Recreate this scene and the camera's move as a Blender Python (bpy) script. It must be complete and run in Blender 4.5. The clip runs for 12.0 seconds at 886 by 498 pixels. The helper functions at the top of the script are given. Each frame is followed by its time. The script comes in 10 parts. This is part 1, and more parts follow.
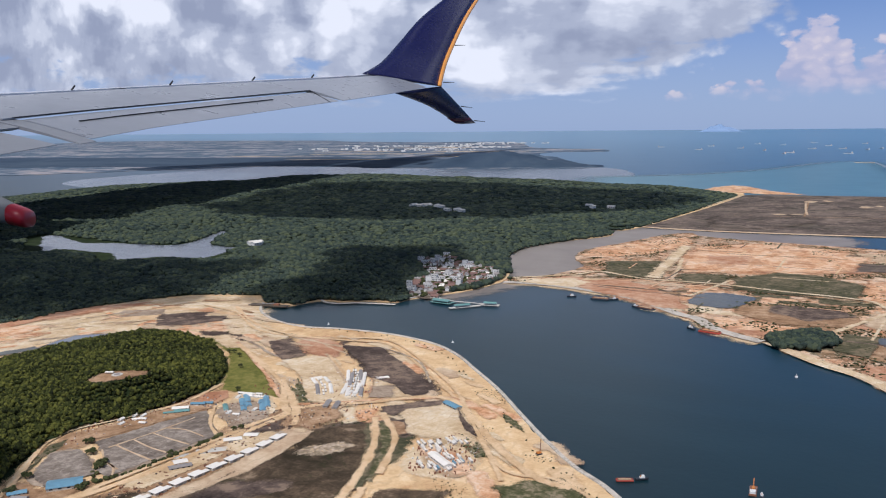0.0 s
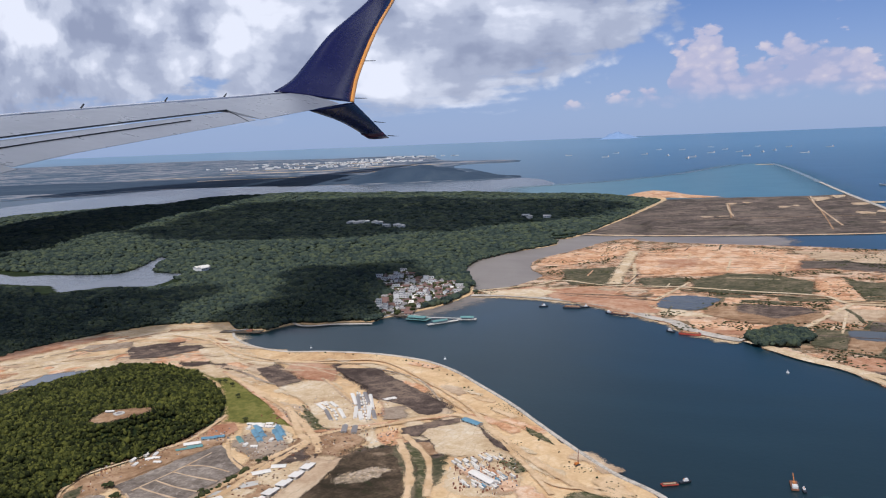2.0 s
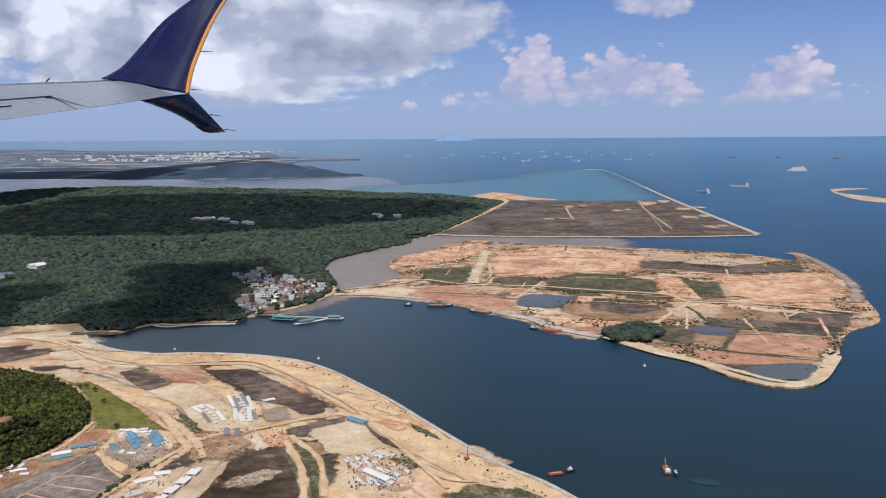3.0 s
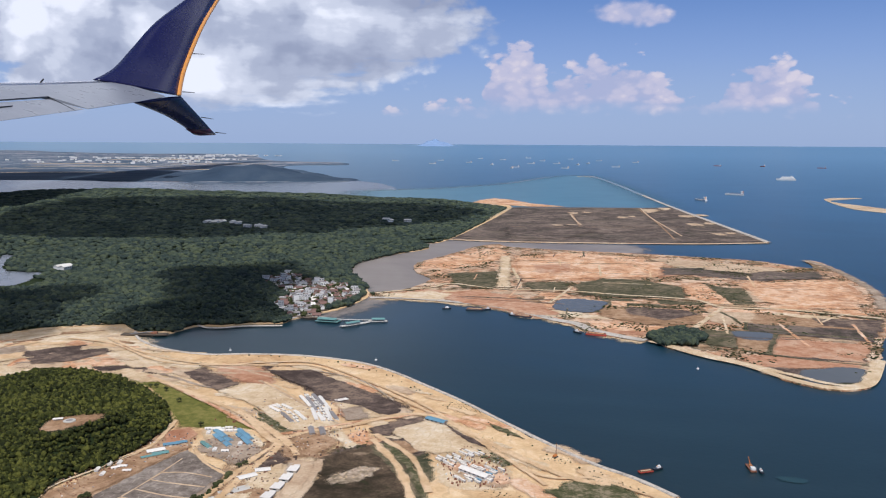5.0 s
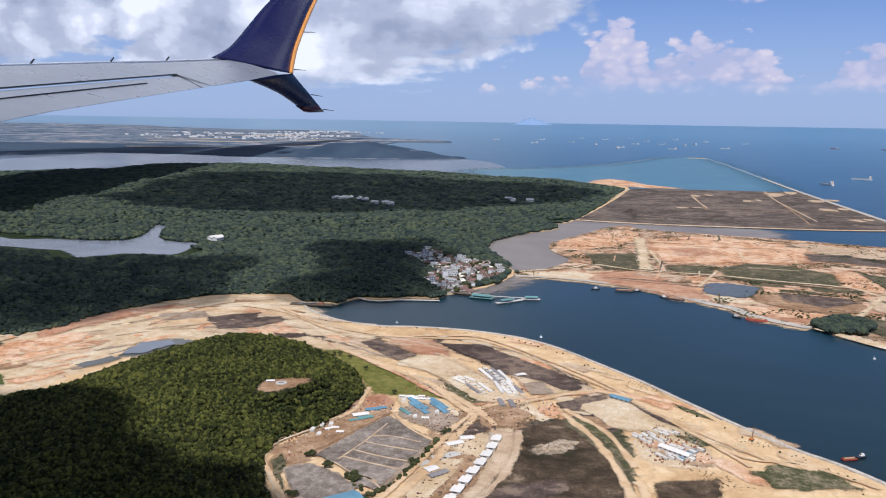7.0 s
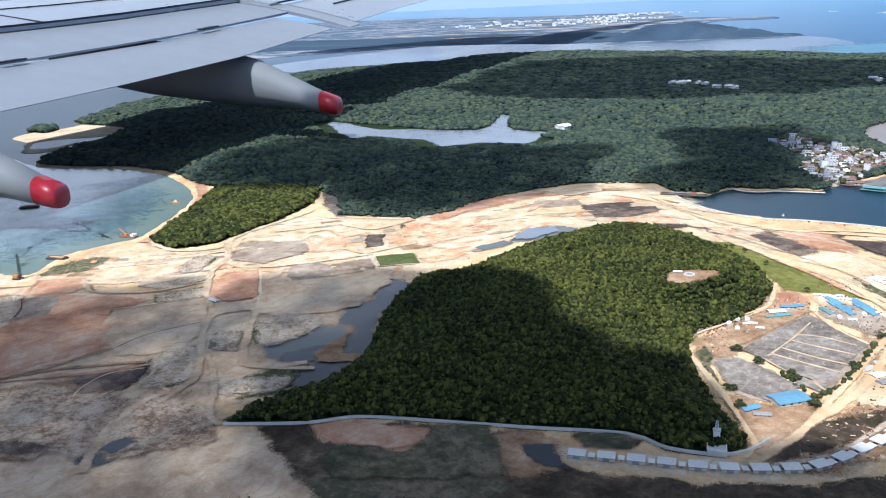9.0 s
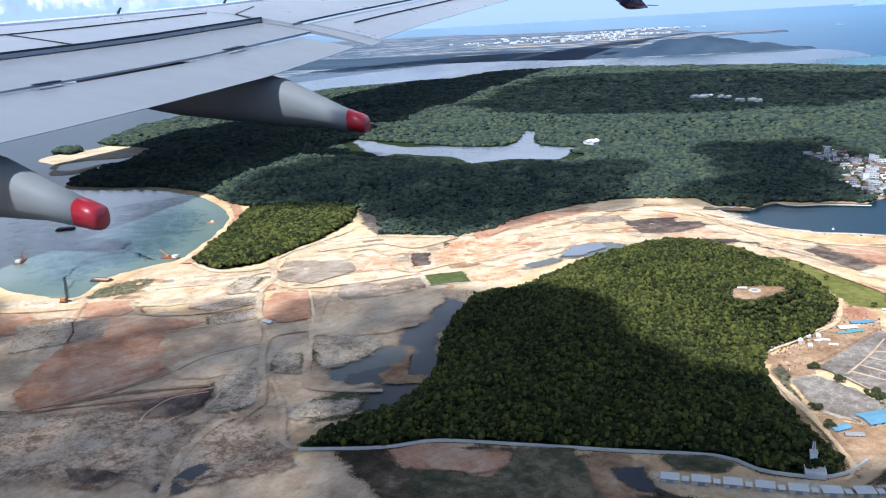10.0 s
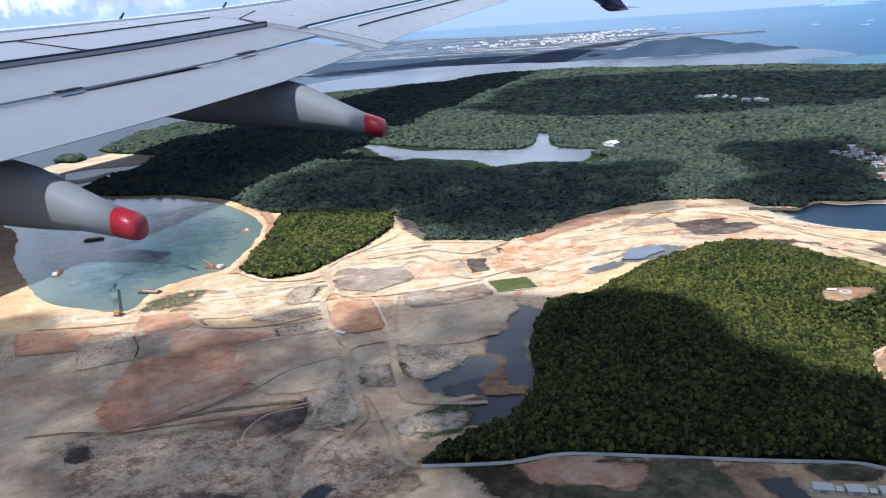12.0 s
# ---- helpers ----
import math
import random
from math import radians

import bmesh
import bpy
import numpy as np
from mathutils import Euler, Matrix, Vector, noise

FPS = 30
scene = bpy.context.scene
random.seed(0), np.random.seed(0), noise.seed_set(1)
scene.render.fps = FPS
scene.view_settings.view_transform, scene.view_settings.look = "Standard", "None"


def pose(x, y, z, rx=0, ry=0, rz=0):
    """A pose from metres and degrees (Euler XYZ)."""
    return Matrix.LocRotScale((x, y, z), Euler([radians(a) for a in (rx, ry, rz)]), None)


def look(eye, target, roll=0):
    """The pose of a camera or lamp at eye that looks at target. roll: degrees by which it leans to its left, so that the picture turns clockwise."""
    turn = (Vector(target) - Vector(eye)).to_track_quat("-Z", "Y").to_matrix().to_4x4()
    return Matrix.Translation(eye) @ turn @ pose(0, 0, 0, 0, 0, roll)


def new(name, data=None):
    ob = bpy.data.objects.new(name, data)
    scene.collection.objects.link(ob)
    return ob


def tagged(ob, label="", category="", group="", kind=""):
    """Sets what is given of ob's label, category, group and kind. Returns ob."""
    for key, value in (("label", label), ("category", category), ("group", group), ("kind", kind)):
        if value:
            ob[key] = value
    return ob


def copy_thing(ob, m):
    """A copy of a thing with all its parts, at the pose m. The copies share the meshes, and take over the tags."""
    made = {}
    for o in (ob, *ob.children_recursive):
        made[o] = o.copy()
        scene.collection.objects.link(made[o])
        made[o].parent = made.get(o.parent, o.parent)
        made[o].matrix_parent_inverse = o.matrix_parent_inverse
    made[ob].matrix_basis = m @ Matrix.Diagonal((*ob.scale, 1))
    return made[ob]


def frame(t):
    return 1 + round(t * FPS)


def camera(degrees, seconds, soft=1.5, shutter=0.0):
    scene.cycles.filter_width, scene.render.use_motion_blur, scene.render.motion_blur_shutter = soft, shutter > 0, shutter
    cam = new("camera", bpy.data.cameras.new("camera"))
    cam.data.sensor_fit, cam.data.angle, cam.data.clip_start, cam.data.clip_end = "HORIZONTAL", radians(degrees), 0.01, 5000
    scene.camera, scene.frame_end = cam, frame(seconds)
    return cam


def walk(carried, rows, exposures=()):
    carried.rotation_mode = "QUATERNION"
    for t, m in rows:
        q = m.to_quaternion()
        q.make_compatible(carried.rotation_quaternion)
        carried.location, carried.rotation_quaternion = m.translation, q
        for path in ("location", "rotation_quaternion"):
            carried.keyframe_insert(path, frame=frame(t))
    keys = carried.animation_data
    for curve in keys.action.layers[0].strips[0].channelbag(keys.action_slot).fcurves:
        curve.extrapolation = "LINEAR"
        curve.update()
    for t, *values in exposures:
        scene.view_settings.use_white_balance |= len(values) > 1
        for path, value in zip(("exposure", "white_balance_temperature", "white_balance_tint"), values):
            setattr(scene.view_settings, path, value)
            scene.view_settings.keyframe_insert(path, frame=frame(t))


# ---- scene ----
import mathutils

tessellate = mathutils.geometry.tessellate_polygon
# The landscape is laid out at a scale of about 1 to 240 (one unit is some 240 m of ground), so that the far sea
# still lies inside the lens's reach.
def aim(x, y, z, yaw, pitch, roll):
    """The pose of the camera from yaw (to the left of +y), pitch (up) and roll (leaning left), in degrees."""
    cy, cp = radians(yaw), radians(pitch)
    ahead = Vector((-math.sin(cy) * math.cos(cp), math.cos(cy) * math.cos(cp), math.sin(cp)))
    return look((x, y, z), Vector((x, y, z)) + ahead, roll)


cam = camera(55.8, 12.0, 1.1)
walk(cam, [
    (0, aim(2.101, 1.253, 1.793, 33.16, -7.98, -0.48)),
    (0.5, aim(1.955, 1.169, 1.808, 29.23, -7.84, -1.01)),
    (1, aim(1.809, 1.096, 1.814, 28.14, -7.60, -2.24)),
    (1.5, aim(1.655, 1.021, 1.817, 27.65, -7.03, -2.46)),
    (2, aim(1.515, 0.940, 1.826, 26.92, -7.17, -2.28)),
    (2.5, aim(1.379, 0.848, 1.838, 21.03, -7.37, -2.29)),
    (3, aim(1.228, 0.767, 1.848, 15.61, -7.52, -0.34)),
    (5, aim(0.633, 0.468, 1.854, 14.29, -7.15, 0.35)),
    (5.5, aim(0.489, 0.391, 1.859, 14.42, -7.38, 1.37)),
    (6, aim(0.342, 0.297, 1.866, 17.25, -7.99, 1.24)),
    (6.5, aim(0.197, 0.217, 1.864, 18.01, -8.23, 0.78)),
    (7, aim(0.049, 0.142, 1.867, 20.66, -8.68, 0.91)),
    (7.5, aim(-0.116, 0.059, 1.863, 29.11, -13.99, 1.42)),
    (7.7, aim(-0.173, 0.025, 1.865, 31.24, -16.37, 1.15)),
    (9.3, aim(-0.667, -0.186, 1.860, 42.45, -15.43, -3.15)),
    (9.5, aim(-0.726, -0.221, 1.872, 42.38, -15.03, -3.21)),
    (10, aim(-0.871, -0.297, 1.868, 42.03, -14.79, -3.37)),
    (10.5, aim(-1.019, -0.378, 1.872, 41.27, -14.71, -3.00)),
    (11, aim(-1.171, -0.458, 1.875, 41.03, -14.64, -2.89)),
    (11.5, aim(-1.316, -0.541, 1.884, 40.70, -14.69, -3.37)),
    (12, aim(-1.468, -0.621, 1.891, 40.33, -14.66, -3.86)),
], [(0, -0.44, 5850, 14), (3, -0.44, 5850, 14), (5, -0.38, 5850, 14), (7, -0.28, 5750, 14), (7.6, -0.10, 5400, 10), (9.3, 0.42, 5300, 8), (12, 0.28, 5400, 10)])

# ---- light ----
SUN_EL, SUN_AZ = 58.0, 163.0  # degrees; azimuth clockwise from +y
SUN = Vector((math.sin(radians(SUN_AZ)) * math.cos(radians(SUN_EL)), math.cos(radians(SUN_AZ)) * math.cos(radians(SUN_EL)), math.sin(radians(SUN_EL))))
sun_data = bpy.data.lights.new("sun", "SUN")
sun_data.energy, sun_data.angle, sun_data.color = 4.8, radians(0.5), (1.0, 0.95, 0.87)
sun = new("sun", sun_data)
sun.matrix_world = look(SUN * 50, (0, 0, 0))


class Nodes:
    """A short way to write node trees."""

    def __init__(self, tree):
        self.tree = tree
        tree.nodes.clear()

    def add(self, kind, inputs=None):
        node = self.tree.nodes.new(kind)
        for key, value in (inputs or {}).items():
            if isinstance(value, bpy.types.NodeSocket):
                self.tree.links.new(value, node.inputs[key])
            else:
                node.inputs[key].default_value = value
        return node

    def math(self, op, a, b=0.0, c=None, clamp=False):
        ins = {0: a, 1: b}
        if c is not None:
            ins[2] = c
        node = self.add("ShaderNodeMath", ins)
        node.operation, node.use_clamp = op, clamp
        return node.outputs[0]

    def noise(self, vector, scale, detail=4.0, rough=0.55, warp=0.0, lac=2.0):
        return self.add("ShaderNodeTexNoise", {"Vector": vector, "Scale": scale, "Detail": detail, "Roughness": rough,
                                               "Distortion": warp, "Lacunarity": lac}).outputs["Fac"]

    def ramp(self, fac, stops, smooth=False):
        node = self.add("ShaderNodeValToRGB", {"Fac": fac})
        ramp = node.color_ramp
        ramp.interpolation = "EASE" if smooth else "LINEAR"
        while len(ramp.elements) < len(stops):
            ramp.elements.new(0.5)
        for element, (where, colour) in zip(ramp.elements, stops):
            element.position, element.color = where, (*colour, 1.0)
        return node.outputs["Color"]

    def range(self, value, a, b, c=0.0, d=1.0, smooth=True):
        node = self.add("ShaderNodeMapRange", {0: value, 1: a, 2: b, 3: c, 4: d})
        node.interpolation_type = "SMOOTHSTEP" if smooth else "LINEAR"
        return node.outputs[0]

    def mix(self, fac, a, b, blend="MIX"):
        node = self.add("ShaderNodeMix")
        node.data_type, node.blend_type = "RGBA", blend
        for key, value in ((0, fac), (6, a), (7, b)):
            if isinstance(value, bpy.types.NodeSocket):
                self.tree.links.new(value, node.inputs[key])
            else:
                node.inputs[key].default_value = value if key == 0 else (*value, 1.0)
        return node.outputs[2]


def build_world():
    world = bpy.data.worlds.new("sky")
    scene.world = world
    world.use_nodes = True
    n = Nodes(world.node_tree)
    sky = n.add("ShaderNodeTexSky")
    sky.sky_type, sky.sun_disc = "NISHITA", False
    sky.sun_elevation, sky.sun_rotation = radians(SUN_EL), radians(SUN_AZ)
    sky.altitude, sky.air_density, sky.dust_density, sky.ozone_density = 400.0, 1.0, 1.2, 2.0
    way = n.add("ShaderNodeTexCoord").outputs["Generated"]
    axis = n.add("ShaderNodeSeparateXYZ", {0: way})
    x, y, z = axis.outputs[0], axis.outputs[1], axis.outputs[2]
    front = n.math("MAXIMUM", y, 0.12)
    u = n.math("DIVIDE", x, front)          # the tangent of the bearing from +y
    flat = n.math("SQRT", n.math("ADD", n.math("MULTIPLY", x, x), n.math("MULTIPLY", y, y)))
    v = n.math("DIVIDE", z, n.math("MAXIMUM", flat, 0.05))
    plane = n.add("ShaderNodeCombineXYZ", {0: u, 1: n.math("MULTIPLY", v, 1.6), 2: 0.0}).outputs[0]
    puffs = n.noise(plane, 21.0, 8.0, 0.58)
    small = n.noise(plane, 70.0, 5.0, 0.62)
    wide = n.noise(plane, 4.2, 3.0, 0.5)
    curl = n.add("ShaderNodeVectorMath", {0: n.add("ShaderNodeTexNoise", {"Vector": plane, "Scale": 16.0, "Detail": 4.0}).outputs["Color"], 1: (0.035, 0.035, 0.0)})
    curl.operation = "MULTIPLY"
    bent = n.add("ShaderNodeVectorMath", {0: plane, 1: curl.outputs[0]})

    def billow(scale):
        """Rounded heads, as on heaped clouds."""
        cells = n.add("ShaderNodeTexVoronoi", {"Vector": bent.outputs[0], "Scale": scale})
        cells.feature = "SMOOTH_F1"
        cells.inputs["Smoothness"].default_value = 0.35
        return n.math("SUBTRACT", 0.55, cells.outputs["Distance"])

    heads, buds, swells = billow(30.0), billow(78.0), billow(9.0)
    lumps = n.math("ADD", n.math("MULTIPLY", n.math("SUBTRACT", puffs, 0.5), 0.075), n.math("MULTIPLY", n.math("SUBTRACT", small, 0.5), 0.02))
    lumps = n.math("ADD", lumps, n.math("ADD", n.math("MULTIPLY", heads, 0.045), n.math("MULTIPLY", buds, 0.02)))

    def bump(centre, half, height):
        off = n.math("DIVIDE", n.math("SUBTRACT", u, centre), half)
        return n.math("MULTIPLY", n.math("MAXIMUM", n.math("SUBTRACT", 1.0, n.math("MULTIPLY", off, off)), -0.4), height)

    # a row of distant heaped clouds over the strait
    top = n.math("MAXIMUM", n.math("MAXIMUM", bump(-0.166, 0.062, 0.114), bump(-0.058, 0.13, 0.096)), n.math("MAXIMUM", bump(0.112, 0.080, 0.092), bump(-0.05, 0.36, 0.062)))
    heap = n.range(n.math("SUBTRACT", n.math("ADD", top, lumps), v), -0.002, 0.009)
    heap = n.math("MULTIPLY", heap, n.range(n.math("ADD", v, n.math("MULTIPLY", lumps, 0.3)), 0.034, 0.056))
    # a single small cloud higher up
    du = n.math("DIVIDE", n.math("ADD", u, 0.037), 0.05)
    dv = n.math("DIVIDE", n.math("SUBTRACT", v, 0.147), 0.02)
    ball = n.math("SUBTRACT", 1.0, n.math("ADD", n.math("MULTIPLY", du, du), n.math("MULTIPLY", dv, dv)))
    lone = n.math("MULTIPLY", n.range(n.math("ADD", ball, n.math("MULTIPLY", lumps, 20.0)), 0.1, 0.9), 0.85)
    # the broad heavy bank of cloud over the land, with flat grey undersides
    rim = n.math("ADD", n.math("MULTIPLY", n.math("MAXIMUM", n.math("SUBTRACT", 0.125, v), 0.0), 2.4), n.math("MULTIPLY", n.math("MAXIMUM", n.math("SUBTRACT", v, 0.135), 0.0), 0.8))
    bank_edge = n.math("MULTIPLY", n.math("SUBTRACT", n.math("SUBTRACT", -0.205, u), rim), 0.6)
    bank = n.range(n.math("ADD", bank_edge, n.math("ADD", n.math("MULTIPLY", lumps, 1.0), n.math("MULTIPLY", swells, 0.06))), -0.016, 0.022)
    stretched = n.add("ShaderNodeCombineXYZ", {0: u, 1: n.math("MULTIPLY", v, 4.5), 2: 2.0}).outputs[0]
    layers = n.noise(stretched, 6.0, 6.0, 0.55)
    bank = n.math("MULTIPLY", bank, n.range(n.math("ADD", v, n.math("MULTIPLY", n.math("SUBTRACT", layers, 0.5), 0.16)), 0.036, 0.066))
    holes = n.range(n.math("ADD", layers, n.math("MULTIPLY", n.math("SUBTRACT", v, 0.07), 3.0)), 0.34, 0.46)
    bank = n.math("MULTIPLY", bank, holes)
    bank = n.math("MULTIPLY", bank, n.math("MULTIPLY", n.range(v, 0.34, 0.5, 1.0, 0.0), n.range(y, 0.02, 0.3)))
    # behind and overhead the broken cloud goes on
    rise = n.math("ADD", n.math("MAXIMUM", z, 0.0), 0.12)
    over = n.add("ShaderNodeCombineXYZ", {0: n.math("DIVIDE", x, rise), 1: n.math("DIVIDE", y, rise), 2: z}).outputs[0]
    roof = n.math("MULTIPLY", n.range(n.noise(over, 1.1, 6.0, 0.55), 0.49, 0.63), n.range(v, 0.24, 0.4))
    shade = n.noise(plane, 13.0, 6.0, 0.62)
    flats = n.add("ShaderNodeCombineXYZ", {0: u, 1: n.math("MULTIPLY", v, 3.2), 2: 5.0}).outputs[0]
    belly = n.noise(flats, 5.2, 5.0, 0.48, 0.25)
    grey = n.ramp(n.math("ADD", n.math("MULTIPLY", belly, 0.8), n.math("ADD", n.math("ADD", n.math("MULTIPLY", puffs, 0.20), n.math("ADD", n.math("MULTIPLY", swells, 0.30), n.math("ADD", n.math("MULTIPLY", heads, 0.10), n.math("MULTIPLY", buds, 0.03)))), n.math("MULTIPLY", v, 0.1))),
                  [(0.36, (0.34, 0.37, 0.46)), (0.47, (0.46, 0.49, 0.57)), (0.56, (0.66, 0.68, 0.73)), (0.66, (0.92, 0.92, 0.93))], True)
    rose = n.ramp(n.math("ADD", n.math("MULTIPLY", shade, 0.6), n.math("ADD", n.math("MULTIPLY", small, 0.25), n.math("ADD", n.math("MULTIPLY", heads, 0.35), n.math("MULTIPLY", buds, 0.25)))), [(0.32, (0.50, 0.53, 0.70)), (0.50, (0.66, 0.63, 0.74)), (0.66, (0.83, 0.75, 0.78))], True)
    # blue of the sky, paler in the moist air towards the horizon
    haze = n.range(v, 0.0, 0.20, 1.0, 0.0)
    blue = n.mix(n.math("MULTIPLY", haze, 0.8), n.ramp(v, [(0.0, (0.46, 0.62, 0.95)), (0.10, (0.27, 0.46, 0.92)), (0.22, (0.15, 0.31, 0.70)), (0.5, (0.09, 0.145, 0.25))]), (0.56, 0.71, 0.99))
    clear = n.add("ShaderNodeBackground", {"Color": sky.outputs[0], "Strength": 0.06})
    moist = n.add("ShaderNodeBackground", {"Color": blue, "Strength": 1.0})
    base = n.add("ShaderNodeMixShader", {0: 0.72, 1: clear.outputs[0], 2: moist.outputs[0]})
    heaped = n.add("ShaderNodeBackground", {"Color": rose, "Strength": 1.12})
    heavy = n.add("ShaderNodeBackground", {"Color": grey, "Strength": 1.3})
    one = n.add("ShaderNodeMixShader", {0: n.math("MAXIMUM", n.math("MULTIPLY", heap, 0.94), lone), 1: base.outputs[0], 2: heaped.outputs[0]})
    two = n.add("ShaderNodeMixShader", {0: n.math("MULTIPLY", n.math("MAXIMUM", bank, roof), 0.95), 1: one.outputs[0], 2: heavy.outputs[0]})
    n.add("ShaderNodeOutputWorld", {0: two.outputs[0]})


build_world()

# ---- materials ----
def material(name):
    mat = bpy.data.materials.new(name)
    mat.use_nodes = True
    n = Nodes(mat.node_tree)
    where = n.add("ShaderNodeTexCoord").outputs["Object"]
    return mat, n, where


def finish(n, colour, rough=0.8, bump=None, strength=0.3, distance=0.01, metal=0.0, spec=0.3, coat=0.0, frayed=None):
    ins = {"Base Color": colour if isinstance(colour, bpy.types.NodeSocket) else (*colour, 1.0), "Roughness": rough, "Metallic": metal,
           "Specular IOR Level": spec, "Coat Weight": coat, "Coat Roughness": 0.08}
    if bump is not None:
        ins["Normal"] = n.add("ShaderNodeBump", {"Height": bump, "Strength": strength, "Distance": distance}).outputs[0]
    if frayed is not None:
        thin = n.add("ShaderNodeAttribute")
        thin.attribute_name = "thin"
        rim = thin.outputs["Fac"]
        drift = n.range(n.noise(frayed, 9.0, 6.0, 0.66, 0.4), 0.32, 0.68, -0.5, 0.5, False)
        specks = n.range(n.noise(frayed, 170.0, 2.0, 0.6), 0.32, 0.68, 0.03, 0.97, False)
        hat = n.math("MULTIPLY", n.math("MULTIPLY", rim, n.math("SUBTRACT", 1.0, rim)), 4.5)
        ins["Alpha"] = n.math("GREATER_THAN", n.math("ADD", n.math("SUBTRACT", 1.0, rim), n.math("MULTIPLY", drift, hat)), specks)
    shader = n.add("ShaderNodeBsdfPrincipled", ins)
    n.add("ShaderNodeOutputMaterial", {0: shader.outputs[0]})


def soil(name, stops, scale=1.0, stain=(0.2, 0.15, 0.11), stain_at=0.62, stain_amount=0.6, fine=0.25, tracks=0.0, strength=0.35, plots=0.0):
    """Bare or thinly grown ground: broad drifts of colour, stains, ruts and a fine grain."""
    mat, n, where = material(name)
    broad = n.noise(where, 1.1 * scale, 6.0, 0.62, 0.6)
    patches = n.noise(where, 5.5 * scale, 7.0, 0.66, 0.3)
    grain = n.math("ADD", n.math("MULTIPLY", n.noise(where, 60.0, 4.0, 0.65), 0.6), n.math("MULTIPLY", n.noise(where, 23.0, 6.0, 0.7, 0.8), 0.4))
    mixed = n.math("ADD", n.math("MULTIPLY", broad, 0.5), n.math("MULTIPLY", patches, 0.5))
    mixed = n.math("ADD", mixed, n.math("MULTIPLY", n.math("SUBTRACT", grain, 0.5), fine))
    mixed = n.range(mixed, 0.36, 0.64, 0.22, 0.82, False)
    colour = n.ramp(mixed, stops)
    wet = n.range(n.noise(where, 3.1 * scale, 7.0, 0.7, 1.2), stain_at, stain_at + 0.12, 0.0, stain_amount)
    colour = n.mix(wet, colour, stain)
    height = n.math("ADD", n.math("MULTIPLY", patches, 0.6), n.math("MULTIPLY", grain, 0.4))
    if tracks > 0:
        wave = n.add("ShaderNodeTexWave", {"Vector": where, "Scale": 2.3 * scale, "Distortion": 9.0, "Detail": 3.0, "Detail Scale": 1.4}).outputs["Fac"]
        rut = n.math("MULTIPLY", n.range(wave, 0.90, 0.98), n.math("MULTIPLY", n.range(patches, 0.42, 0.6), tracks))
        colour = n.mix(rut, colour, stain)
    if plots > 0:
        bend = n.add("ShaderNodeVectorMath", {0: where, 1: n.add("ShaderNodeTexNoise", {"Vector": where, "Scale": 2.2 * scale, "Detail": 4.0}).outputs["Color"]}).outputs[0]
        cells = n.add("ShaderNodeTexVoronoi", {"Vector": bend, "Scale": 2.1 * scale})
        tone = n.add("ShaderNodeSeparateColor", {0: cells.outputs["Color"]}).outputs[0]
        edge = n.add("ShaderNodeTexVoronoi", {"Vector": bend, "Scale": 2.1 * scale})
        edge.feature = "DISTANCE_TO_EDGE"
        colour = n.mix(n.math("MULTIPLY", n.range(tone, 0.30, 0.10), plots), colour, stain)
        colour = n.mix(n.math("MULTIPLY", n.range(tone, 0.72, 0.92), plots * 0.8), colour, stops[-1][1])
        colour = n.mix(n.math("MULTIPLY", n.math("MULTIPLY", n.range(edge.outputs["Distance"], 0.035, 0.012), n.range(patches, 0.35, 0.55)), plots), colour, stops[-1][1])
    finish(n, colour, 0.95, height, strength, 0.012, spec=0.1, frayed=where)
    return mat


def leaves(name, dark, mid, light):
    """Foliage: each crown has a tone of its own, with drifts of lighter growth between them."""
    mat, n, where = material(name)
    own = n.add("ShaderNodeNewGeometry").outputs["Random Per Island"]
    drift = n.noise(where, 1.6, 5.0, 0.6)
    fleck = n.noise(where, 130.0, 3.0, 0.6)
    fac = n.math("ADD", n.math("MULTIPLY", own, 0.42), n.math("ADD", n.math("MULTIPLY", drift, 0.42), n.math("MULTIPLY", fleck, 0.3)))
    colour = n.ramp(fac, [(0.30, dark), (0.58, mid), (0.86, light)])
    clumps = n.math("ADD", n.math("MULTIPLY", n.noise(where, 42.0, 5.0, 0.65), 0.75), n.math("MULTIPLY", fleck, 0.25))
    finish(n, colour, 0.75, clumps, 1.0, 0.03, spec=0.12)
    return mat


def water(name, deep, pale, rough=0.16, ripples=22.0, strength=0.06, spec=0.5):
    mat, n, where = material(name)
    drift = n.noise(where, 0.55, 5.0, 0.6, 0.8)
    streak = n.noise(n.add("ShaderNodeMapping", {"Vector": where, "Scale": (0.5, 2.2, 1.0), "Rotation": (0.0, 0.0, 0.5)}).outputs[0], 0.8, 5.0, 0.6)
    colour = n.ramp(n.math("ADD", n.math("MULTIPLY", drift, 0.6), n.math("MULTIPLY", streak, 0.4)), [(0.36, deep), (0.66, pale)])
    height = n.noise(where, ripples, 4.0, 0.6)
    finish(n, colour, rough, height, strength, 0.01, spec=spec, frayed=where)
    return mat


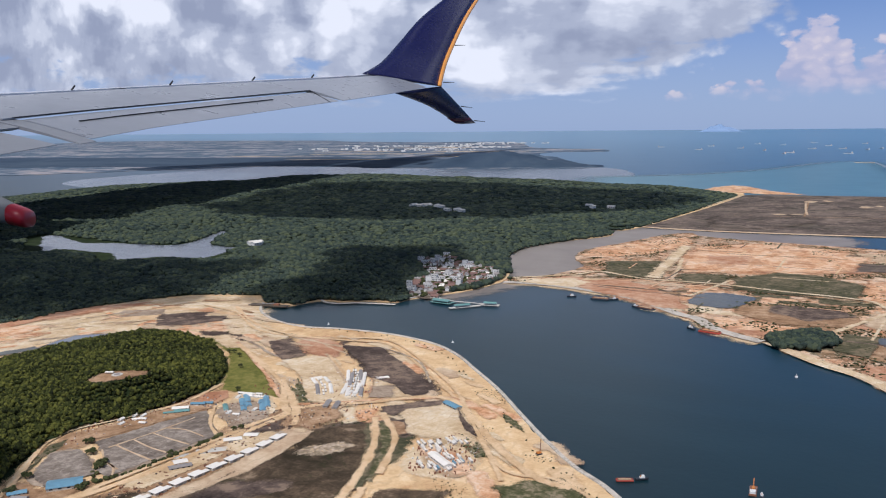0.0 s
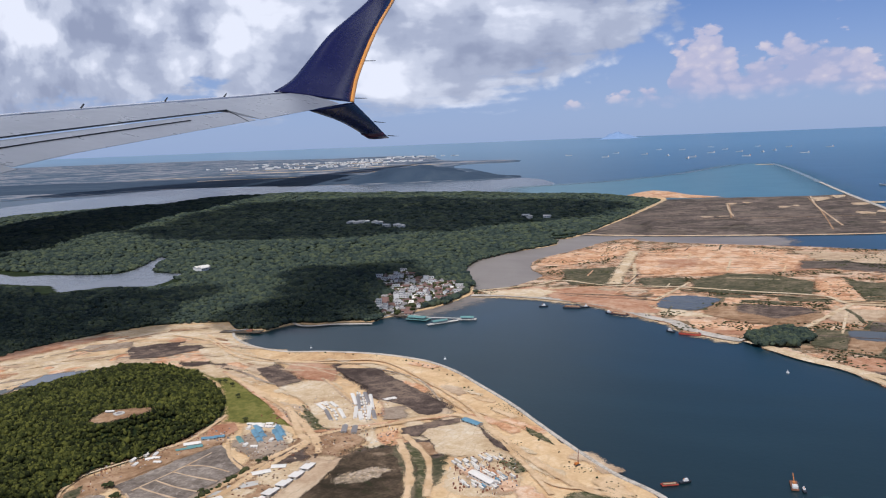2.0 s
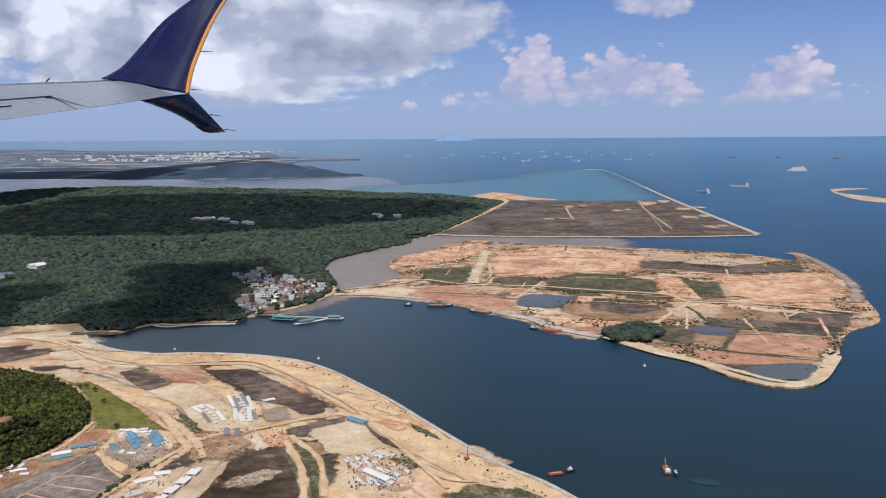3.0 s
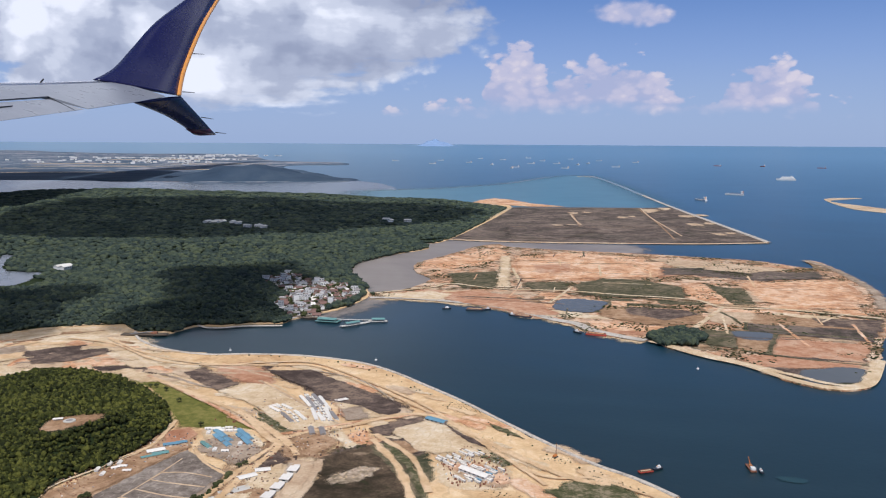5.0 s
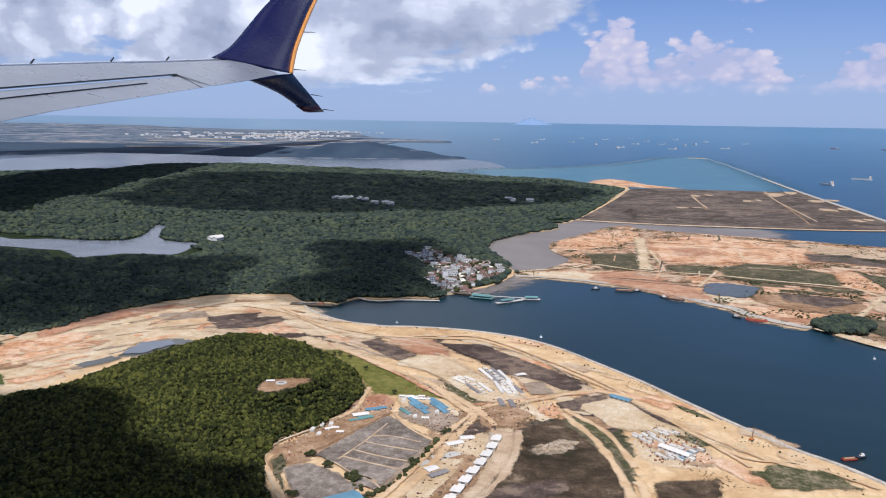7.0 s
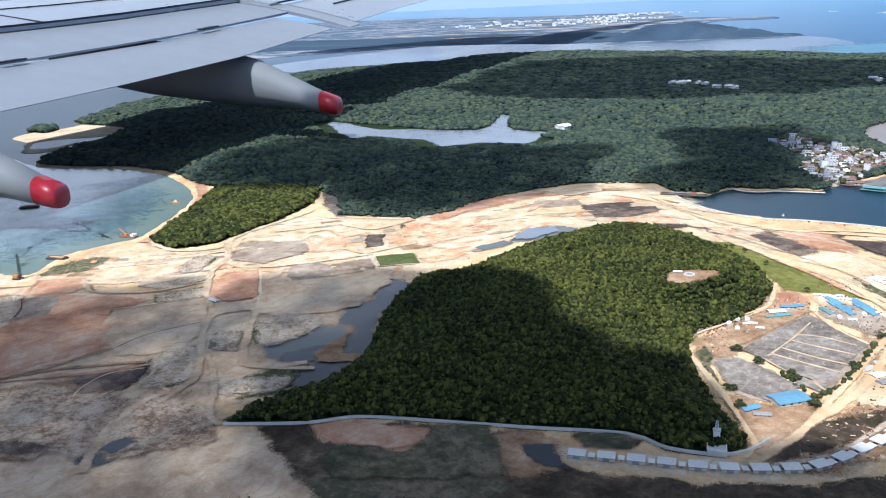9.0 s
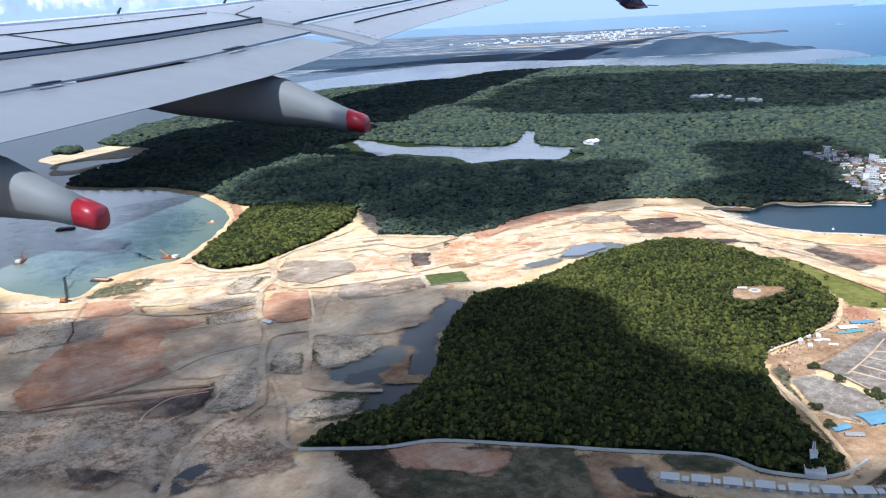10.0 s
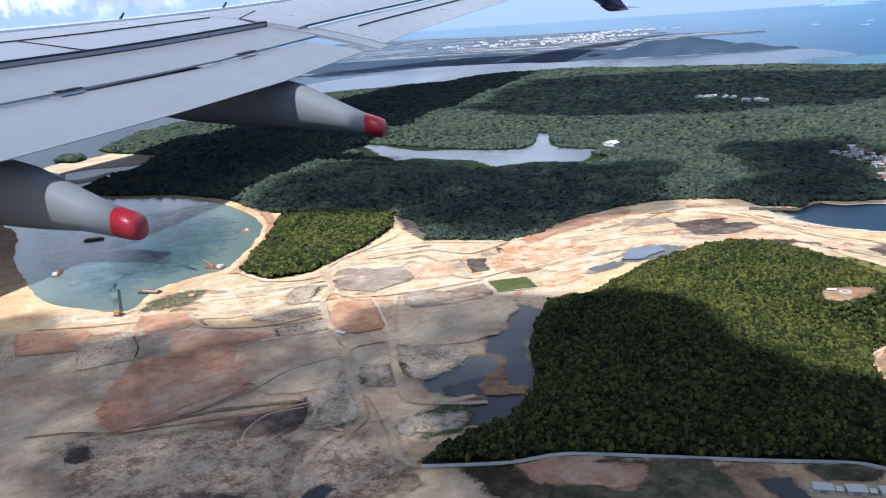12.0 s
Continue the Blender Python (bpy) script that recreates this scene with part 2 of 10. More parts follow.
def open_sea(name):
    """The sea: dark and green in the strait, bluer and paler offshore as haze put into the colour, with drifts and
    ripples.
    """
    mat, n, where = material(name)
    place = n.add("ShaderNodeSeparateXYZ", {0: where})
    drift = n.noise(where, 0.35, 5.0, 0.6, 0.8)
    fine = n.noise(n.add("ShaderNodeMapping", {"Vector": where, "Scale": (0.6, 2.4, 1.0), "Rotation": (0.0, 0.0, 0.4)}).outputs[0], 1.3, 6.0, 0.65)
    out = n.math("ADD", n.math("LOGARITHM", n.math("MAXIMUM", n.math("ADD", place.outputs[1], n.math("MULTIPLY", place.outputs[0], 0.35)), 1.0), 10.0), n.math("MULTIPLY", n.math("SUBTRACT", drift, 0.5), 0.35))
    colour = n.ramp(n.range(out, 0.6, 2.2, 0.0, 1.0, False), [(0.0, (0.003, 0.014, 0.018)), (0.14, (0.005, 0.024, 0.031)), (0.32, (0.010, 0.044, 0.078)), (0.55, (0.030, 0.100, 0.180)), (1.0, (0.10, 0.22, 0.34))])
    colour = n.mix(n.range(fine, 0.40, 0.75, 0.0, 0.14), colour, (0.03, 0.062, 0.075))
    finish(n, colour, 0.34, n.noise(where, 22.0, 4.0, 0.6), 0.06, 0.01, spec=0.24)
    return mat


def painted(name, colour, rough=0.5, dirt=0.25, scale=40.0, metal=0.0, spec=0.4, coat=0.0):
    """Painted or sheet surfaces with faint dirt and weather streaks."""
    mat, n, where = material(name)
    spots = n.noise(where, scale, 5.0, 0.65)
    streaks = n.noise(where, scale * 0.21, 4.0, 0.6, 0.5)
    own = n.add("ShaderNodeObjectInfo").outputs["Random"]
    tone = n.math("ADD", n.math("MULTIPLY", spots, 0.4), n.math("ADD", n.math("MULTIPLY", streaks, 0.4), n.math("MULTIPLY", own, 0.2)))
    dark = tuple(c * (1.0 - dirt) for c in colour)
    finish(n, n.ramp(tone, [(0.3, dark), (0.62, colour)]), n.range(spots, 0.2, 0.8, rough * 0.85, min(1.0, rough * 1.2)), spots, 0.04, 0.004, metal, spec, coat)
    return mat


M = {
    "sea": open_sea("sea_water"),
    "lagoon": water("lagoon_water", (0.055, 0.155, 0.205), (0.085, 0.205, 0.25), 0.3, spec=0.12),
    "silt": water("silty_water", (0.205, 0.17, 0.145), (0.29, 0.25, 0.21), 0.4, spec=0.08),
    "bay": water("bay_water", (0.045, 0.085, 0.10), (0.085, 0.125, 0.135), 0.2, 22.0, 0.05, spec=0.75),
    "bay_mid": water("bay_middle_water", (0.07, 0.125, 0.13), (0.11, 0.165, 0.165), 0.22, 22.0, 0.05, spec=0.65),
    "bay_edge": water("bay_shallows", (0.12, 0.17, 0.145), (0.19, 0.225, 0.18), 0.25, 22.0, 0.05, spec=0.55),
    "lake": water("lake_water", (0.135, 0.15, 0.175), (0.20, 0.21, 0.23), 0.25, spec=0.4),
    "strait": water("pale_strait_water", (0.07, 0.095, 0.125), (0.10, 0.125, 0.155), 0.25, spec=0.55),
    "pond": water("pond_water", (0.030, 0.030, 0.033), (0.060, 0.057, 0.057), 0.2, spec=0.14),
    "pond_green": water("pond_green_water", (0.095, 0.095, 0.078), (0.14, 0.135, 0.11), 0.22, spec=0.14),
    "sand": soil("sand", [(0.22, (0.50, 0.30, 0.145)), (0.40, (0.62, 0.405, 0.21)), (0.58, (0.71, 0.495, 0.27)), (0.80, (0.80, 0.61, 0.385))], 1.2, (0.34, 0.19, 0.095), 0.60, 0.5, 0.35, 0.25, 0.3, 0.1),
    "sand_road": soil("packed_sand_road", [(0.35, (0.55, 0.36, 0.19)), (0.65, (0.70, 0.50, 0.30))], 2.0, (0.40, 0.25, 0.14), 0.62, 0.5, 0.3),
    "sand_pale": soil("pale_sand", [(0.24, (0.48, 0.33, 0.185)), (0.42, (0.575, 0.42, 0.25)), (0.58, (0.65, 0.50, 0.32)), (0.78, (0.73, 0.615, 0.45))], 2.0, (0.39, 0.25, 0.138), 0.575, 0.5, 0.4, 0.35, 0.18, 0.12),
    "red": soil("red_soil", [(0.26, (0.33, 0.15, 0.08)), (0.44, (0.44, 0.222, 0.125)), (0.60, (0.51, 0.295, 0.18)), (0.80, (0.58, 0.40, 0.27))], 1.8, (0.28, 0.135, 0.075), 0.57, 0.5, 0.3, 0.3, 0.16, 0.08),
    "orange": soil("orange_sand", [(0.28, (0.40, 0.18, 0.085)), (0.46, (0.60, 0.32, 0.165)), (0.60, (0.70, 0.44, 0.265)), (0.78, (0.76, 0.57, 0.40))], 1.8, (0.30, 0.15, 0.085), 0.575, 0.6, 0.35, 0.3, 0.4, 0.4),
    "peninsula": soil("reclaimed_soil", [(0.28, (0.075, 0.075, 0.034)), (0.40, (0.22, 0.125, 0.07)), (0.50, (0.48, 0.245, 0.13)), (0.62, (0.60, 0.37, 0.22)), (0.78, (0.68, 0.52, 0.37))], 2.0, (0.085, 0.075, 0.04), 0.55, 0.8, 0.4, 0.5, 0.4, 0.7),
    "heath": soil("dark_scrub_soil", [(0.28, (0.045, 0.042, 0.03)), (0.5, (0.095, 0.072, 0.058)), (0.66, (0.145, 0.108, 0.086)), (0.82, (0.28, 0.215, 0.165))], 1.0, (0.30, 0.23, 0.17), 0.66, 0.5, 0.4, 0.2, 0.4, 0.3),
    "grey": soil("grey_gravel", [(0.30, (0.22, 0.155, 0.104)), (0.46, (0.31, 0.23, 0.162)), (0.58, (0.37, 0.285, 0.206)), (0.74, (0.47, 0.37, 0.275))], 2.2, (0.19, 0.132, 0.09), 0.58, 0.5, 0.3, 0.3, 0.15),
    "dun": soil("dun_sand", [(0.24, (0.37, 0.24, 0.145)), (0.42, (0.48, 0.335, 0.21)), (0.58, (0.57, 0.42, 0.275)), (0.80, (0.66, 0.52, 0.355))], 1.6, (0.27, 0.18, 0.115), 0.57, 0.6, 0.3, 0.3, 0.14, 0.05),
    "gravel": soil("dark_graded_gravel", [(0.28, (0.125, 0.098, 0.078)), (0.46, (0.185, 0.148, 0.118)), (0.62, (0.25, 0.205, 0.165)), (0.8, (0.36, 0.30, 0.245))], 3.0, (0.42, 0.35, 0.28), 0.60, 0.5, 0.4, 0.5, 0.2),
    "rubble": soil("weedy_rubble", [(0.26, (0.20, 0.155, 0.10)), (0.42, (0.33, 0.25, 0.17)), (0.54, (0.45, 0.35, 0.25)), (0.74, (0.56, 0.45, 0.34))], 5.0, (0.15, 0.125, 0.075), 0.55, 0.7, 0.5),
    "mottled": soil("mottled_drying_mud", [(0.26, (0.17, 0.11, 0.072)), (0.42, (0.30, 0.20, 0.13)), (0.54, (0.45, 0.325, 0.215)), (0.74, (0.58, 0.44, 0.305))], 4.5, (0.16, 0.115, 0.09), 0.54, 0.7, 0.5, 0.3),
    "plume": water("silty_plume_water", (0.010, 0.038, 0.042), (0.018, 0.050, 0.052), 0.3, spec=0.24),
    "mud": soil("wet_mud", [(0.30, (0.062, 0.043, 0.034)), (0.5, (0.115, 0.083, 0.066)), (0.70, (0.24, 0.17, 0.12))], 2.0, (0.055, 0.04, 0.034), 0.56, 0.6, 0.35),
    "marsh": soil("peaty_marsh", [(0.28, (0.034, 0.026, 0.015)), (0.46, (0.068, 0.048, 0.030)), (0.62, (0.12, 0.083, 0.052)), (0.82, (0.30, 0.215, 0.14))], 1.4, (0.036, 0.038, 0.016), 0.56, 0.7, 0.3, 0.1),
    "brown": soil("brown_churned_soil", [(0.26, (0.205, 0.115, 0.06)), (0.46, (0.31, 0.185, 0.10)), (0.62, (0.40, 0.252, 0.146)), (0.8, (0.52, 0.355, 0.22))], 2.4, (0.15, 0.09, 0.048), 0.57, 0.6, 0.3, 0.2, 0.18, 0.05),
    "scrub": soil("scrub_ground", [(0.30, (0.055, 0.06, 0.024)), (0.5, (0.12, 0.11, 0.055)), (0.7, (0.27, 0.215, 0.135))], 7.0, (0.06, 0.065, 0.026), 0.5, 0.7, 0.4),
    "grass": soil("mown_grass", [(0.30, (0.115, 0.115, 0.026)), (0.5, (0.165, 0.158, 0.038)), (0.7, (0.225, 0.195, 0.058))], 3.4, (0.085, 0.095, 0.024), 0.57, 0.6, 0.35),
    "turf": soil("dark_turf", [(0.30, (0.06, 0.075, 0.022)), (0.5, (0.085, 0.10, 0.030)), (0.7, (0.12, 0.125, 0.045))], 3.0, (0.05, 0.065, 0.02), 0.6, 0.5, 0.2),
    "green": soil("green_scrub", [(0.28, (0.05, 0.05, 0.027)), (0.5, (0.10, 0.09, 0.05)), (0.74, (0.21, 0.16, 0.10))], 3.0, (0.04, 0.048, 0.02), 0.58, 0.6, 0.3),
    # near-black green: shade under the crowns is put into the floor's colour
    "floor": soil("shaded_forest_floor", [(0.30, (0.012, 0.020, 0.008)), (0.7, (0.03, 0.042, 0.015))], 3.0, (0.02, 0.02, 0.01), 0.6, 0.4),
    "cleared": soil("felled_ground", [(0.30, (0.10, 0.08, 0.058)), (0.5, (0.17, 0.132, 0.10)), (0.7, (0.27, 0.215, 0.165))], 4.0, (0.07, 0.07, 0.04), 0.55, 0.6, 0.4),
    # far land: the blue of the hazy air is mixed into these base colours
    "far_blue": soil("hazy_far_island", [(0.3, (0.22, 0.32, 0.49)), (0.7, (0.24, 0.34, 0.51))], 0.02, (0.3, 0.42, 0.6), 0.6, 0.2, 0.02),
    "far_green_hazed": soil("hazed_wooded_land", [(0.30, (0.035, 0.055, 0.085)), (0.5, (0.048, 0.072, 0.105)), (0.7, (0.065, 0.09, 0.12))], 0.09, (0.14, 0.17, 0.20), 0.66, 0.4, 0.1),
    "far_town_hazed": soil("hazed_open_land", [(0.34, (0.055, 0.085, 0.125)), (0.50, (0.085, 0.12, 0.16)), (0.58, (0.20, 0.22, 0.25)), (0.70, (0.36, 0.32, 0.31))], 0.16, (0.06, 0.09, 0.13), 0.55, 0.8, 0.1),
    "jungle": leaves("jungle_leaves", (0.007, 0.010, 0.004), (0.049, 0.057, 0.013), (0.170, 0.168, 0.034)),
    # the woods' leaves carry a blue tint for the haze over the forest
    "woods": leaves("haze_blue_forest_leaves", (0.026, 0.040, 0.038), (0.060, 0.080, 0.056), (0.112, 0.130, 0.066)),
    "bush": leaves("bush_leaves", (0.030, 0.038, 0.015), (0.062, 0.070, 0.026), (0.11, 0.11, 0.045)),
    "stone": soil("pale_armour_stone", [(0.3, (0.36, 0.31, 0.25)), (0.6, (0.56, 0.50, 0.42))], 9.0, (0.3, 0.26, 0.2), 0.6, 0.4, 0.5),
    "white": painted("white_wall", (0.78, 0.76, 0.72), 0.7, 0.25, 60.0),
    "cream": painted("cream_wall", (0.55, 0.50, 0.42), 0.7, 0.3, 60.0),
    "roof_white": painted("pale_sheet_roof", (0.80, 0.745, 0.66), 0.7, 0.15, 50.0, 0.0, 0.1),
    "roof_blue": painted("blue_sheet_roof", (0.17, 0.33, 0.43), 0.55, 0.35, 50.0, 0.0, 0.25),
    "roof_teal": painted("teal_sheet_roof", (0.16, 0.31, 0.29), 0.55, 0.25, 50.0, 0.0, 0.2),
    "roof_red": painted("red_tile_roof", (0.22, 0.125, 0.10), 0.8, 0.35, 70.0),
    "roof_grey": painted("grey_sheet_roof", (0.30, 0.27, 0.25), 0.6, 0.3, 70.0),
    "glass_dark": painted("dark_window_glass", (0.03, 0.04, 0.05), 0.15, 0.2, 60.0),
    "steel": painted("grey_steel", (0.30, 0.30, 0.30), 0.5, 0.3, 60.0, 0.3),
    "rust": painted("rusty_steel", (0.26, 0.11, 0.06), 0.7, 0.4, 60.0),
    "dark": painted("dark_hull_paint", (0.035, 0.04, 0.05), 0.5, 0.3, 60.0),
    "red_paint": painted("red_hull_paint", (0.42, 0.06, 0.035), 0.5, 0.3, 60.0),
    "orange_paint": painted("orange_paint", (0.62, 0.22, 0.05), 0.5, 0.3, 60.0),
    "timber": painted("weathered_timber", (0.26, 0.21, 0.16), 0.8, 0.35, 80.0),
    "concrete": painted("pale_concrete", (0.58, 0.545, 0.48), 0.85, 0.3, 30.0, 0.0, 0.15),
    "bark": painted("tree_bark", (0.12, 0.09, 0.06), 0.9, 0.4, 90.0),
    "wing": painted("grey_wing_paint", (0.29, 0.30, 0.325), 0.30, 0.12, 1.2, 0.15, 0.5),
    "wing_pale": painted("bare_leading_edge_metal", (0.62, 0.63, 0.65), 0.22, 0.08, 1.5, 0.5, 0.5),
    "flap": painted("grey_flap_paint", (0.25, 0.257, 0.275), 0.38, 0.14, 1.6, 0.1, 0.5),
    "fairing": painted("grey_fairing_paint", (0.20, 0.205, 0.205), 0.6, 0.16, 2.2, 0.0, 0.2),
    "seam": painted("dark_panel_seam", (0.03, 0.03, 0.035), 0.7, 0.2, 4.0),
    "navy": painted("navy_gloss_paint", (0.009, 0.009, 0.055), 0.25, 0.15, 2.0, 0.0, 0.3, 0.1),
    "wine": painted("dark_red_gloss_paint", (0.09, 0.008, 0.02), 0.2, 0.2, 2.0, 0.0, 0.5, 0.5),
    "gold": painted("orange_gloss_trim", (0.72, 0.30, 0.06), 0.3, 0.15, 2.0),
    "tip_red": painted("red_gloss_tip", (0.30, 0.012, 0.022), 0.4, 0.2, 3.0, 0.0, 0.4, 0.2),
    "cloud": soil("cloud_mist", [(0.3, (0.80, 0.80, 0.82)), (0.7, (0.86, 0.86, 0.87))], 0.3, (0.8, 0.8, 0.82), 0.6, 0.1, 0.02, 0.0, 0.1),
}


def thin_cloud(name, low, high):
    """Thin cloud, which lets a part of the sun through."""
    mat, n, where = material(name)
    mist = n.add("ShaderNodeBsdfDiffuse", {"Color": (0.86, 0.86, 0.87, 1.0)})
    gap = n.add("ShaderNodeBsdfTransparent", {"Color": (1.0, 1.0, 1.0, 1.0)})
    fac = n.range(n.noise(where, 0.9, 4.0, 0.6), 0.3, 0.7, low, high)
    n.add("ShaderNodeOutputMaterial", {0: n.add("ShaderNodeMixShader", {0: fac, 1: gap.outputs[0], 2: mist.outputs[0]}).outputs[0]})
    return mat


M["thin_cloud"] = thin_cloud("thin_cloud_mist", 0.46, 0.56)
M["half_cloud"] = thin_cloud("half_cloud_mist", 0.40, 0.52)


# ---- ways to build ----
def part(name, bm, mat, parent=None, label="", smooth=False):
    """Links a bmesh as one mesh object, under a thing or a part where one is given."""
    mesh = bpy.data.meshes.new(name)
    bm.to_mesh(mesh)
    bm.free()
    mesh.materials.append(mat)
    if smooth:
        mesh.shade_smooth()
    ob = new(name, mesh)
    ob.parent = parent
    if label:
        ob["label"] = label
    return ob


def raw(name, verts, faces, mat, parent=None, smooth=False):
    """The same from arrays of points and equal-sided faces."""
    mesh = bpy.data.meshes.new(name)
    mesh.from_pydata([tuple(v) for v in verts], [], [tuple(f) for f in faces])
    mesh.materials.append(mat)
    if smooth:
        mesh.shade_smooth()
    ob = new(name, mesh)
    ob.parent = parent
    return ob


def empty(name, x=0.0, y=0.0, z=0.0, turn=0.0):
    ob = new(name)
    ob.matrix_world = pose(x, y, z, 0, 0, turn)
    ob.empty_display_size = 0.02
    return ob


def box(bm, x0, x1, y0, y1, z0, z1):
    vs = [bm.verts.new((x, y, z)) for z in (z0, z1) for x, y in ((x0, y0), (x1, y0), (x1, y1), (x0, y1))]
    for f in ((3, 2, 1, 0), (4, 5, 6, 7), (0, 1, 5, 4), (1, 2, 6, 5), (2, 3, 7, 6), (3, 0, 4, 7)):
        bm.faces.new([vs[i] for i in f])
    return bm


def boxes(*sizes):
    bm = bmesh.new()
    for s in sizes:
        box(bm, *s)
    return bm


def soft_box(x0, x1, y0, y1, z0, z1, edge):
    bm = box(bmesh.new(), x0, x1, y0, y1, z0, z1)
    bmesh.ops.bevel(bm, geom=bm.edges[:], offset=edge, segments=1, affect="EDGES")
    return bm


def rod(bm, a, b, ra, rb=None, sides=6):
    """A tapered bar from a to b."""
    a, b = Vector(a), Vector(b)
    rb = ra if rb is None else rb
    along = (b - a).normalized()
    side = along.orthogonal().normalized()
    up = along.cross(side)
    rings = []
    for c, r in ((a, ra), (b, rb)):
        rings.append([bm.verts.new(c + r * (math.cos(t) * side + math.sin(t) * up)) for t in [math.tau * i / sides for i in range(sides)]])
    for i in range(sides):
        j = (i + 1) % sides
        bm.faces.new((rings[0][i], rings[0][j], rings[1][j], rings[1][i]))
    bm.faces.new(rings[0][::-1])
    bm.faces.new(rings[1])
    return bm


def rods(*bars):
    bm = bmesh.new()
    for bar in bars:
        rod(bm, *bar)
    return bm


def curve_through(points, step, closed=True):
    """A smooth line through the points (Catmull-Rom), cut into pieces about step long."""
    pts = [Vector(p) for p in points]
    n, out = len(pts), []
    for i in range(n if closed else n - 1):
        if closed:
            a, b, c, d = pts[i - 1], pts[i], pts[(i + 1) % n], pts[(i + 2) % n]
        else:
            a, b, c, d = pts[max(i - 1, 0)], pts[i], pts[i + 1], pts[min(i + 2, n - 1)]
        cuts = max(1, min(90, int((c - b).length / step)))
        for k in range(cuts):
            t = k / cuts
            out.append(0.5 * (2 * b + (c - a) * t + (2 * a - 5 * b + 4 * c - d) * t * t + (3 * b - a - 3 * c + d) * t ** 3))
    if not closed:
        out.append(pts[-1])
    return out


def ragged(points, step, rough, seed=0.0, straight=False):
    """The same line, closed, with an uneven, frayed edge."""
    if straight:
        pts = [Vector(p) for p in points]
        line = []
        for a, b in zip(pts, pts[1:] + pts[:1]):
            cuts = max(1, int((b - a).length / step))
            line += [a.lerp(b, k / cuts) for k in range(cuts)]
    else:
        line = curve_through(points, step)
    out, size = [], max(rough, 0.002)
    for p in line:
        q = Vector((p.x, p.y, seed))
        off = Vector((0, 0, 0))
        for k in range(4):
            off += noise.noise_vector(q * (0.14 / size) * 2.1 ** k + Vector((k * 7.7, 0, 0))) * rough * 0.62 ** k
        out.append(Vector((p.x + off.x, p.y + off.y)))
    return out


def sheet(name, outline, z, mat, depth=0.0, label="", category="ground", kind="structure", parent=None):
    """A level piece of ground inside an outline, with a bank of the given depth round it."""
    from_top = [Vector((p.x, p.y, z)) for p in outline]
    tris = tessellate([from_top])
    verts = [tuple(p) for p in from_top]
    faces = []
    for a, b, c in tris:
        va, vb, vc = from_top[a], from_top[b], from_top[c]
        faces.append((a, b, c) if (vb - va).cross(vc - va).z > 0 else (a, c, b))
    if depth:
        k = len(verts)
        area = sum(p.x * q.y - q.x * p.y for p, q in zip(outline, outline[1:] + outline[:1]))
        verts += [(p.x, p.y, z - depth) for p in outline]
        for i in range(k):
            j = (i + 1) % k
            faces.append((i, k + i, k + j, j) if area > 0 else (j, k + j, k + i, i))
    mesh = bpy.data.meshes.new(name)
    mesh.from_pydata(verts, [], faces)
    mesh.materials.append(mat)
    ob = new(name, mesh)
    ob.parent = parent
    if parent is None:
        tagged(ob, label, category, "", kind)
    return ob


LEVEL = [0.0104]


def thinning(mesh, values):
    """Keeps for each point how far the ground of its own thins out into what it lies on (1 at the rim)."""
    mesh.attributes.new("thin", "FLOAT", "POINT").data.foreach_set("value", values)


def patch(name, points, mat, label, rough=0.02, step=0.03, category="ground", lift=0.0, straight=False, soft=0.05):
    """A piece of ground of another kind, proud of what it lies on, that frays out along its rim."""
    LEVEL[0] += 0.000015
    z = LEVEL[0] + lift
    edge = ragged(points, step, rough, LEVEL[0] * 9000, straight)
    n = len(edge)
    area = sum(p.x * q.y - q.x * p.y for p, q in zip(edge, edge[1:] + edge[:1])) / 2
    around = sum((q - p).length for p, q in zip(edge, edge[1:] + edge[:1]))
    soft = min(soft, 0.9 * abs(area) / around)
    reach_out = max(2, int(2.0 * soft / step))
    outer, inner = [], []
    for i, p in enumerate(edge):
        ahead = edge[(i + reach_out) % n] - edge[i - reach_out]
        if ahead.length < 1e-6:
            ahead = Vector((1, 0))
        out = Vector((ahead.y, -ahead.x)).normalized() * (soft if area > 0 else -soft)
        outer.append(p + out * 0.55)
        inner.append(p - out * 0.55)
    top = [Vector((p.x, p.y, z)) for p in inner]
    verts = [tuple(p) for p in top] + [(p.x, p.y, z - 0.000004) for p in outer]
    faces = []
    for a, b, c in tessellate([top]):
        faces.append((a, b, c) if (top[b] - top[a]).cross(top[c] - top[a]).z > 0 else (a, c, b))
    for i in range(n):
        j = (i + 1) % n
        faces.append((i, n + i, n + j, j) if area > 0 else (j, n + j, n + i, i))
    ob = raw(name, verts, faces, mat)
    thinning(ob.data, [0.0] * n + [1.0] * n)
    return tagged(ob, label, category, "", "structure")


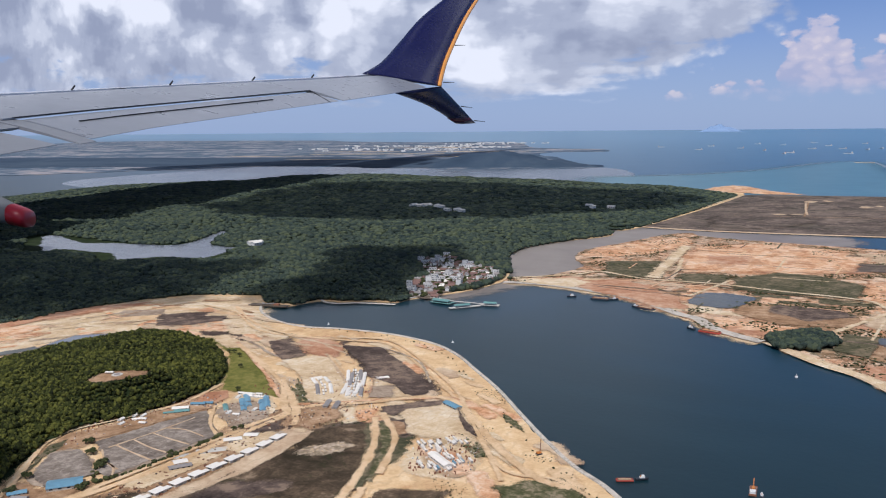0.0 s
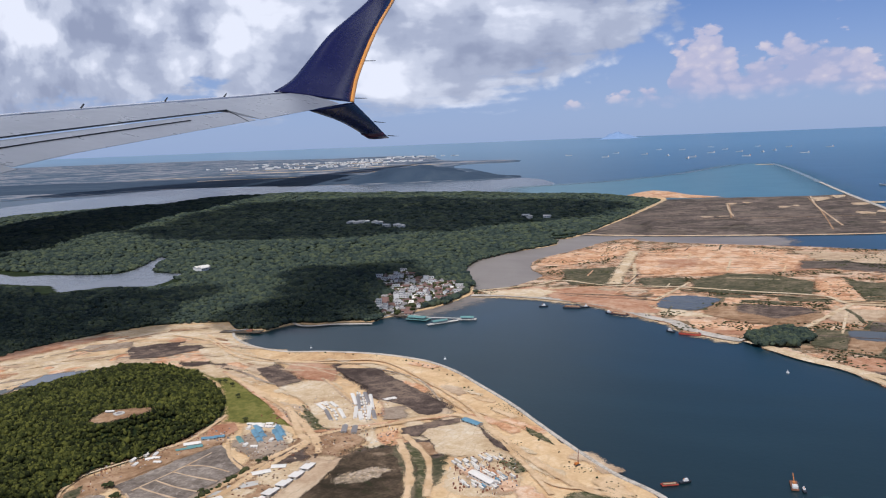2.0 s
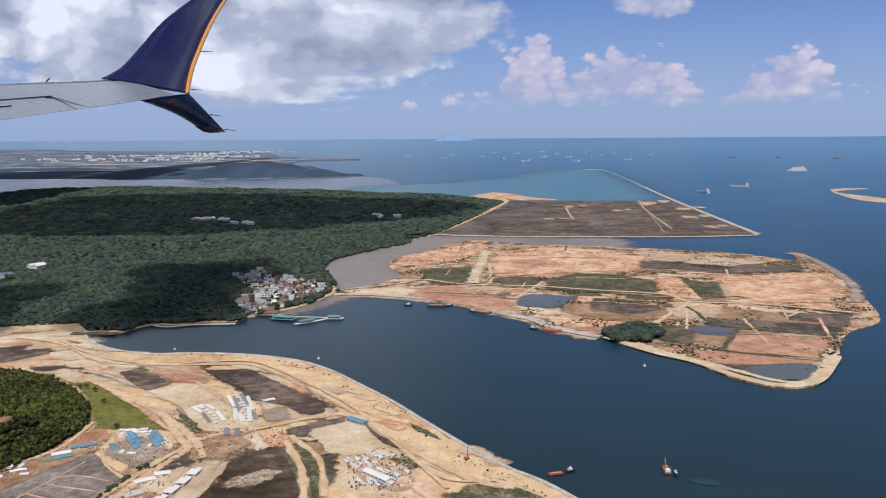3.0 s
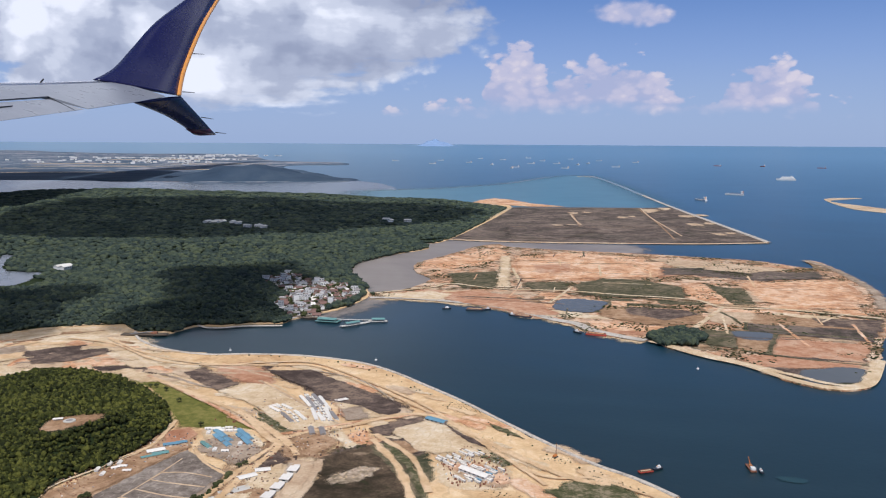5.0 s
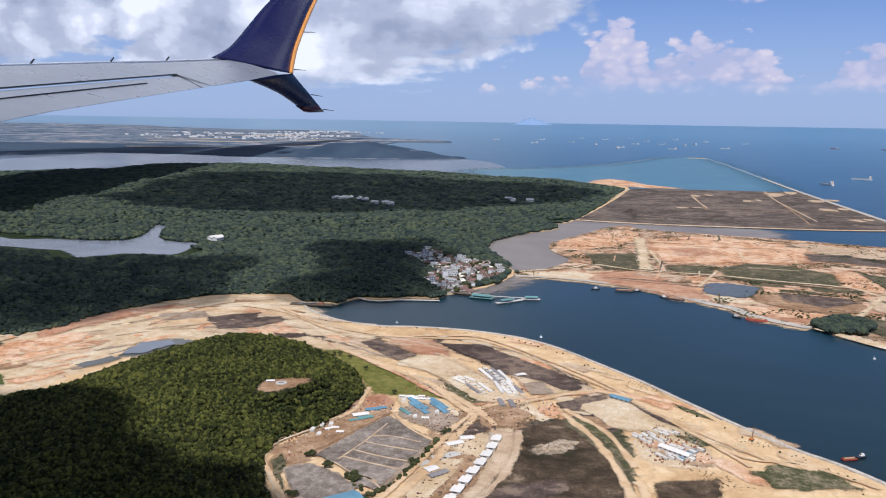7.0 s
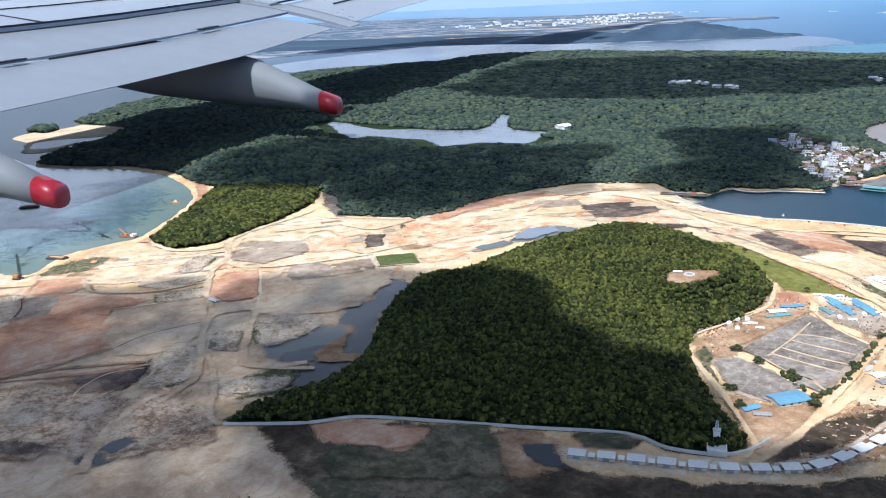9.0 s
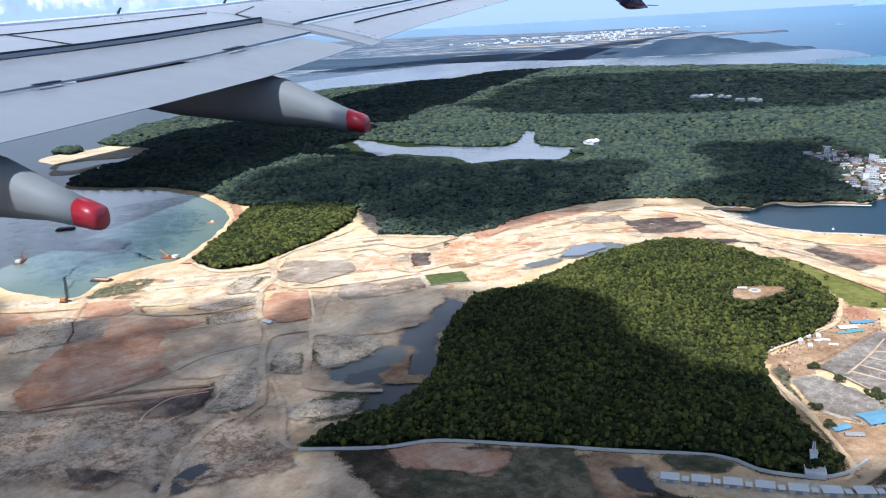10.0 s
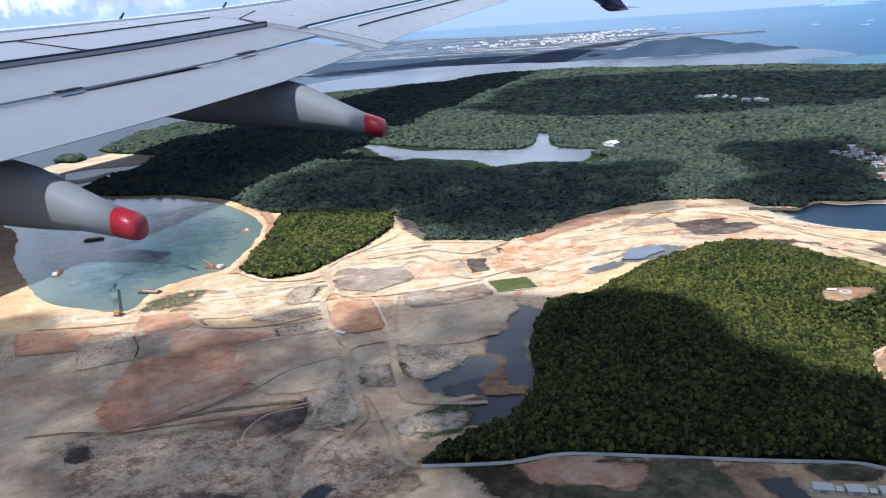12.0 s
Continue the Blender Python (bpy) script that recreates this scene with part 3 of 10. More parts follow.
def band(name, points, width, z, mat, label, category="road", height=0.0, step=0.05, wobble=0.0):
    """A road, bank or wall along a line; roads fray out along their sides."""
    line = curve_through(points, step, False)
    verts, faces, thin = [], [], []
    core = 0.45 if category == "road" else 0.8
    for i, p in enumerate(line):
        ahead = (line[min(i + 1, len(line) - 1)] - line[max(i - 1, 0)]).normalized()
        side = Vector((-ahead.y, ahead.x)) * width * 0.5 * (1 + wobble * noise.noise(Vector((p.x * 6, p.y * 6, z))))
        for q, h, f in ((p + side * (1.9 - core), z - (0.000004 if height == 0 else 0.0006), 1.0), (p + side * core, z + height, 0.0), (p - side * core, z + height, 0.0), (p - side * (1.9 - core), z - (0.000004 if height == 0 else 0.0006), 1.0)):
            verts.append((q.x, q.y, h))
            thin.append(f if category == "road" else 0.0)
    for i in range(len(line) - 1):
        for k in range(3):
            a = 4 * i + k
            faces.append((a, a + 4, a + 5, a + 1))
    ob = raw(name, verts, faces, mat)
    thinning(ob.data, thin)
    return tagged(ob, label, category, "", "structure")


def inside(px, py, polygon):
    """Which of the points lie in the polygon."""
    poly = np.array([(p[0], p[1]) for p in polygon])
    hit = np.zeros(len(px), bool)
    for (x0, y0), (x1, y1) in zip(poly, np.roll(poly, -1, 0)):
        cross = (y0 > py) != (y1 > py)
        hit ^= cross & (px < (x1 - x0) * (py - y0) / (y1 - y0 + 1e-12) + x0)
    return hit


def reach(px, py, polygon, closed=True):
    """How far each point lies from the polygon's edge."""
    poly = np.array([(p[0], p[1]) for p in polygon])
    best = np.full(len(px), 1e9)
    ends = np.roll(poly, -1, 0) if closed else poly[1:]
    for (x0, y0), (x1, y1) in zip(poly, ends):
        dx, dy = x1 - x0, y1 - y0
        t = np.clip(((px - x0) * dx + (py - y0) * dy) / (dx * dx + dy * dy + 1e-12), 0, 1)
        best = np.minimum(best, np.hypot(px - x0 - t * dx, py - y0 - t * dy))
    return best


def swell(px, py, scale, seed):
    return np.array([noise.noise(Vector((x * scale, y * scale, seed))) for x, y in zip(px, py)])


def crown_shapes(count, lumps, seed, detail=1):
    """Tree crowns of a few uneven lumps each, one unit wide, as arrays."""
    rng = random.Random(seed)
    shapes = []
    for k in range(count):
        bm = bmesh.new()
        for i in range(lumps):
            a = math.tau * (i + rng.random() * 0.6) / lumps
            r = 0.0 if lumps == 1 else 0.26
            m = Matrix.Translation((r * math.cos(a), r * math.sin(a), 0.30 + 0.22 * rng.random())) @ Matrix.Diagonal((1, 1, 0.8 + 0.4 * rng.random(), 1))
            got = bmesh.ops.create_icosphere(bm, subdivisions=detail, radius=(0.5 if lumps == 1 else 0.30) * (0.85 + 0.4 * rng.random()), matrix=m)
            for v in got["verts"]:
                v.co += noise.noise_vector(v.co * 4.5 + Vector((k * 9.1, i * 3.7, seed))) * 0.16
        bm.verts.index_update()
        shapes.append((np.array([v.co[:] for v in bm.verts]), np.array([[v.index for v in f.verts] for f in bm.faces])))
        bm.free()
    return shapes


def canopy(name, px, py, pz, width, height, mat, shapes, label, seed=0, parent=None):
    """Many crowns as one mesh: nobody could count them."""
    rng = np.random.default_rng(seed)
    pick = rng.integers(0, len(shapes), len(px))
    turn = rng.random(len(px)) * math.tau
    verts, faces, base = [], [], 0
    for k, (v, f) in enumerate(shapes):
        at = np.nonzero(pick == k)[0]
        if not len(at):
            continue
        c, s = np.cos(turn[at])[:, None], np.sin(turn[at])[:, None]
        w, h = width[at][:, None], height[at][:, None]
        x = (v[:, 0] * c - v[:, 1] * s) * w + px[at][:, None]
        y = (v[:, 0] * s + v[:, 1] * c) * w + py[at][:, None]
        z = v[:, 2] * h + pz[at][:, None]
        verts.append(np.stack([x, y, z], -1).reshape(-1, 3))
        faces.append((f[None] + (base + np.arange(len(at)) * len(v))[:, None, None]).reshape(-1, 3))
        base += len(at) * len(v)
    verts, faces = np.concatenate(verts), np.concatenate(faces)
    mesh = bpy.data.meshes.new(name)
    mesh.vertices.add(len(verts))
    mesh.vertices.foreach_set("co", verts.astype(np.float32).ravel())
    mesh.loops.add(faces.size)
    mesh.loops.foreach_set("vertex_index", faces.astype(np.int32).ravel())
    mesh.polygons.add(len(faces))
    mesh.polygons.foreach_set("loop_start", np.arange(0, faces.size, 3, dtype=np.int32))
    mesh.update(calc_edges=True)
    mesh.validate()
    mesh.materials.append(mat)
    mesh.shade_smooth()
    ob = new(name, mesh)
    ob.parent = parent
    return tagged(ob, label, "forest", "", "stuff")


def scatter(polygon, spacing, seed, jitter=0.42):
    """Points strewn over a polygon, about spacing apart."""
    rng = np.random.default_rng(seed)
    poly = np.array([(p[0], p[1]) for p in polygon])
    (x0, y0), (x1, y1) = poly.min(0), poly.max(0)
    gx, gy = np.meshgrid(np.arange(x0, x1, spacing), np.arange(y0, y1, spacing * 0.87))
    gx = gx + (np.arange(gx.shape[0]) % 2)[:, None] * spacing * 0.5
    px = (gx + (rng.random(gx.shape) - 0.5) * 2 * jitter * spacing).ravel()
    py = (gy + (rng.random(gy.shape) - 0.5) * 2 * jitter * spacing).ravel()
    keep = inside(px, py, polygon)
    return px[keep], py[keep]


# ---- sea and land ----
COAST = (
    [(0.8, 4.86), (0.59, 5.05), (0.33, 5.22), (0.07, 5.45), (-0.26, 5.77), (-0.66, 6.17), (-1.05, 6.51), (-1.37, 6.78), (-1.68, 6.97), (-1.96, 7.05), (-2.34, 7.08), (-2.79, 7.01), (-3.12, 6.9), (-3.46, 6.93), (-3.78, 7.06), (-4.06, 7.26), (-4.26, 7.5)]
    + [(-4.11, 7.49), (-3.91, 7.55), (-3.84, 7.89), (-3.55, 8), (-3.33, 8.17), (-3.06, 8.28), (-3.05, 8.46), (-2.95, 8.67), (-2.77, 9.13), (-2.71, 9.69), (-2.73, 9.99), (-2.86, 10.37), (-3.07, 10.71), (-3.35, 11.26), (-3.61, 11.66), (-3.75, 12.14), (-3.83, 12.81), (-3.59, 13.81), (-3.26, 14.71), (-3.57, 15.32), (-3.88, 16), (-3.25, 16.2), (-3.52, 24.93)]
)
NORTH = (
    [(-4.63, 25.77), (-5.76, 26.72), (-7.1, 27.42), (-8.35, 27.6), (-9.28, 27.91), (-11.11, 28.27), (-12.67, 28.79), (-14.53, 28.86)]
    + [(-19.7, 29.24), (-21.88, 28.36), (-22.2, 26.47), (-21.17, 23.09), (-21.95, 22.73), (-22.78, 20.65), (-23.41, 19.08), (-20.33, 11.31), (-19.4, 9.81), (-17.29, 7.74), (-15.19, 7.74), (-14.07, 6.71), (-13.79, 6.05), (-13.18, 5.26), (-12.83, 4.99)]
)
BAY = [(-12.38, 4.83), (-11.69, 5.1), (-11.15, 5.35), (-10.24, 5.4), (-9.2, 5.12), (-8.65, 4.84), (-8.31, 4.58), (-7.85, 4.06), (-7.55, 3.67), (-7.44, 3.47), (-7.48, 3.19), (-7.46, 2.8), (-7.18, 2.48), (-7.24, 2.33), (-7.51, 2.25), (-7.92, 2.18), (-8.34, 2.25), (-9.12, 2.48), (-9.98, 2.81), (-10.77, 3.2), (-11.6, 3.41), (-12.84, 3.35)]
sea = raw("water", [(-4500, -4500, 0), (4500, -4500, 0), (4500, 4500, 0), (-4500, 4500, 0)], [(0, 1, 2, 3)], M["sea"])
tagged(sea, "deep blue sea with faint ripples, reaching the horizon", "sea", "", "structure")

mainland = [(9.0, -1.0), (3.2, 3.0)] + COAST + NORTH + BAY + [(-14.5, 3.0), (-17.0, 0.0), (-16.0, -9.0), (9.0, -9.0)]
sheet("ground", ragged(mainland, 0.05, 0.022, 1.0), 0.010, M["sand"], 0.06, "sandy reclaimed land with wheel ruts and stains", "land")
PENINSULA = [(-2.68, 9.93), (-2.75, 10.23), (-2.45, 10.57), (-2.32, 11.31), (-2.49, 11.72), (-2.67, 11.94), (-2.87, 12.46), (-2.94, 13.01), (-2.69, 14.16), (-2.53, 15.2), (-2.21, 15.74), (-1.89, 15.39), (-0.9, 15.19), (0.56, 15.07), (1.47, 14.9), (2.24, 14.71), (2.77, 14.21), (3, 14.16), (3.01, 15.01), (3.2, 14.86), (3.37, 13.62), (3.37, 12.28), (3.33, 11.32)] + [(3.32, 10.6), (3.2, 9.8)] + [(2.82, 9.21), (2.58, 8.26), (2.33, 7.47), (2.18, 7.28), (1.97, 7.22), (1.71, 7.37), (1.42, 7.78), (1.11, 8.01), (0.82, 8.24), (0.62, 8.51), (0.35, 8.56), (0.08, 8.68), (-0.24, 9.08), (-0.58, 9.35), (-0.95, 9.73), (-1.37, 9.85), (-1.94, 9.95), (-2.37, 9.94)]
sheet("ground", ragged(PENINSULA, 0.05, 0.025, 2.0), 0.009, M["peninsula"], 0.06, "reclaimed reddish land with scrub, tracks and ponds", "land")
FIELD = [(-3.25, 16.2), (-3.52, 24.93), (-1.99, 25.45), (0.28, 25.99), (1.1, 26.51), (2.07, 21.5), (2.76, 17.48), (1.57, 16.92), (0.02, 16.53), (-1.53, 16.14), (-2.61, 16.1)]
sheet("ground", ragged(FIELD, 0.3, 0.03, 3.0, True), 0.0095, M["heath"], 0.06, "dark level reclaimed field grown with brown scrub", "land")
sheet("ground", ragged([(-16.01, 5.99), (-16.48, 6.58), (-16.46, 7.11), (-16.64, 7.91), (-15.69, 8.3), (-14.59, 8.72), (-14.99, 8.2), (-14.84, 7.57), (-14.58, 7.02), (-14.89, 6.57), (-15.1, 6.28), (-14.89, 5.68), (-14.09, 5.65), (-14.33, 6.36), (-13.76, 5.57), (-14.11, 5.3), (-14.85, 5.81)], 0.12, 0.03, 4.0), 0.008, M["sand_pale"], 0.06, "low pale sand spit beside the sea", "sandbank")
sheet("ground", ragged([(-16.74, 6.57), (-17.07, 6.88), (-16.82, 7.08), (-16.35, 6.95), (-16.14, 6.62)], 0.1, 0.02, 4.5), 0.008, M["floor"], 0.06, "small wooded islet", "islet")
sheet("ground", ragged([(6.41, 32.55), (7.78, 33.36), (6.36, 31.28), (7.04, 28.79), (7.56, 27.12), (7.72, 25.55), (6.81, 26.44), (6.25, 28.03)], 0.3, 0.03, 5.0), 0.008, M["dun"], 0.06, "thin far sand island with a pale shore", "island")
FARLAND = [(-54.83, 22.84), (-30.31, 34.67), (-28.34, 36.2), (-26.2, 36.37), (-24.33, 35.1), (-21.61, 35.56), (-18.92, 36.01), (-16.76, 37.52), (-15.04, 37.57), (-14.15, 39.91), (-17.89, 45.58), (-22.09, 52.4), (-26.75, 58.86), (-28.7, 65.2), (-25.63, 68.92), (-29.2, 76.73), (-39.41, 83.08), (-58.62, 115.19), (-74.36, 127.51), (-81.03, 121.42), (-105.45, 131.66), (-133.15, 148.81), (-182.12, 126.55)]
sheet("backdrop", ragged([(-54.83, 22.84), (-30.31, 34.67), (-24.33, 35.1), (-20.89, 35.85), (-20.29, 37.41), (-27.55, 47.48), (-33.08, 47.29), (-39.21, 49.66), (-40.72, 46.22), (-72.07, 33.11)], 1.0, 0.3, 6.4), 0.03, M["far_green_hazed"], 0.05, "far low hazy wooded shore", "land")
far_land = sheet("backdrop", ragged(FARLAND, 1.2, 0.25, 6.0), 0.02, M["far_town_hazed"], 0.1, "far hazy land with open ground and works", "land")

# water of other colours: silt in the channel, pale shoals, the enclosed bay
patch("water", [(-2.91, 8.59), (-2.8, 9.2), (-2.73, 9.76), (-3.07, 10.71), (-3.67, 11.64), (-3.9, 12.99), (-3.65, 14.02), (-3.43, 15.01), (-3.88, 16), (-2.28, 16.1), (-1.01, 16.21), (0.1, 16.35), (0.5, 15.7), (0.2, 14.9), (-0.85, 14.8), (-2.2, 14.62), (-2.59, 13.74), (-2.69, 12.7), (-2.62, 12.12), (-2.27, 11.42), (-2.4, 10.41), (-2.41, 9.85), (-2.49, 9.29), (-2.63, 8.76)], M["silt"], "silty brown tidal channel between wood and sand", 0.03, 0.08, "water", 0.003 - LEVEL[0], False, 0.3)
patch("water", [(-10.59, 31.55), (-9.29, 33.36), (-7.87, 35.34), (-6.31, 40.43), (-5.59, 47.29), (-4.76, 51.28), (-3.46, 51.84), (-2.45, 47.77), (-0.92, 39.05), (0.14, 32.36), (0.61, 25.64), (-3.56, 24.68), (-5.58, 25.97), (-9.07, 27.34)], M["lagoon"], "pale turquoise shallows inside the breakwater", 0.08, 0.5, "water", 0.003 - LEVEL[0], False, 1.8)
sheet("water", ragged([(-12.38, 4.83), (-11.69, 5.1), (-11.15, 5.35), (-10.24, 5.4), (-9.2, 5.12), (-8.65, 4.84), (-8.31, 4.58), (-7.85, 4.06), (-7.55, 3.67), (-7.44, 3.47), (-7.48, 3.19), (-7.46, 2.8), (-7.18, 2.48), (-7.24, 2.33), (-7.51, 2.25), (-7.92, 2.18), (-8.34, 2.25), (-9.12, 2.48), (-9.98, 2.81), (-10.77, 3.2), (-11.6, 3.41), (-12.84, 3.35), (-14.5, 3.6), (-15, 5)], 0.2, 0.03, 9.0), 0.003, M["bay"], 0.0, "grey-green water of the enclosed bay", "water")
for width, z, mat in ((1.5, 0.0042, "bay_mid"), (0.7, 0.0044, "bay_edge")):
    band("water", BAY[3:], width, z, M[mat], "milky green shallows along the bay shore", "road", 0.0, 0.12, 0.5)["category"] = "water"
sheet("water", ragged([(-30.83, 31.84), (-30.31, 34.67), (-24.33, 35.1), (-18.92, 36.01), (-14.15, 39.91), (-9.99, 34.03), (-9.18, 27.62), (-12.38, 28.16), (-16.46, 28.54), (-21.09, 27.22), (-21.5, 25.55), (-21.31, 22), (-22.98, 18.69), (-28.19, 21.02)], 0.8, 0.1, 9.7), 0.0025, M["strait"], 0.0, "pale smooth strait before the far land", "water")

# ---- woods ----
LAKE = [(-11.85, 9.71), (-11.64, 9.86), (-10.45, 9.51), (-9.94, 9.77), (-9.52, 9.86), (-8.85, 10.17), (-9.12, 10.89), (-9.7, 11.83), (-9.38, 11.78), (-8.87, 10.98), (-8.33, 10.43), (-7.63, 10.39), (-7.58, 10.16), (-7.36, 9.41), (-7.89, 9.2), (-8.1, 8.95), (-8.34, 8.64), (-8.82, 8.98), (-9.43, 8.96), (-9.99, 8.92), (-10.21, 8.65)]
VILLAGE = [(-4.48, 10.72), (-4.37, 11.29), (-3.77, 10.76), (-3.23, 10.58), (-2.93, 10.3), (-2.78, 9.76), (-2.9, 9.34), (-2.92, 8.97), (-2.81, 8.58), (-3.13, 8.61), (-3.45, 9.01), (-3.63, 9.19), (-3.66, 9.74), (-4.07, 10.2)]
FOREST = (
    [(-8.9, 5.24), (-8.51, 5.53), (-7.64, 5.8), (-7.02, 5.55), (-6.47, 5.05), (-6.11, 5.22), (-5.75, 5.34), (-5.64, 5.73), (-5.69, 6.21), (-5.55, 6.87), (-5.26, 7.43), (-4.82, 7.69), (-4.56, 7.79), (-4.24, 7.52)]
    + [(-3.97, 7.64), (-3.88, 7.96), (-3.59, 8.07), (-3.36, 8.25), (-3.08, 8.33), (-3.09, 8.62), (-2.94, 8.89), (-2.8, 9.2), (-2.74, 9.75), (-2.81, 10.13), (-2.96, 10.51), (-3.21, 10.9), (-3.39, 11.24), (-3.65, 11.65), (-3.78, 12.13), (-3.85, 12.8), (-3.61, 13.88), (-3.34, 14.77), (-3.62, 15.31), (-3.91, 15.89), (-3.3, 16.18), (-3.6, 24.44)]
    + NORTH
    + [(-12.4, 4.95), (-11.7, 5.22), (-11.1, 5.5), (-10.2, 5.55), (-9.3, 5.3)]
)
HILL = [(-3.78, 1.85), (-3.82, 2.03), (-3.75, 2.33), (-3.72, 2.46), (-3.79, 2.74), (-3.98, 3.05), (-4.16, 3.27), (-4.32, 3.56), (-4.52, 4.04)] + [(-4.33, 4.26), (-4.33, 4.53), (-4.31, 5.25), (-4.14, 5.85), (-3.84, 6.07), (-3.39, 6.04), (-2.97, 5.79), (-2.63, 5.53), (-2.38, 5.15)] + [(-2.37, 5.13), (-2.32, 4.82), (-2.33, 4.51), (-2.45, 4.17), (-2.4, 3.93), (-2.17, 3.57), (-1.96, 3.32), (-1.75, 3.12), (-1.74, 3.01), (-1.83, 2.93), (-2.01, 2.86), (-2.21, 2.88), (-2.59, 2.66), (-2.93, 2.48), (-3.29, 2.28), (-3.46, 2.08)]
CLEARING = [(-2.85, 4.54), (-2.82, 4.68), (-2.62, 4.8), (-2.62, 4.63), (-2.69, 4.46), (-2.77, 4.45)]


def hill_height(px, py):
    d = reach(px, py, HILL) * inside(px, py, HILL)
    slope = 0.012 + 0.205 * (1 - np.exp(-d / 0.42)) + 0.022 * swell(px, py, 2.1, 3.0) * np.minimum(d / 0.3, 1)
    near = np.where(inside(px, py, CLEARING), 1.0, np.clip(1 - reach(px, py, CLEARING) / 0.16, 0, 1))
    return slope + (0.183 - slope) * near * near * (3 - 2 * near)


def forest_height(px, py):
    d = np.minimum(reach(px, py, FOREST), (reach(px, py, LAKE) - 0.4).clip(0)) * (inside(px, py, FOREST) & ~inside(px, py, LAKE))
    d = np.where(inside(px, py, VILLAGE), 0.0, np.minimum(d, reach(px, py, VILLAGE)))
    return 0.012 + (0.055 + 0.075 * swell(px, py, 0.42, 8.0) + 0.03 * swell(px, py, 1.5, 2.0)).clip(0.0) * np.minimum(d / 0.9, 1) ** 1.2


def terrain(name, polygon, height, step, mat, label):
    """A gridded slope inside a polygon."""
    poly = np.array([(p[0], p[1]) for p in polygon])
    (x0, y0), (x1, y1) = poly.min(0) - step, poly.max(0) + step
    xs, ys = np.arange(x0, x1, step), np.arange(y0, y1, step)
    gx, gy = np.meshgrid(xs, ys)
    px, py = gx.ravel(), gy.ravel()
    pz = height(px, py)
    keep = inside(px, py, polygon)
    cols = len(xs)
    faces = []
    for r in range(len(ys) - 1):
        for c in range(cols - 1):
            i = r * cols + c
            if keep[i] and keep[i + 1] and keep[i + cols] and keep[i + cols + 1]:
                faces.append((i, i + 1, i + cols + 1, i + cols))
    return tagged(raw(name, np.stack([px, py, pz], -1), faces, mat, None, True), label, "ground", "", "structure")


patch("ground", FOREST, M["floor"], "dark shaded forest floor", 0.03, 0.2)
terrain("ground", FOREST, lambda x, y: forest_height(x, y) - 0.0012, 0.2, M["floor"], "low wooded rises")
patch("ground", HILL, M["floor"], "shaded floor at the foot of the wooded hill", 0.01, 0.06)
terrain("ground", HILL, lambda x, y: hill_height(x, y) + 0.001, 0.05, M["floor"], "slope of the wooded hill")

# the near hill: a closed canopy of single crowns
CROWNS = crown_shapes(9, 4, 5)
FAR_CROWNS = crown_shapes(8, 1, 6)
hx, hy = scatter(HILL, 0.0245, 11)
keep = ~inside(hx, hy, CLEARING) & (reach(hx, hy, CLEARING) > 0.03) & (reach(hx, hy, HILL) > 0.022)
hx, hy = hx[keep], hy[keep]
rng = np.random.default_rng(3)
size = 0.025 + 0.024 * rng.random(len(hx)) ** 2
canopy("jungle", hx, hy, hill_height(hx, hy) - 0.006, size, size * (0.8 + 0.5 * rng.random(len(hx))), M["jungle"], CROWNS, "dense green jungle of rounded crowns on a hill", 4)

# the wide forest: crowns grow coarser with distance from the near shore
reach_out = 4.5 * np.exp(np.arange(0, 2.05, 0.0052))
fx, fy = [], []
for r in reach_out:
    a = np.arange(-1.25, 0.25, 0.0055) + rng.random() * 0.0055
    jig = (rng.random((2, len(a))) - 0.5) * 0.0064
    fx.append((r * (1 + jig[0])) * np.sin(a + jig[1]))
    fy.append((r * (1 + jig[0])) * np.cos(a + jig[1]) - 0.5)
fx, fy = np.concatenate(fx), np.concatenate(fy)
keep = inside(fx, fy, FOREST) & ~inside(fx, fy, LAKE) & ~inside(fx, fy, VILLAGE) & ((reach(fx, fy, LAKE) > 0.3) | (fy > 9.9))
fx, fy = fx[keep], fy[keep]
away = np.hypot(fx, fy + 0.5)
wide = away * 0.0068 * (0.8 + 0.6 * rng.random(len(fx)))
tall = np.minimum(wide, 0.075) * (0.45 + 0.5 * rng.random(len(fx)))
lift = forest_height(fx, fy) - 0.004
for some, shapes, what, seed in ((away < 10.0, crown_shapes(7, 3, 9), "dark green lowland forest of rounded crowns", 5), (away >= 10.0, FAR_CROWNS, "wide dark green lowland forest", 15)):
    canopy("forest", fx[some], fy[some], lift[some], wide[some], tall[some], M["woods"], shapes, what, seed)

WOOD = [(-7.24, 3.5), (-7.54, 3.88), (-8.01, 4.46), (-8.65, 5.11), (-8.42, 5.44), (-7.99, 5.72), (-7.55, 5.75), (-7.12, 5.24), (-6.83, 4.55), (-6.71, 3.99), (-6.67, 3.73), (-6.85, 3.46)]
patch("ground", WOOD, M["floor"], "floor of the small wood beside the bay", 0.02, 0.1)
wx, wy = scatter(WOOD, 0.052, 12)
size = 0.06 + 0.03 * rng.random(len(wx))
canopy("forest", wx, wy, 0.012 + 0.03 * np.minimum(reach(wx, wy, WOOD) / 0.4, 1), size, size * 0.8, M["jungle"], CROWNS, "small bright green wood beside the bay", 6)
ISLEWOOD = [(0.6, 8.53), (0.62, 8.71), (0.83, 9.03), (1.08, 8.96), (1.15, 8.73), (1.03, 8.35), (0.72, 8.33)]
wx, wy = scatter(ISLEWOOD, 0.05, 13)
size = 0.07 + 0.03 * rng.random(len(wx))
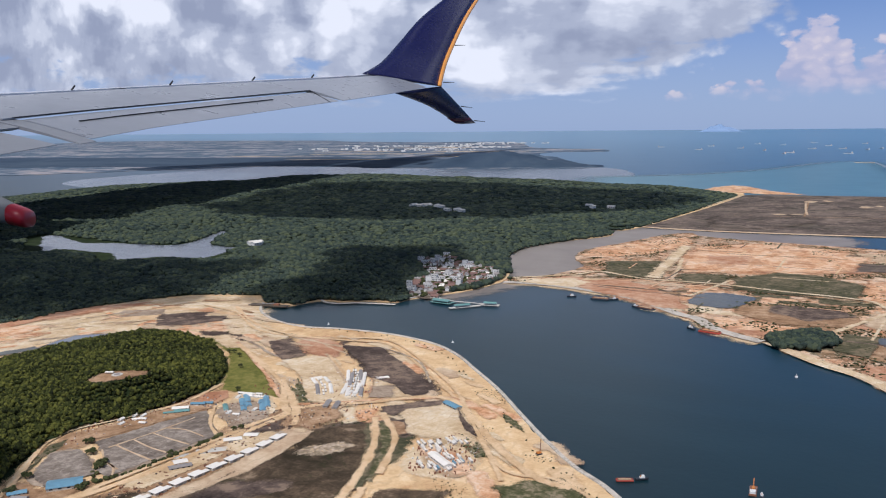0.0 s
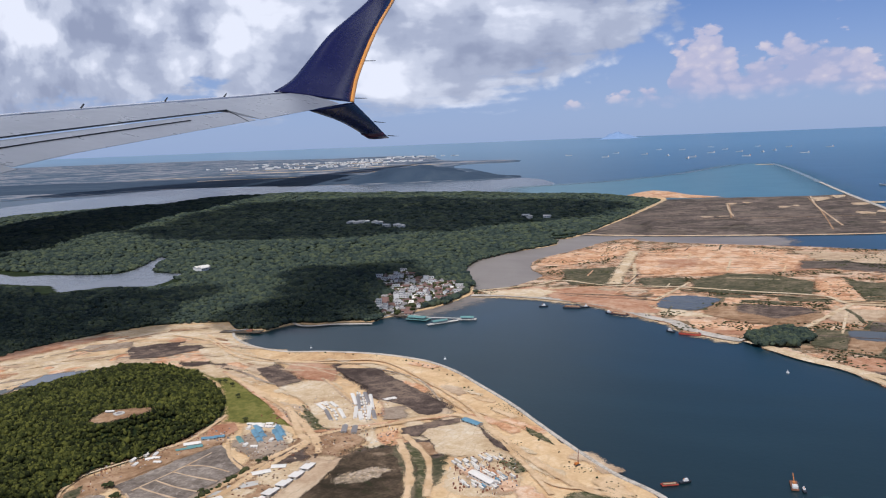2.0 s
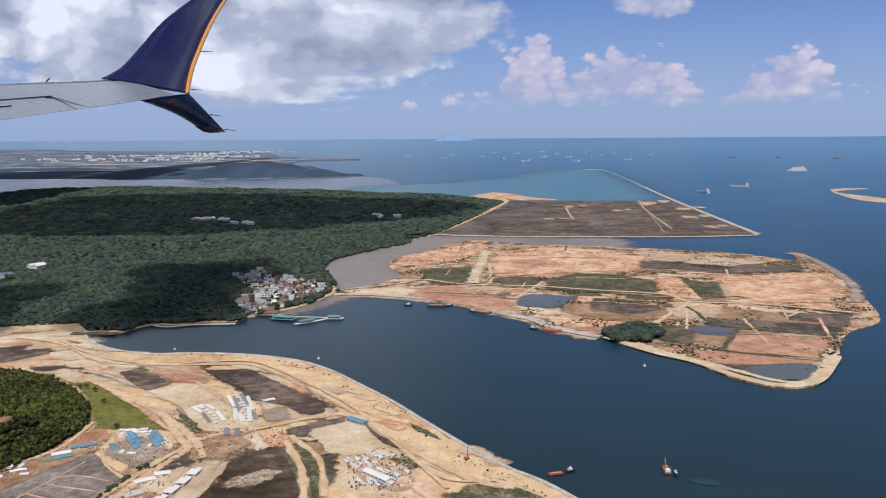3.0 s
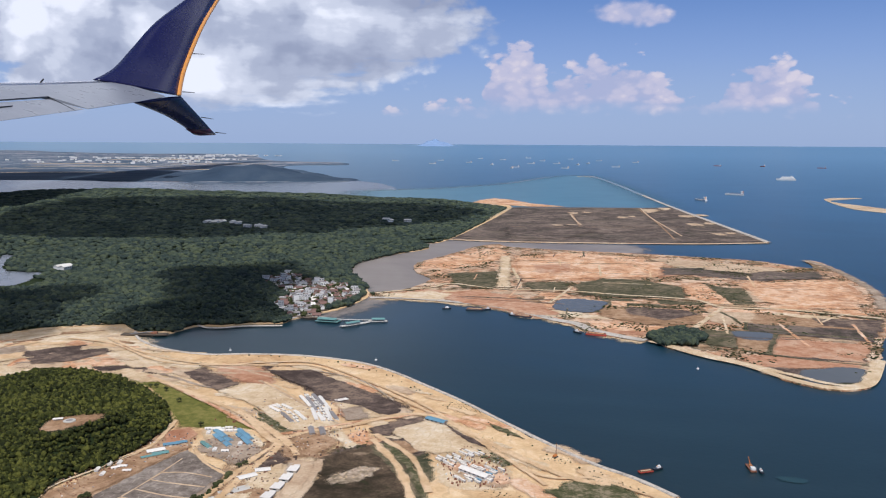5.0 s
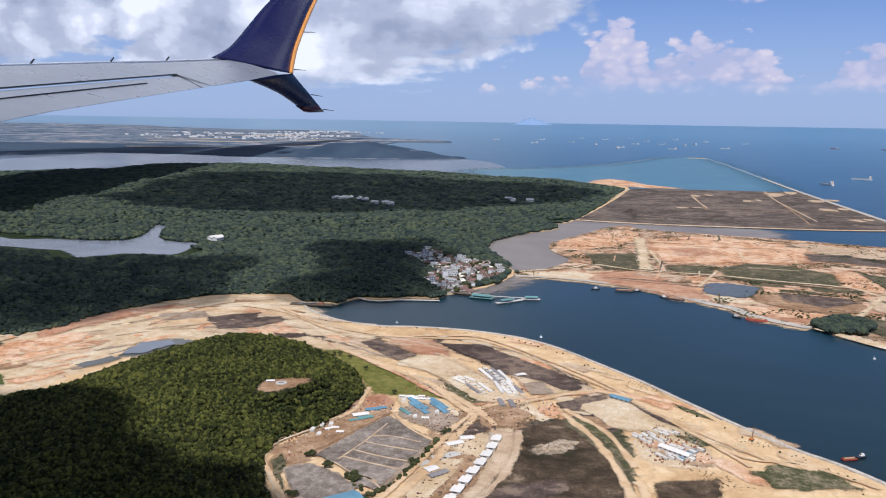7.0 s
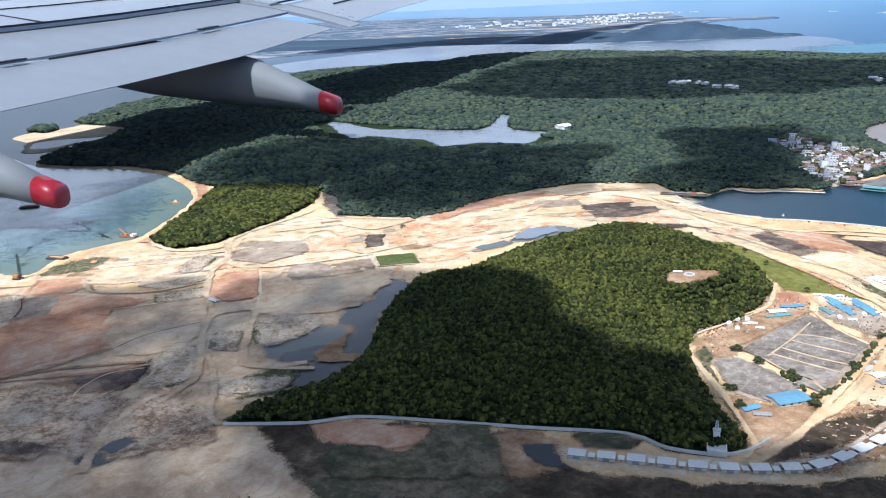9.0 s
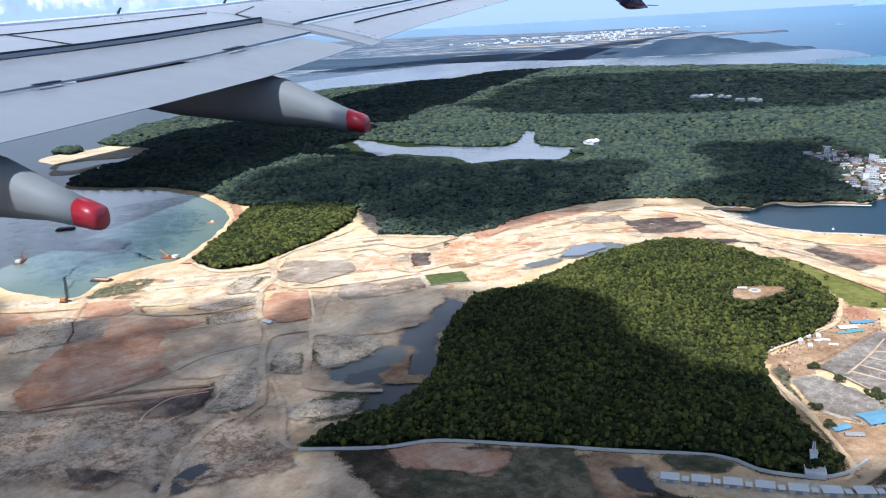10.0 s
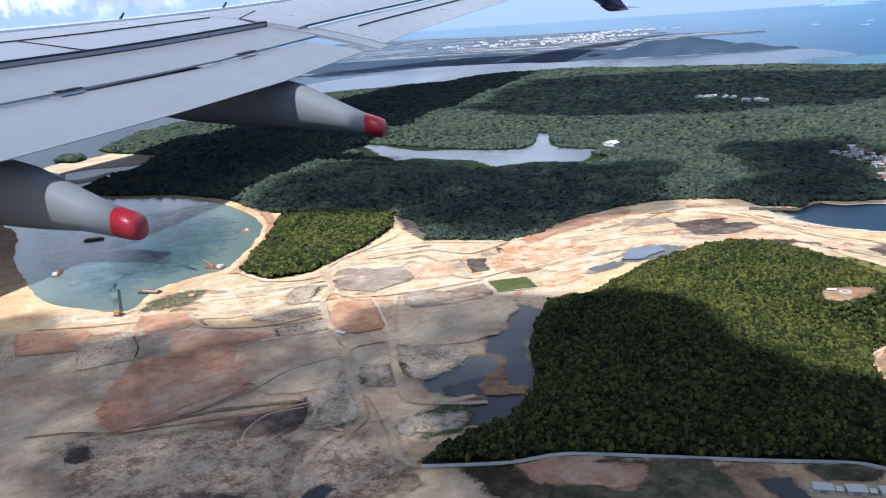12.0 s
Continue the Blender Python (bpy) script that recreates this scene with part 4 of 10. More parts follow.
canopy("forest", wx, wy, np.full(len(wx), 0.010), size, size * 0.9, M["woods"], CROWNS, "dark grove of trees on the shore", 7)
wx, wy = scatter([(-16.74, 6.57), (-17.07, 6.88), (-16.82, 7.08), (-16.35, 6.95), (-16.14, 6.62)], 0.1, 14)
size = 0.12 + 0.06 * rng.random(len(wx))
canopy("forest", wx, wy, np.full(len(wx), 0.008), size, size * 0.6, M["woods"], FAR_CROWNS, "trees of the small islet", 8)

# ---- ground of other kinds on the near shore ----
patch("ground", [(-7.52, 1.86), (-7.42, 2.2), (-7.07, 2.46), (-7.41, 3.13), (-7.12, 3.37), (-6.74, 3.42), (-6.52, 3.71), (-6.73, 4.17), (-6.67, 4.84), (-6.04, 5.14), (-5.61, 5.68), (-5.53, 6.82), (-4.79, 7.61), (-4.2, 7.42), (-3.49, 6.75), (-2.9, 6.41), (-2.79, 5.93), (-3.52, 6.11), (-4.18, 6), (-4.49, 5.09), (-4.54, 4.33), (-4.94, 3.9), (-5.62, 3.69), (-5.95, 3.36), (-6.07, 2.87), (-6.75, 2.49)], M["sand_pale"], "bright cream sand dunes and graded flats", 0.07, 0.04, soft=0.22)
patch("ground", [(-7.56, 1.64), (-6.62, 2.4), (-5.9, 2.74), (-5.73, 3.16), (-5.57, 3.64), (-4.9, 3.85), (-4.51, 4.27), (-4.22, 3.41), (-3.87, 2.67), (-3.89, 2), (-3.78, 1.79), (-3.43, 2.02), (-3.14, 2.02), (-2.88, 1.25), (-4.86, 0.06), (-8.07, 0.74)], M["dun"], "dull levelled sand with ruts and puddled hollows", 0.07, 0.04, soft=0.22)
patch("ground", [(-5.68, 3.08), (-5.86, 3.33), (-5.7, 3.5), (-5.14, 3.06), (-5.41, 2.85)], M["red"], "brown-red plot cut into the sand", 0.006, 0.03, "ground", 0.0, True)
patch("ground", [(-5.08, 3.04), (-4.72, 3.61), (-4.69, 3.83), (-4.53, 3.47), (-4.5, 3.25), (-4.84, 2.95)], M["dun"], "graded sand apron", 0.03)
patch("ground", [(-4.87, 1.7), (-4.74, 2.02), (-4.55, 1.79), (-4.58, 1.62), (-4.74, 1.6)], M["mud"], "dark wet mud hollow", 0.04)
patch("ground", [(-4.78, 2.07), (-4.72, 2.24), (-4.4, 2.03), (-4.37, 1.91), (-4.59, 1.88)], M["scrub"], "weedy heaps of spoil", 0.05, soft=0.16)
patch("ground", [(-4.7, 2.71), (-4.69, 2.98), (-4.51, 3.03), (-4.45, 2.86), (-4.49, 2.65), (-4.49, 2.55)], M["scrub"], "weedy heaps beside the pond", 0.05, soft=0.16)
patch("ground", [(-4.79, 2.47), (-4.75, 2.64), (-4.58, 2.5), (-4.66, 2.36)], M["scrub"], "weedy hollow", 0.04, soft=0.12)
patch("ground", [(-5.17, 4.24), (-4.96, 4.48), (-4.78, 4.31), (-4.96, 4.08)], M["turf"], "rectangle of dark green turf", 0.006, 0.03, "ground", 0.0, True)
patch("ground", [(-7.52, 5.76), (-7.35, 6.13), (-6.66, 5.58), (-6.37, 5.09), (-6.52, 5.03), (-6.99, 5.3)], M["cleared"], "felled grey-brown woodland", 0.06)
patch("ground", [(-1.26, 4.95), (-1.04, 5.26), (-0.79, 4.99), (-0.6, 4.55), (-0.48, 4.23), (-0.5, 3.82), (-0.49, 3.37), (-1.19, 2.84), (-1.25, 3), (-1.12, 3.33), (-1.07, 3.58), (-1.06, 4.04), (-1.14, 4.56)], M["marsh"], "dark peaty marsh with weeds", 0.03, soft=0.10)
patch("ground", [(-3.58, 1.9), (-3.47, 2.1), (-3.06, 2.39), (-2.74, 2.56), (-2.42, 2.58), (-2.26, 2.47), (-1.87, 2.66), (-1.47, 2.91), (-1.22, 3.18), (-1.19, 2.84), (-2.05, 2.16), (-2.79, 1.73)], M["marsh"], "dark marsh with rubble and weeds", 0.04)
patch("ground", [(-1.18, 3.74), (-1.11, 4.08), (-0.93, 4.3), (-0.74, 4.24), (-0.79, 3.92), (-0.99, 3.69)], M["brown"], "brown silted part of the marsh", 0.05, 0.03, soft=0.25)
patch("ground", [(-1.16, 4.93), (-1, 5.36), (-0.73, 5.21), (-0.69, 4.74), (-0.89, 4.52), (-1.03, 4.52)], M["heath"], "dull brown reeds in the marsh", 0.05, 0.03, soft=0.2)
patch("ground", [(-0.99, 5.52), (-0.8, 5.4), (-0.52, 4.84), (-0.57, 4.72), (-0.78, 5.08)], M["green"], "green weedy margin of the marsh", 0.03, 0.03, soft=0.05)
patch("ground", [(-3.11, 1.89), (-3.11, 2.1), (-2.89, 2.35), (-2.72, 2.41), (-2.47, 2.31), (-2.38, 2.12), (-2.92, 1.72)], M["green"], "green rank weeds in the marsh", 0.06)
patch("ground", [(-3.41, 2.1), (-3.27, 2.26), (-3.02, 2.37), (-2.84, 2.32), (-2.95, 2.15), (-3.25, 2.02)], M["red"], "churned red earth beside the wall", 0.04)
patch("ground", [(-3.62, 6.12), (-3.34, 6.2), (-2.9, 5.95), (-2.4, 5.65), (-1.85, 5.27), (-1.92, 5.25), (-2.28, 5.16), (-2.4, 5.24), (-2.71, 5.57), (-2.96, 5.82), (-3.25, 5.99)], M["grass"], "yellow-green mown grass slope", 0.008)
patch("ground", [(-2.39, 2.6), (-1.75, 2.93), (-1.56, 3.09), (-1.45, 3.34), (-1.38, 3.69), (-1.36, 4.14), (-1.35, 4.51), (-1.41, 4.85), (-1.29, 4.93), (-1.17, 4.64), (-1.11, 4.22), (-1.16, 3.69), (-1.23, 3.35), (-1.38, 3.05), (-1.64, 2.83), (-2.29, 2.51)], M["sand_pale"], "pale curved embankment under the row of sheds", 0.008)
patch("ground", [(-0.54, 4.95), (-0.46, 5.31), (-0.21, 5.17), (-0.08, 4.89), (-0.18, 4.7), (-0.39, 4.69)], M["sand_pale"], "pale trodden yard of the camp", 0.02)
patch("ground", CLEARING, M["brown"], "bare clearing on the hill", 0.012, 0.02, "ground", 0.1755)
for outline, what in (
    ([(-2.99, 6.29), (-2.95, 6.49), (-2.43, 6.18), (-2.37, 5.98), (-2.57, 6.05)], "dark drying mud pan"), ([(-2.45, 6.62), (-2.28, 6.71), (-1.8, 6.51), (-1.3, 6.2), (-1.01, 5.93), (-1.01, 5.76), (-1.17, 5.83), (-1.39, 6.02), (-1.65, 6.03), (-1.92, 6.19)], "dark drying mud pan beside the sea wall"), ([(-1.09, 5.41), (-1.05, 5.62), (-0.83, 5.76), (-0.95, 5.54), (-0.9, 5.37), (-0.99, 5.3)], "brown puddled pan"),
    ([(-0.9, 5.26), (-0.85, 5.32), (-0.69, 5.18), (-0.71, 5.08), (-0.81, 5.16)], "brown puddled hollow"), ([(-0.73, 5.78), (-0.58, 5.67), (-0.39, 5.46), (-0.21, 5.29), (-0.31, 5.26), (-0.43, 5.41), (-0.57, 5.57)], "brown wet hollow along the track"), ([(-4.45, 6.25), (-4.56, 6.48), (-4.38, 6.67), (-4.18, 6.88), (-3.99, 6.72), (-4.17, 6.41), (-4.33, 6.21)], "grey drying pan in the sand"), ([(-3.94, 6.34), (-3.53, 6.36), (-3.26, 6.35), (-3.23, 6.23), (-3.7, 6.22)], "grey drying strip in the sand"),
):
    patch("ground", outline, M["mud"], what, 0.04, 0.025, soft=0.07)
for outline, mat, what in (
    ([(-6.44, 3.88), (-6.3, 4.08), (-5.92, 4.16), (-5.78, 4.01), (-5.89, 3.73), (-6.08, 3.55)], "grey", "grey settling basin"), ([(-4.67, 3.83), (-4.57, 3.93), (-4.39, 3.81), (-4.25, 3.45), (-4.18, 3.27), (-3.92, 2.98), (-3.8, 2.77), (-3.95, 2.72), (-4.17, 3.02), (-4.29, 3.05), (-4.54, 3.35), (-4.46, 3.5)], "pond", "dark still pond under the hill"), ([(-4.38, 2.55), (-4.42, 2.88), (-4.33, 3.03), (-4.19, 3.03), (-4.03, 2.74), (-4.15, 2.53), (-4.27, 2.49)], "pond_green", "shallow grey pond"),
    ([(-3.97, 2.43), (-3.95, 2.62), (-3.77, 2.7), (-3.72, 2.45), (-3.8, 2.29)], "pond", "dark pond at the wood's edge"), ([(-4.61, 5.12), (-4.62, 5.59), (-4.48, 5.78), (-4.27, 5.76), (-4.37, 5.33)], "pond_green", "green pond behind the hill"),
):
    patch("ground", outline, M["brown"], "muddy margin of a pond", 0.04, 0.03, soft=0.18)
    patch("water", outline, M[mat], what, 0.025, 0.03, "pond", soft=0.045)
lake = patch("water", LAKE, M["lake"], "pale forest reservoir with a wooded shore", 0.04, 0.06, "lake", 0.004)

# ---- ground of the peninsula ----


def peninsula_field(outline, mat, what):
    patch("ground", outline, M[mat], what, 0.045, 0.03, "ground", 0.0, True, 0.12)


peninsula_field([(-1.6, 13.69), (-0.8, 14.28), (-0.19, 13.45), (0.49, 13.05), (0.89, 12.62), (-0.09, 11.92), (-1.07, 11.78), (-1.39, 12.49)], "orange", "broad bare orange sand")
peninsula_field([(-1.74, 10.24), (-1.11, 10.62), (-0.58, 9.84), (-0.28, 9.43), (-0.5, 9.21), (-1.06, 9.6)], "red", "terraced red earth above the shore")
peninsula_field([(1.75, 12.12), (2.45, 12.57), (3.15, 12.53), (3.06, 11.44), (2.72, 10.96), (2.26, 11.2), (1.81, 11.27)], "orange", "bare orange building ground")
peninsula_field([(0.95, 11.89), (1.25, 12.21), (1.5, 10.61), (1.29, 10.38), (1.06, 10.86)], "orange", "bare orange strip")
peninsula_field([(-2.14, 11.88), (-1.59, 12.43), (-1.32, 11.22), (-1.53, 10.93), (-1.99, 11.26)], "green", "square of brown-green scrub")
peninsula_field([(-0.33, 11.28), (0.22, 11.81), (0.95, 11.75), (1.03, 11.04), (0.27, 10.7), (-0.23, 10.88)], "green", "long field of green scrub")
peninsula_field([(-1.07, 11.53), (-0.52, 11.69), (-0.39, 11.13), (-0.97, 11.1)], "green", "field of green scrub")
peninsula_field([(1.25, 12.21), (1.59, 11.85), (1.72, 11.05), (1.52, 10.99)], "green", "wedge of green scrub")
peninsula_field([(-0.11, 13.47), (1.39, 13.43), (2.59, 13.56), (3.08, 13.26), (2.09, 12.56), (1.36, 12.75)], "heath", "belt of dark scrub")
peninsula_field([(1.43, 9.77), (2.24, 9.56), (2.73, 9.18), (1.96, 9.09), (1.51, 9.35)], "heath", "bands of brown scrub")
peninsula_field([(0.42, 10.12), (1.15, 10), (1.18, 9.4), (0.49, 9.65)], "mud", "dark wet ground")
peninsula_field([(1.15, 8.86), (1.39, 9.18), (1.44, 8.81), (1.35, 8.44), (1.18, 8.46)], "green", "bright green field behind the grove")
peninsula_field([(-5.07, 26.14), (-5.07, 27.84), (-4.79, 28.88), (-4.22, 28.45), (-3.21, 26.79), (-2.02, 25.68), (-2.99, 25.34), (-3.92, 25.76)], "orange", "orange sand at the head of the canal")
for outline in ([(-0.36, 10.45), (0.02, 10.37), (0.02, 9.84), (-0.2, 9.84)], [(1.9, 7.49), (2.18, 7.86), (2.41, 7.92), (2.21, 7.41), (2, 7.35)]):
    patch("water", outline, M["pond"], "still grey pond on the peninsula", 0.03, 0.08, "pond")

# small plots and straight earth roads on the peninsula
pick = random.Random(17)
gx, gy = scatter(PENINSULA, 0.42, 61, 0.5)
inland = reach(gx, gy, PENINSULA) > 0.22
grid_turn = 0.06
for x, y in list(zip(gx[inland], gy[inland]))[:60]:
    w, d, turn = pick.uniform(0.12, 0.34), pick.uniform(0.07, 0.20), grid_turn + pick.uniform(-0.08, 0.08)
    c, s = math.cos(turn), math.sin(turn)
    corners = [(x + c * a - s * b, y + s * a + c * b) for a, b in ((-w, -d), (w, -d * pick.uniform(0.7, 1)), (w * pick.uniform(0.7, 1), d), (-w, d))]
    mat, what = pick.choice((("orange", "orange sand plot"), ("orange", "orange sand plot"), ("red", "red earth plot"), ("dun", "tan graded plot"), ("green", "olive scrub plot"), ("brown", "brown fallow plot"), ("sand_pale", "cream sand plot"), ("brown", "brown bare plot")))
    patch("ground", corners, M[mat], what + " on the peninsula", 0.02, 0.03, "ground", 0.0, True, 0.035)


SHORE = [Vector(p) for p in ((-7.0, 2.55), (-6.5, 3.1), (-6.1, 3.9), (-5.7, 4.6), (-5.1, 5.6), (-4.6, 6.5), (-3.8, 6.6), (-2.9, 6.35), (-2.0, 6.2), (-1.2, 5.9), (-0.4, 5.4), (0.2, 4.9))]
spine = curve_through(SHORE, 0.05, False)
# uneven drifts, scrapes and graded rectangles of other sand
pick = random.Random(29)


def strew_drifts(outline, spacing, mats, long, soft, square, along):
    gx, gy = scatter(outline, spacing, 44, 0.5)
    clear = (reach(gx, gy, outline) > 0.06) & ~inside(gx, gy, HILL) & (reach(gx, gy, HILL) > 0.1)
    for other in ([(-6.44, 3.88), (-6.3, 4.08), (-5.92, 4.16), (-5.78, 4.01), (-5.89, 3.73), (-6.08, 3.55)], [(-4.67, 3.83), (-4.57, 3.93), (-4.39, 3.81), (-4.25, 3.45), (-4.18, 3.27), (-3.92, 2.98), (-3.8, 2.77), (-3.95, 2.72), (-4.17, 3.02), (-4.29, 3.05), (-4.54, 3.35), (-4.46, 3.5)], [(-4.38, 2.55), (-4.42, 2.88), (-4.33, 3.03), (-4.19, 3.03), (-4.03, 2.74), (-4.15, 2.53), (-4.27, 2.49)], [(-3.97, 2.43), (-3.95, 2.62), (-3.77, 2.7), (-3.72, 2.45), (-3.8, 2.29)], [(-4.61, 5.12), (-4.62, 5.59), (-4.48, 5.78), (-4.27, 5.76), (-4.37, 5.33)], [(-5.17, 4.24), (-4.96, 4.48), (-4.78, 4.31), (-4.96, 4.08)], [(-4.01, 1.23), (-4.11, 1.4), (-4.04, 1.52), (-3.95, 1.52), (-3.88, 1.32)]):
        clear &= ~inside(gx, gy, other) & (reach(gx, gy, other) > 0.08)
    for x, y in zip(gx[clear], gy[clear]):
        near = min(range(len(spine) - 1), key=lambda k: (spine[k] - Vector((x, y))).length)
        way = spine[near + 1] - spine[near]
        turn = math.atan2(way.y, way.x) + pick.uniform(-0.2, 0.2) if along else 0.7 + pick.uniform(-0.5, 0.5)
        w = pick.uniform(*long)
        d = w * pick.uniform(0.22, 0.5)
        c, t = math.cos(turn), math.sin(turn)
        corners = [(x + c * a - t * b, y + t * a + c * b) for a, b in ((-w, -d), (0.1 * w, -d * pick.uniform(0.7, 1.2)), (w, -d * pick.uniform(0.5, 1)), (w * pick.uniform(0.7, 1), d), (-0.2 * w, d * pick.uniform(0.7, 1.2)), (-w, d))]
        patch("ground", corners, M[pick.choice(mats)], "graded rectangle of other sand" if square else "uneven drift of other sand", 0.012 if square else 0.035, 0.02, "ground", 0.0, square, soft)


strew_drifts([(-7.52, 1.86), (-7.42, 2.2), (-7.07, 2.46), (-7.41, 3.13), (-7.12, 3.37), (-6.74, 3.42), (-6.52, 3.71), (-6.73, 4.17), (-6.67, 4.84), (-6.04, 5.14), (-5.61, 5.68), (-5.53, 6.82), (-4.79, 7.61), (-4.2, 7.42), (-3.49, 6.75), (-2.9, 6.41), (-2.79, 5.93), (-3.52, 6.11), (-4.18, 6), (-4.49, 5.09), (-4.54, 4.33), (-4.94, 3.9), (-5.62, 3.69), (-5.95, 3.36), (-6.07, 2.87), (-6.75, 2.49)], 0.34, ("dun", "grey", "sand_pale", "orange", "brown", "sand_road"), (0.05, 0.15), 0.02, True, True)
strew_drifts([(-7.52, 1.86), (-7.42, 2.2), (-7.07, 2.46), (-7.41, 3.13), (-7.12, 3.37), (-6.74, 3.42), (-6.52, 3.71), (-6.73, 4.17), (-6.67, 4.84), (-6.04, 5.14), (-5.61, 5.68), (-5.53, 6.82), (-4.79, 7.61), (-4.2, 7.42), (-3.49, 6.75), (-2.9, 6.41), (-2.79, 5.93), (-3.52, 6.11), (-4.18, 6), (-4.49, 5.09), (-4.54, 4.33), (-4.94, 3.9), (-5.62, 3.69), (-5.95, 3.36), (-6.07, 2.87), (-6.75, 2.49)], 0.42, ("sand_pale", "dun", "orange"), (0.10, 0.26), 0.09, False, True)
strew_drifts([(0.74, 4.89), (0.33, 5.28), (-0.27, 5.79), (-1.06, 6.54), (-1.72, 6.96), (-2.7, 6.94), (-3.35, 6.84), (-3.84, 6.98), (-4.8, 7.05), (-5.13, 6.72), (-4.68, 5.86), (-3.66, 6.32), (-2.74, 5.92), (-1.76, 5.16), (-1.29, 4.98), (-0.84, 5.11), (-0.04, 4.5), (0.66, 4.69)], 0.32, ("sand_pale", "dun", "orange", "sand_road"), (0.06, 0.2), 0.07, False, True)

# levelled plots, pans and tips on the near shore: (outline, ground, words, softness of the rim)


def levelled_plot(outline, mat, what, soft):
    patch("ground", outline, M[mat], what, 0.02, 0.02, "ground", 0.0, soft < 0.045, soft * (1.0 if soft < 0.045 else 1.7))


levelled_plot([(-1.65, 4.51), (-1.67, 5.04), (-1.53, 5.35), (-1.36, 5.4), (-1.23, 4.93), (-1.38, 4.76), (-1.22, 4.1), (-1.22, 3.6), (-1.29, 3.22), (-1.59, 3), (-1.55, 3.39), (-1.48, 3.88)], "brown", "brown trodden ground of the works", 0.16)
levelled_plot([(-2.35, 3.83), (-2.42, 4.05), (-2.34, 4.42), (-2.35, 5.04), (-2.24, 5.13), (-2.04, 4.76), (-2.16, 4.08), (-2.18, 3.93), (-2.24, 3.79)], "brown", "reddish trodden yard along the hill road", 0.05)
levelled_plot([(-2.02, 3.43), (-1.95, 3.51), (-1.75, 3.54), (-1.69, 3.7), (-1.6, 3.55), (-1.62, 3.24), (-1.7, 3.07), (-1.88, 3.28)], "brown", "brown yard round the blue sheds", 0.06)
levelled_plot([(-6.02, 4.29), (-5.88, 4.53), (-5.55, 4.29), (-5.68, 4.02)], "orange", "tan graded plot in the dunes", 0.03)
levelled_plot([(-5.69, 4.64), (-5.59, 4.77), (-5.36, 4.51), (-5.43, 4.37)], "mud", "dark rectangular basin", 0.01)
levelled_plot([(-5.31, 3.9), (-5.16, 4.21), (-4.95, 4.01), (-5.07, 3.69)], "grey", "pale grey rectangular pan", 0.012)
levelled_plot([(-5.49, 3.64), (-5.5, 3.87), (-5.28, 3.87), (-5.08, 3.69), (-5.27, 3.44)], "grey", "grey tipped sand slope", 0.03)
levelled_plot([(-5.74, 5.11), (-5.64, 5.11), (-5.29, 4.78), (-5.32, 4.71)], "green", "green weedy ditch", 0.02)
levelled_plot([(-5.38, 4.65), (-5.38, 5.23), (-5, 5.45), (-4.91, 5.1), (-5.12, 4.67)], "orange", "orange scraped sand", 0.10)
levelled_plot([(-4.67, 4.79), (-4.57, 5.23), (-4.47, 5.1), (-4.58, 4.75)], "grey", "grey drying strip", 0.03)
levelled_plot([(-5.21, 6.46), (-4.88, 6.74), (-4.69, 6.57), (-4.99, 6.26)], "grey", "grey drying pan", 0.03)
levelled_plot([(-4.73, 6.55), (-4.38, 6.92), (-4.26, 6.63), (-4.56, 6.36)], "mud", "dark drying pan", 0.03)
levelled_plot([(-5.86, 5.68), (-5.59, 6.25), (-5.42, 6.86), (-5.3, 6.75), (-5.41, 6.05), (-5.64, 5.55)], "red", "strip of reddish spoil", 0.05)
levelled_plot([(-5.79, 2.36), (-5.46, 2.89), (-5.08, 2.62), (-5.17, 2.33), (-5.29, 2.07), (-5.64, 2.18)], "dun", "pale dun levelled plot", 0.04)
levelled_plot([(-7.41, 1.67), (-7.09, 1.98), (-6.91, 1.99), (-6.64, 1.82), (-6.96, 1.49)], "red", "plot of red earth above the bay", 0.04)
levelled_plot([(-6.93, 2.38), (-6.7, 2.61), (-6.43, 2.5), (-6.42, 2.31), (-6.05, 2.54), (-5.75, 2.63), (-5.8, 2.37), (-6.07, 2.1), (-6.6, 2.19)], "red", "terrace of red earth", 0.03)
levelled_plot([(-5.62, 1.3), (-5.82, 1.51), (-6.12, 1.81), (-6.21, 1.92), (-6.11, 2.12), (-5.8, 2.37), (-5.64, 2.21), (-5.43, 1.92), (-5.17, 1.98), (-5.16, 1.75), (-5.24, 1.5), (-5.3, 1.25), (-5.51, 1.25)], "red", "broad scraped plot of dusty red earth", 0.042)
levelled_plot([(-6.94, 1.87), (-6.78, 2.1), (-6.61, 2.13), (-6.28, 1.9), (-6.35, 1.58)], "brown", "brown churned plot", 0.03)
levelled_plot([(-6.58, 2.12), (-6.46, 2.28), (-6.09, 2.09), (-6.15, 1.88)], "grey", "grey rectangular pan", 0.015)
levelled_plot([(-5.84, 2.69), (-5.68, 3.03), (-5.49, 2.9), (-5.69, 2.6)], "scrub", "dark weedy rectangle", 0.02)
levelled_plot([(-5.2, 1.25), (-5, 1.53), (-4.87, 1.82), (-4.71, 1.98), (-4.58, 1.78), (-4.51, 1.53), (-4.69, 1.53), (-4.89, 1.46)], "brown", "brown drying mud", 0.14)
levelled_plot([(-4.79, 1.23), (-4.71, 1.36), (-4.58, 1.48), (-4.22, 1.24), (-4.27, 1.06), (-4.46, 1.07)], "brown", "brown drying mud with hollows", 0.14)
levelled_plot([(-4.1, 1.72), (-4.05, 1.87), (-3.92, 1.87), (-3.82, 1.73), (-3.89, 1.58)], "brown", "brown spoil tip", 0.10)
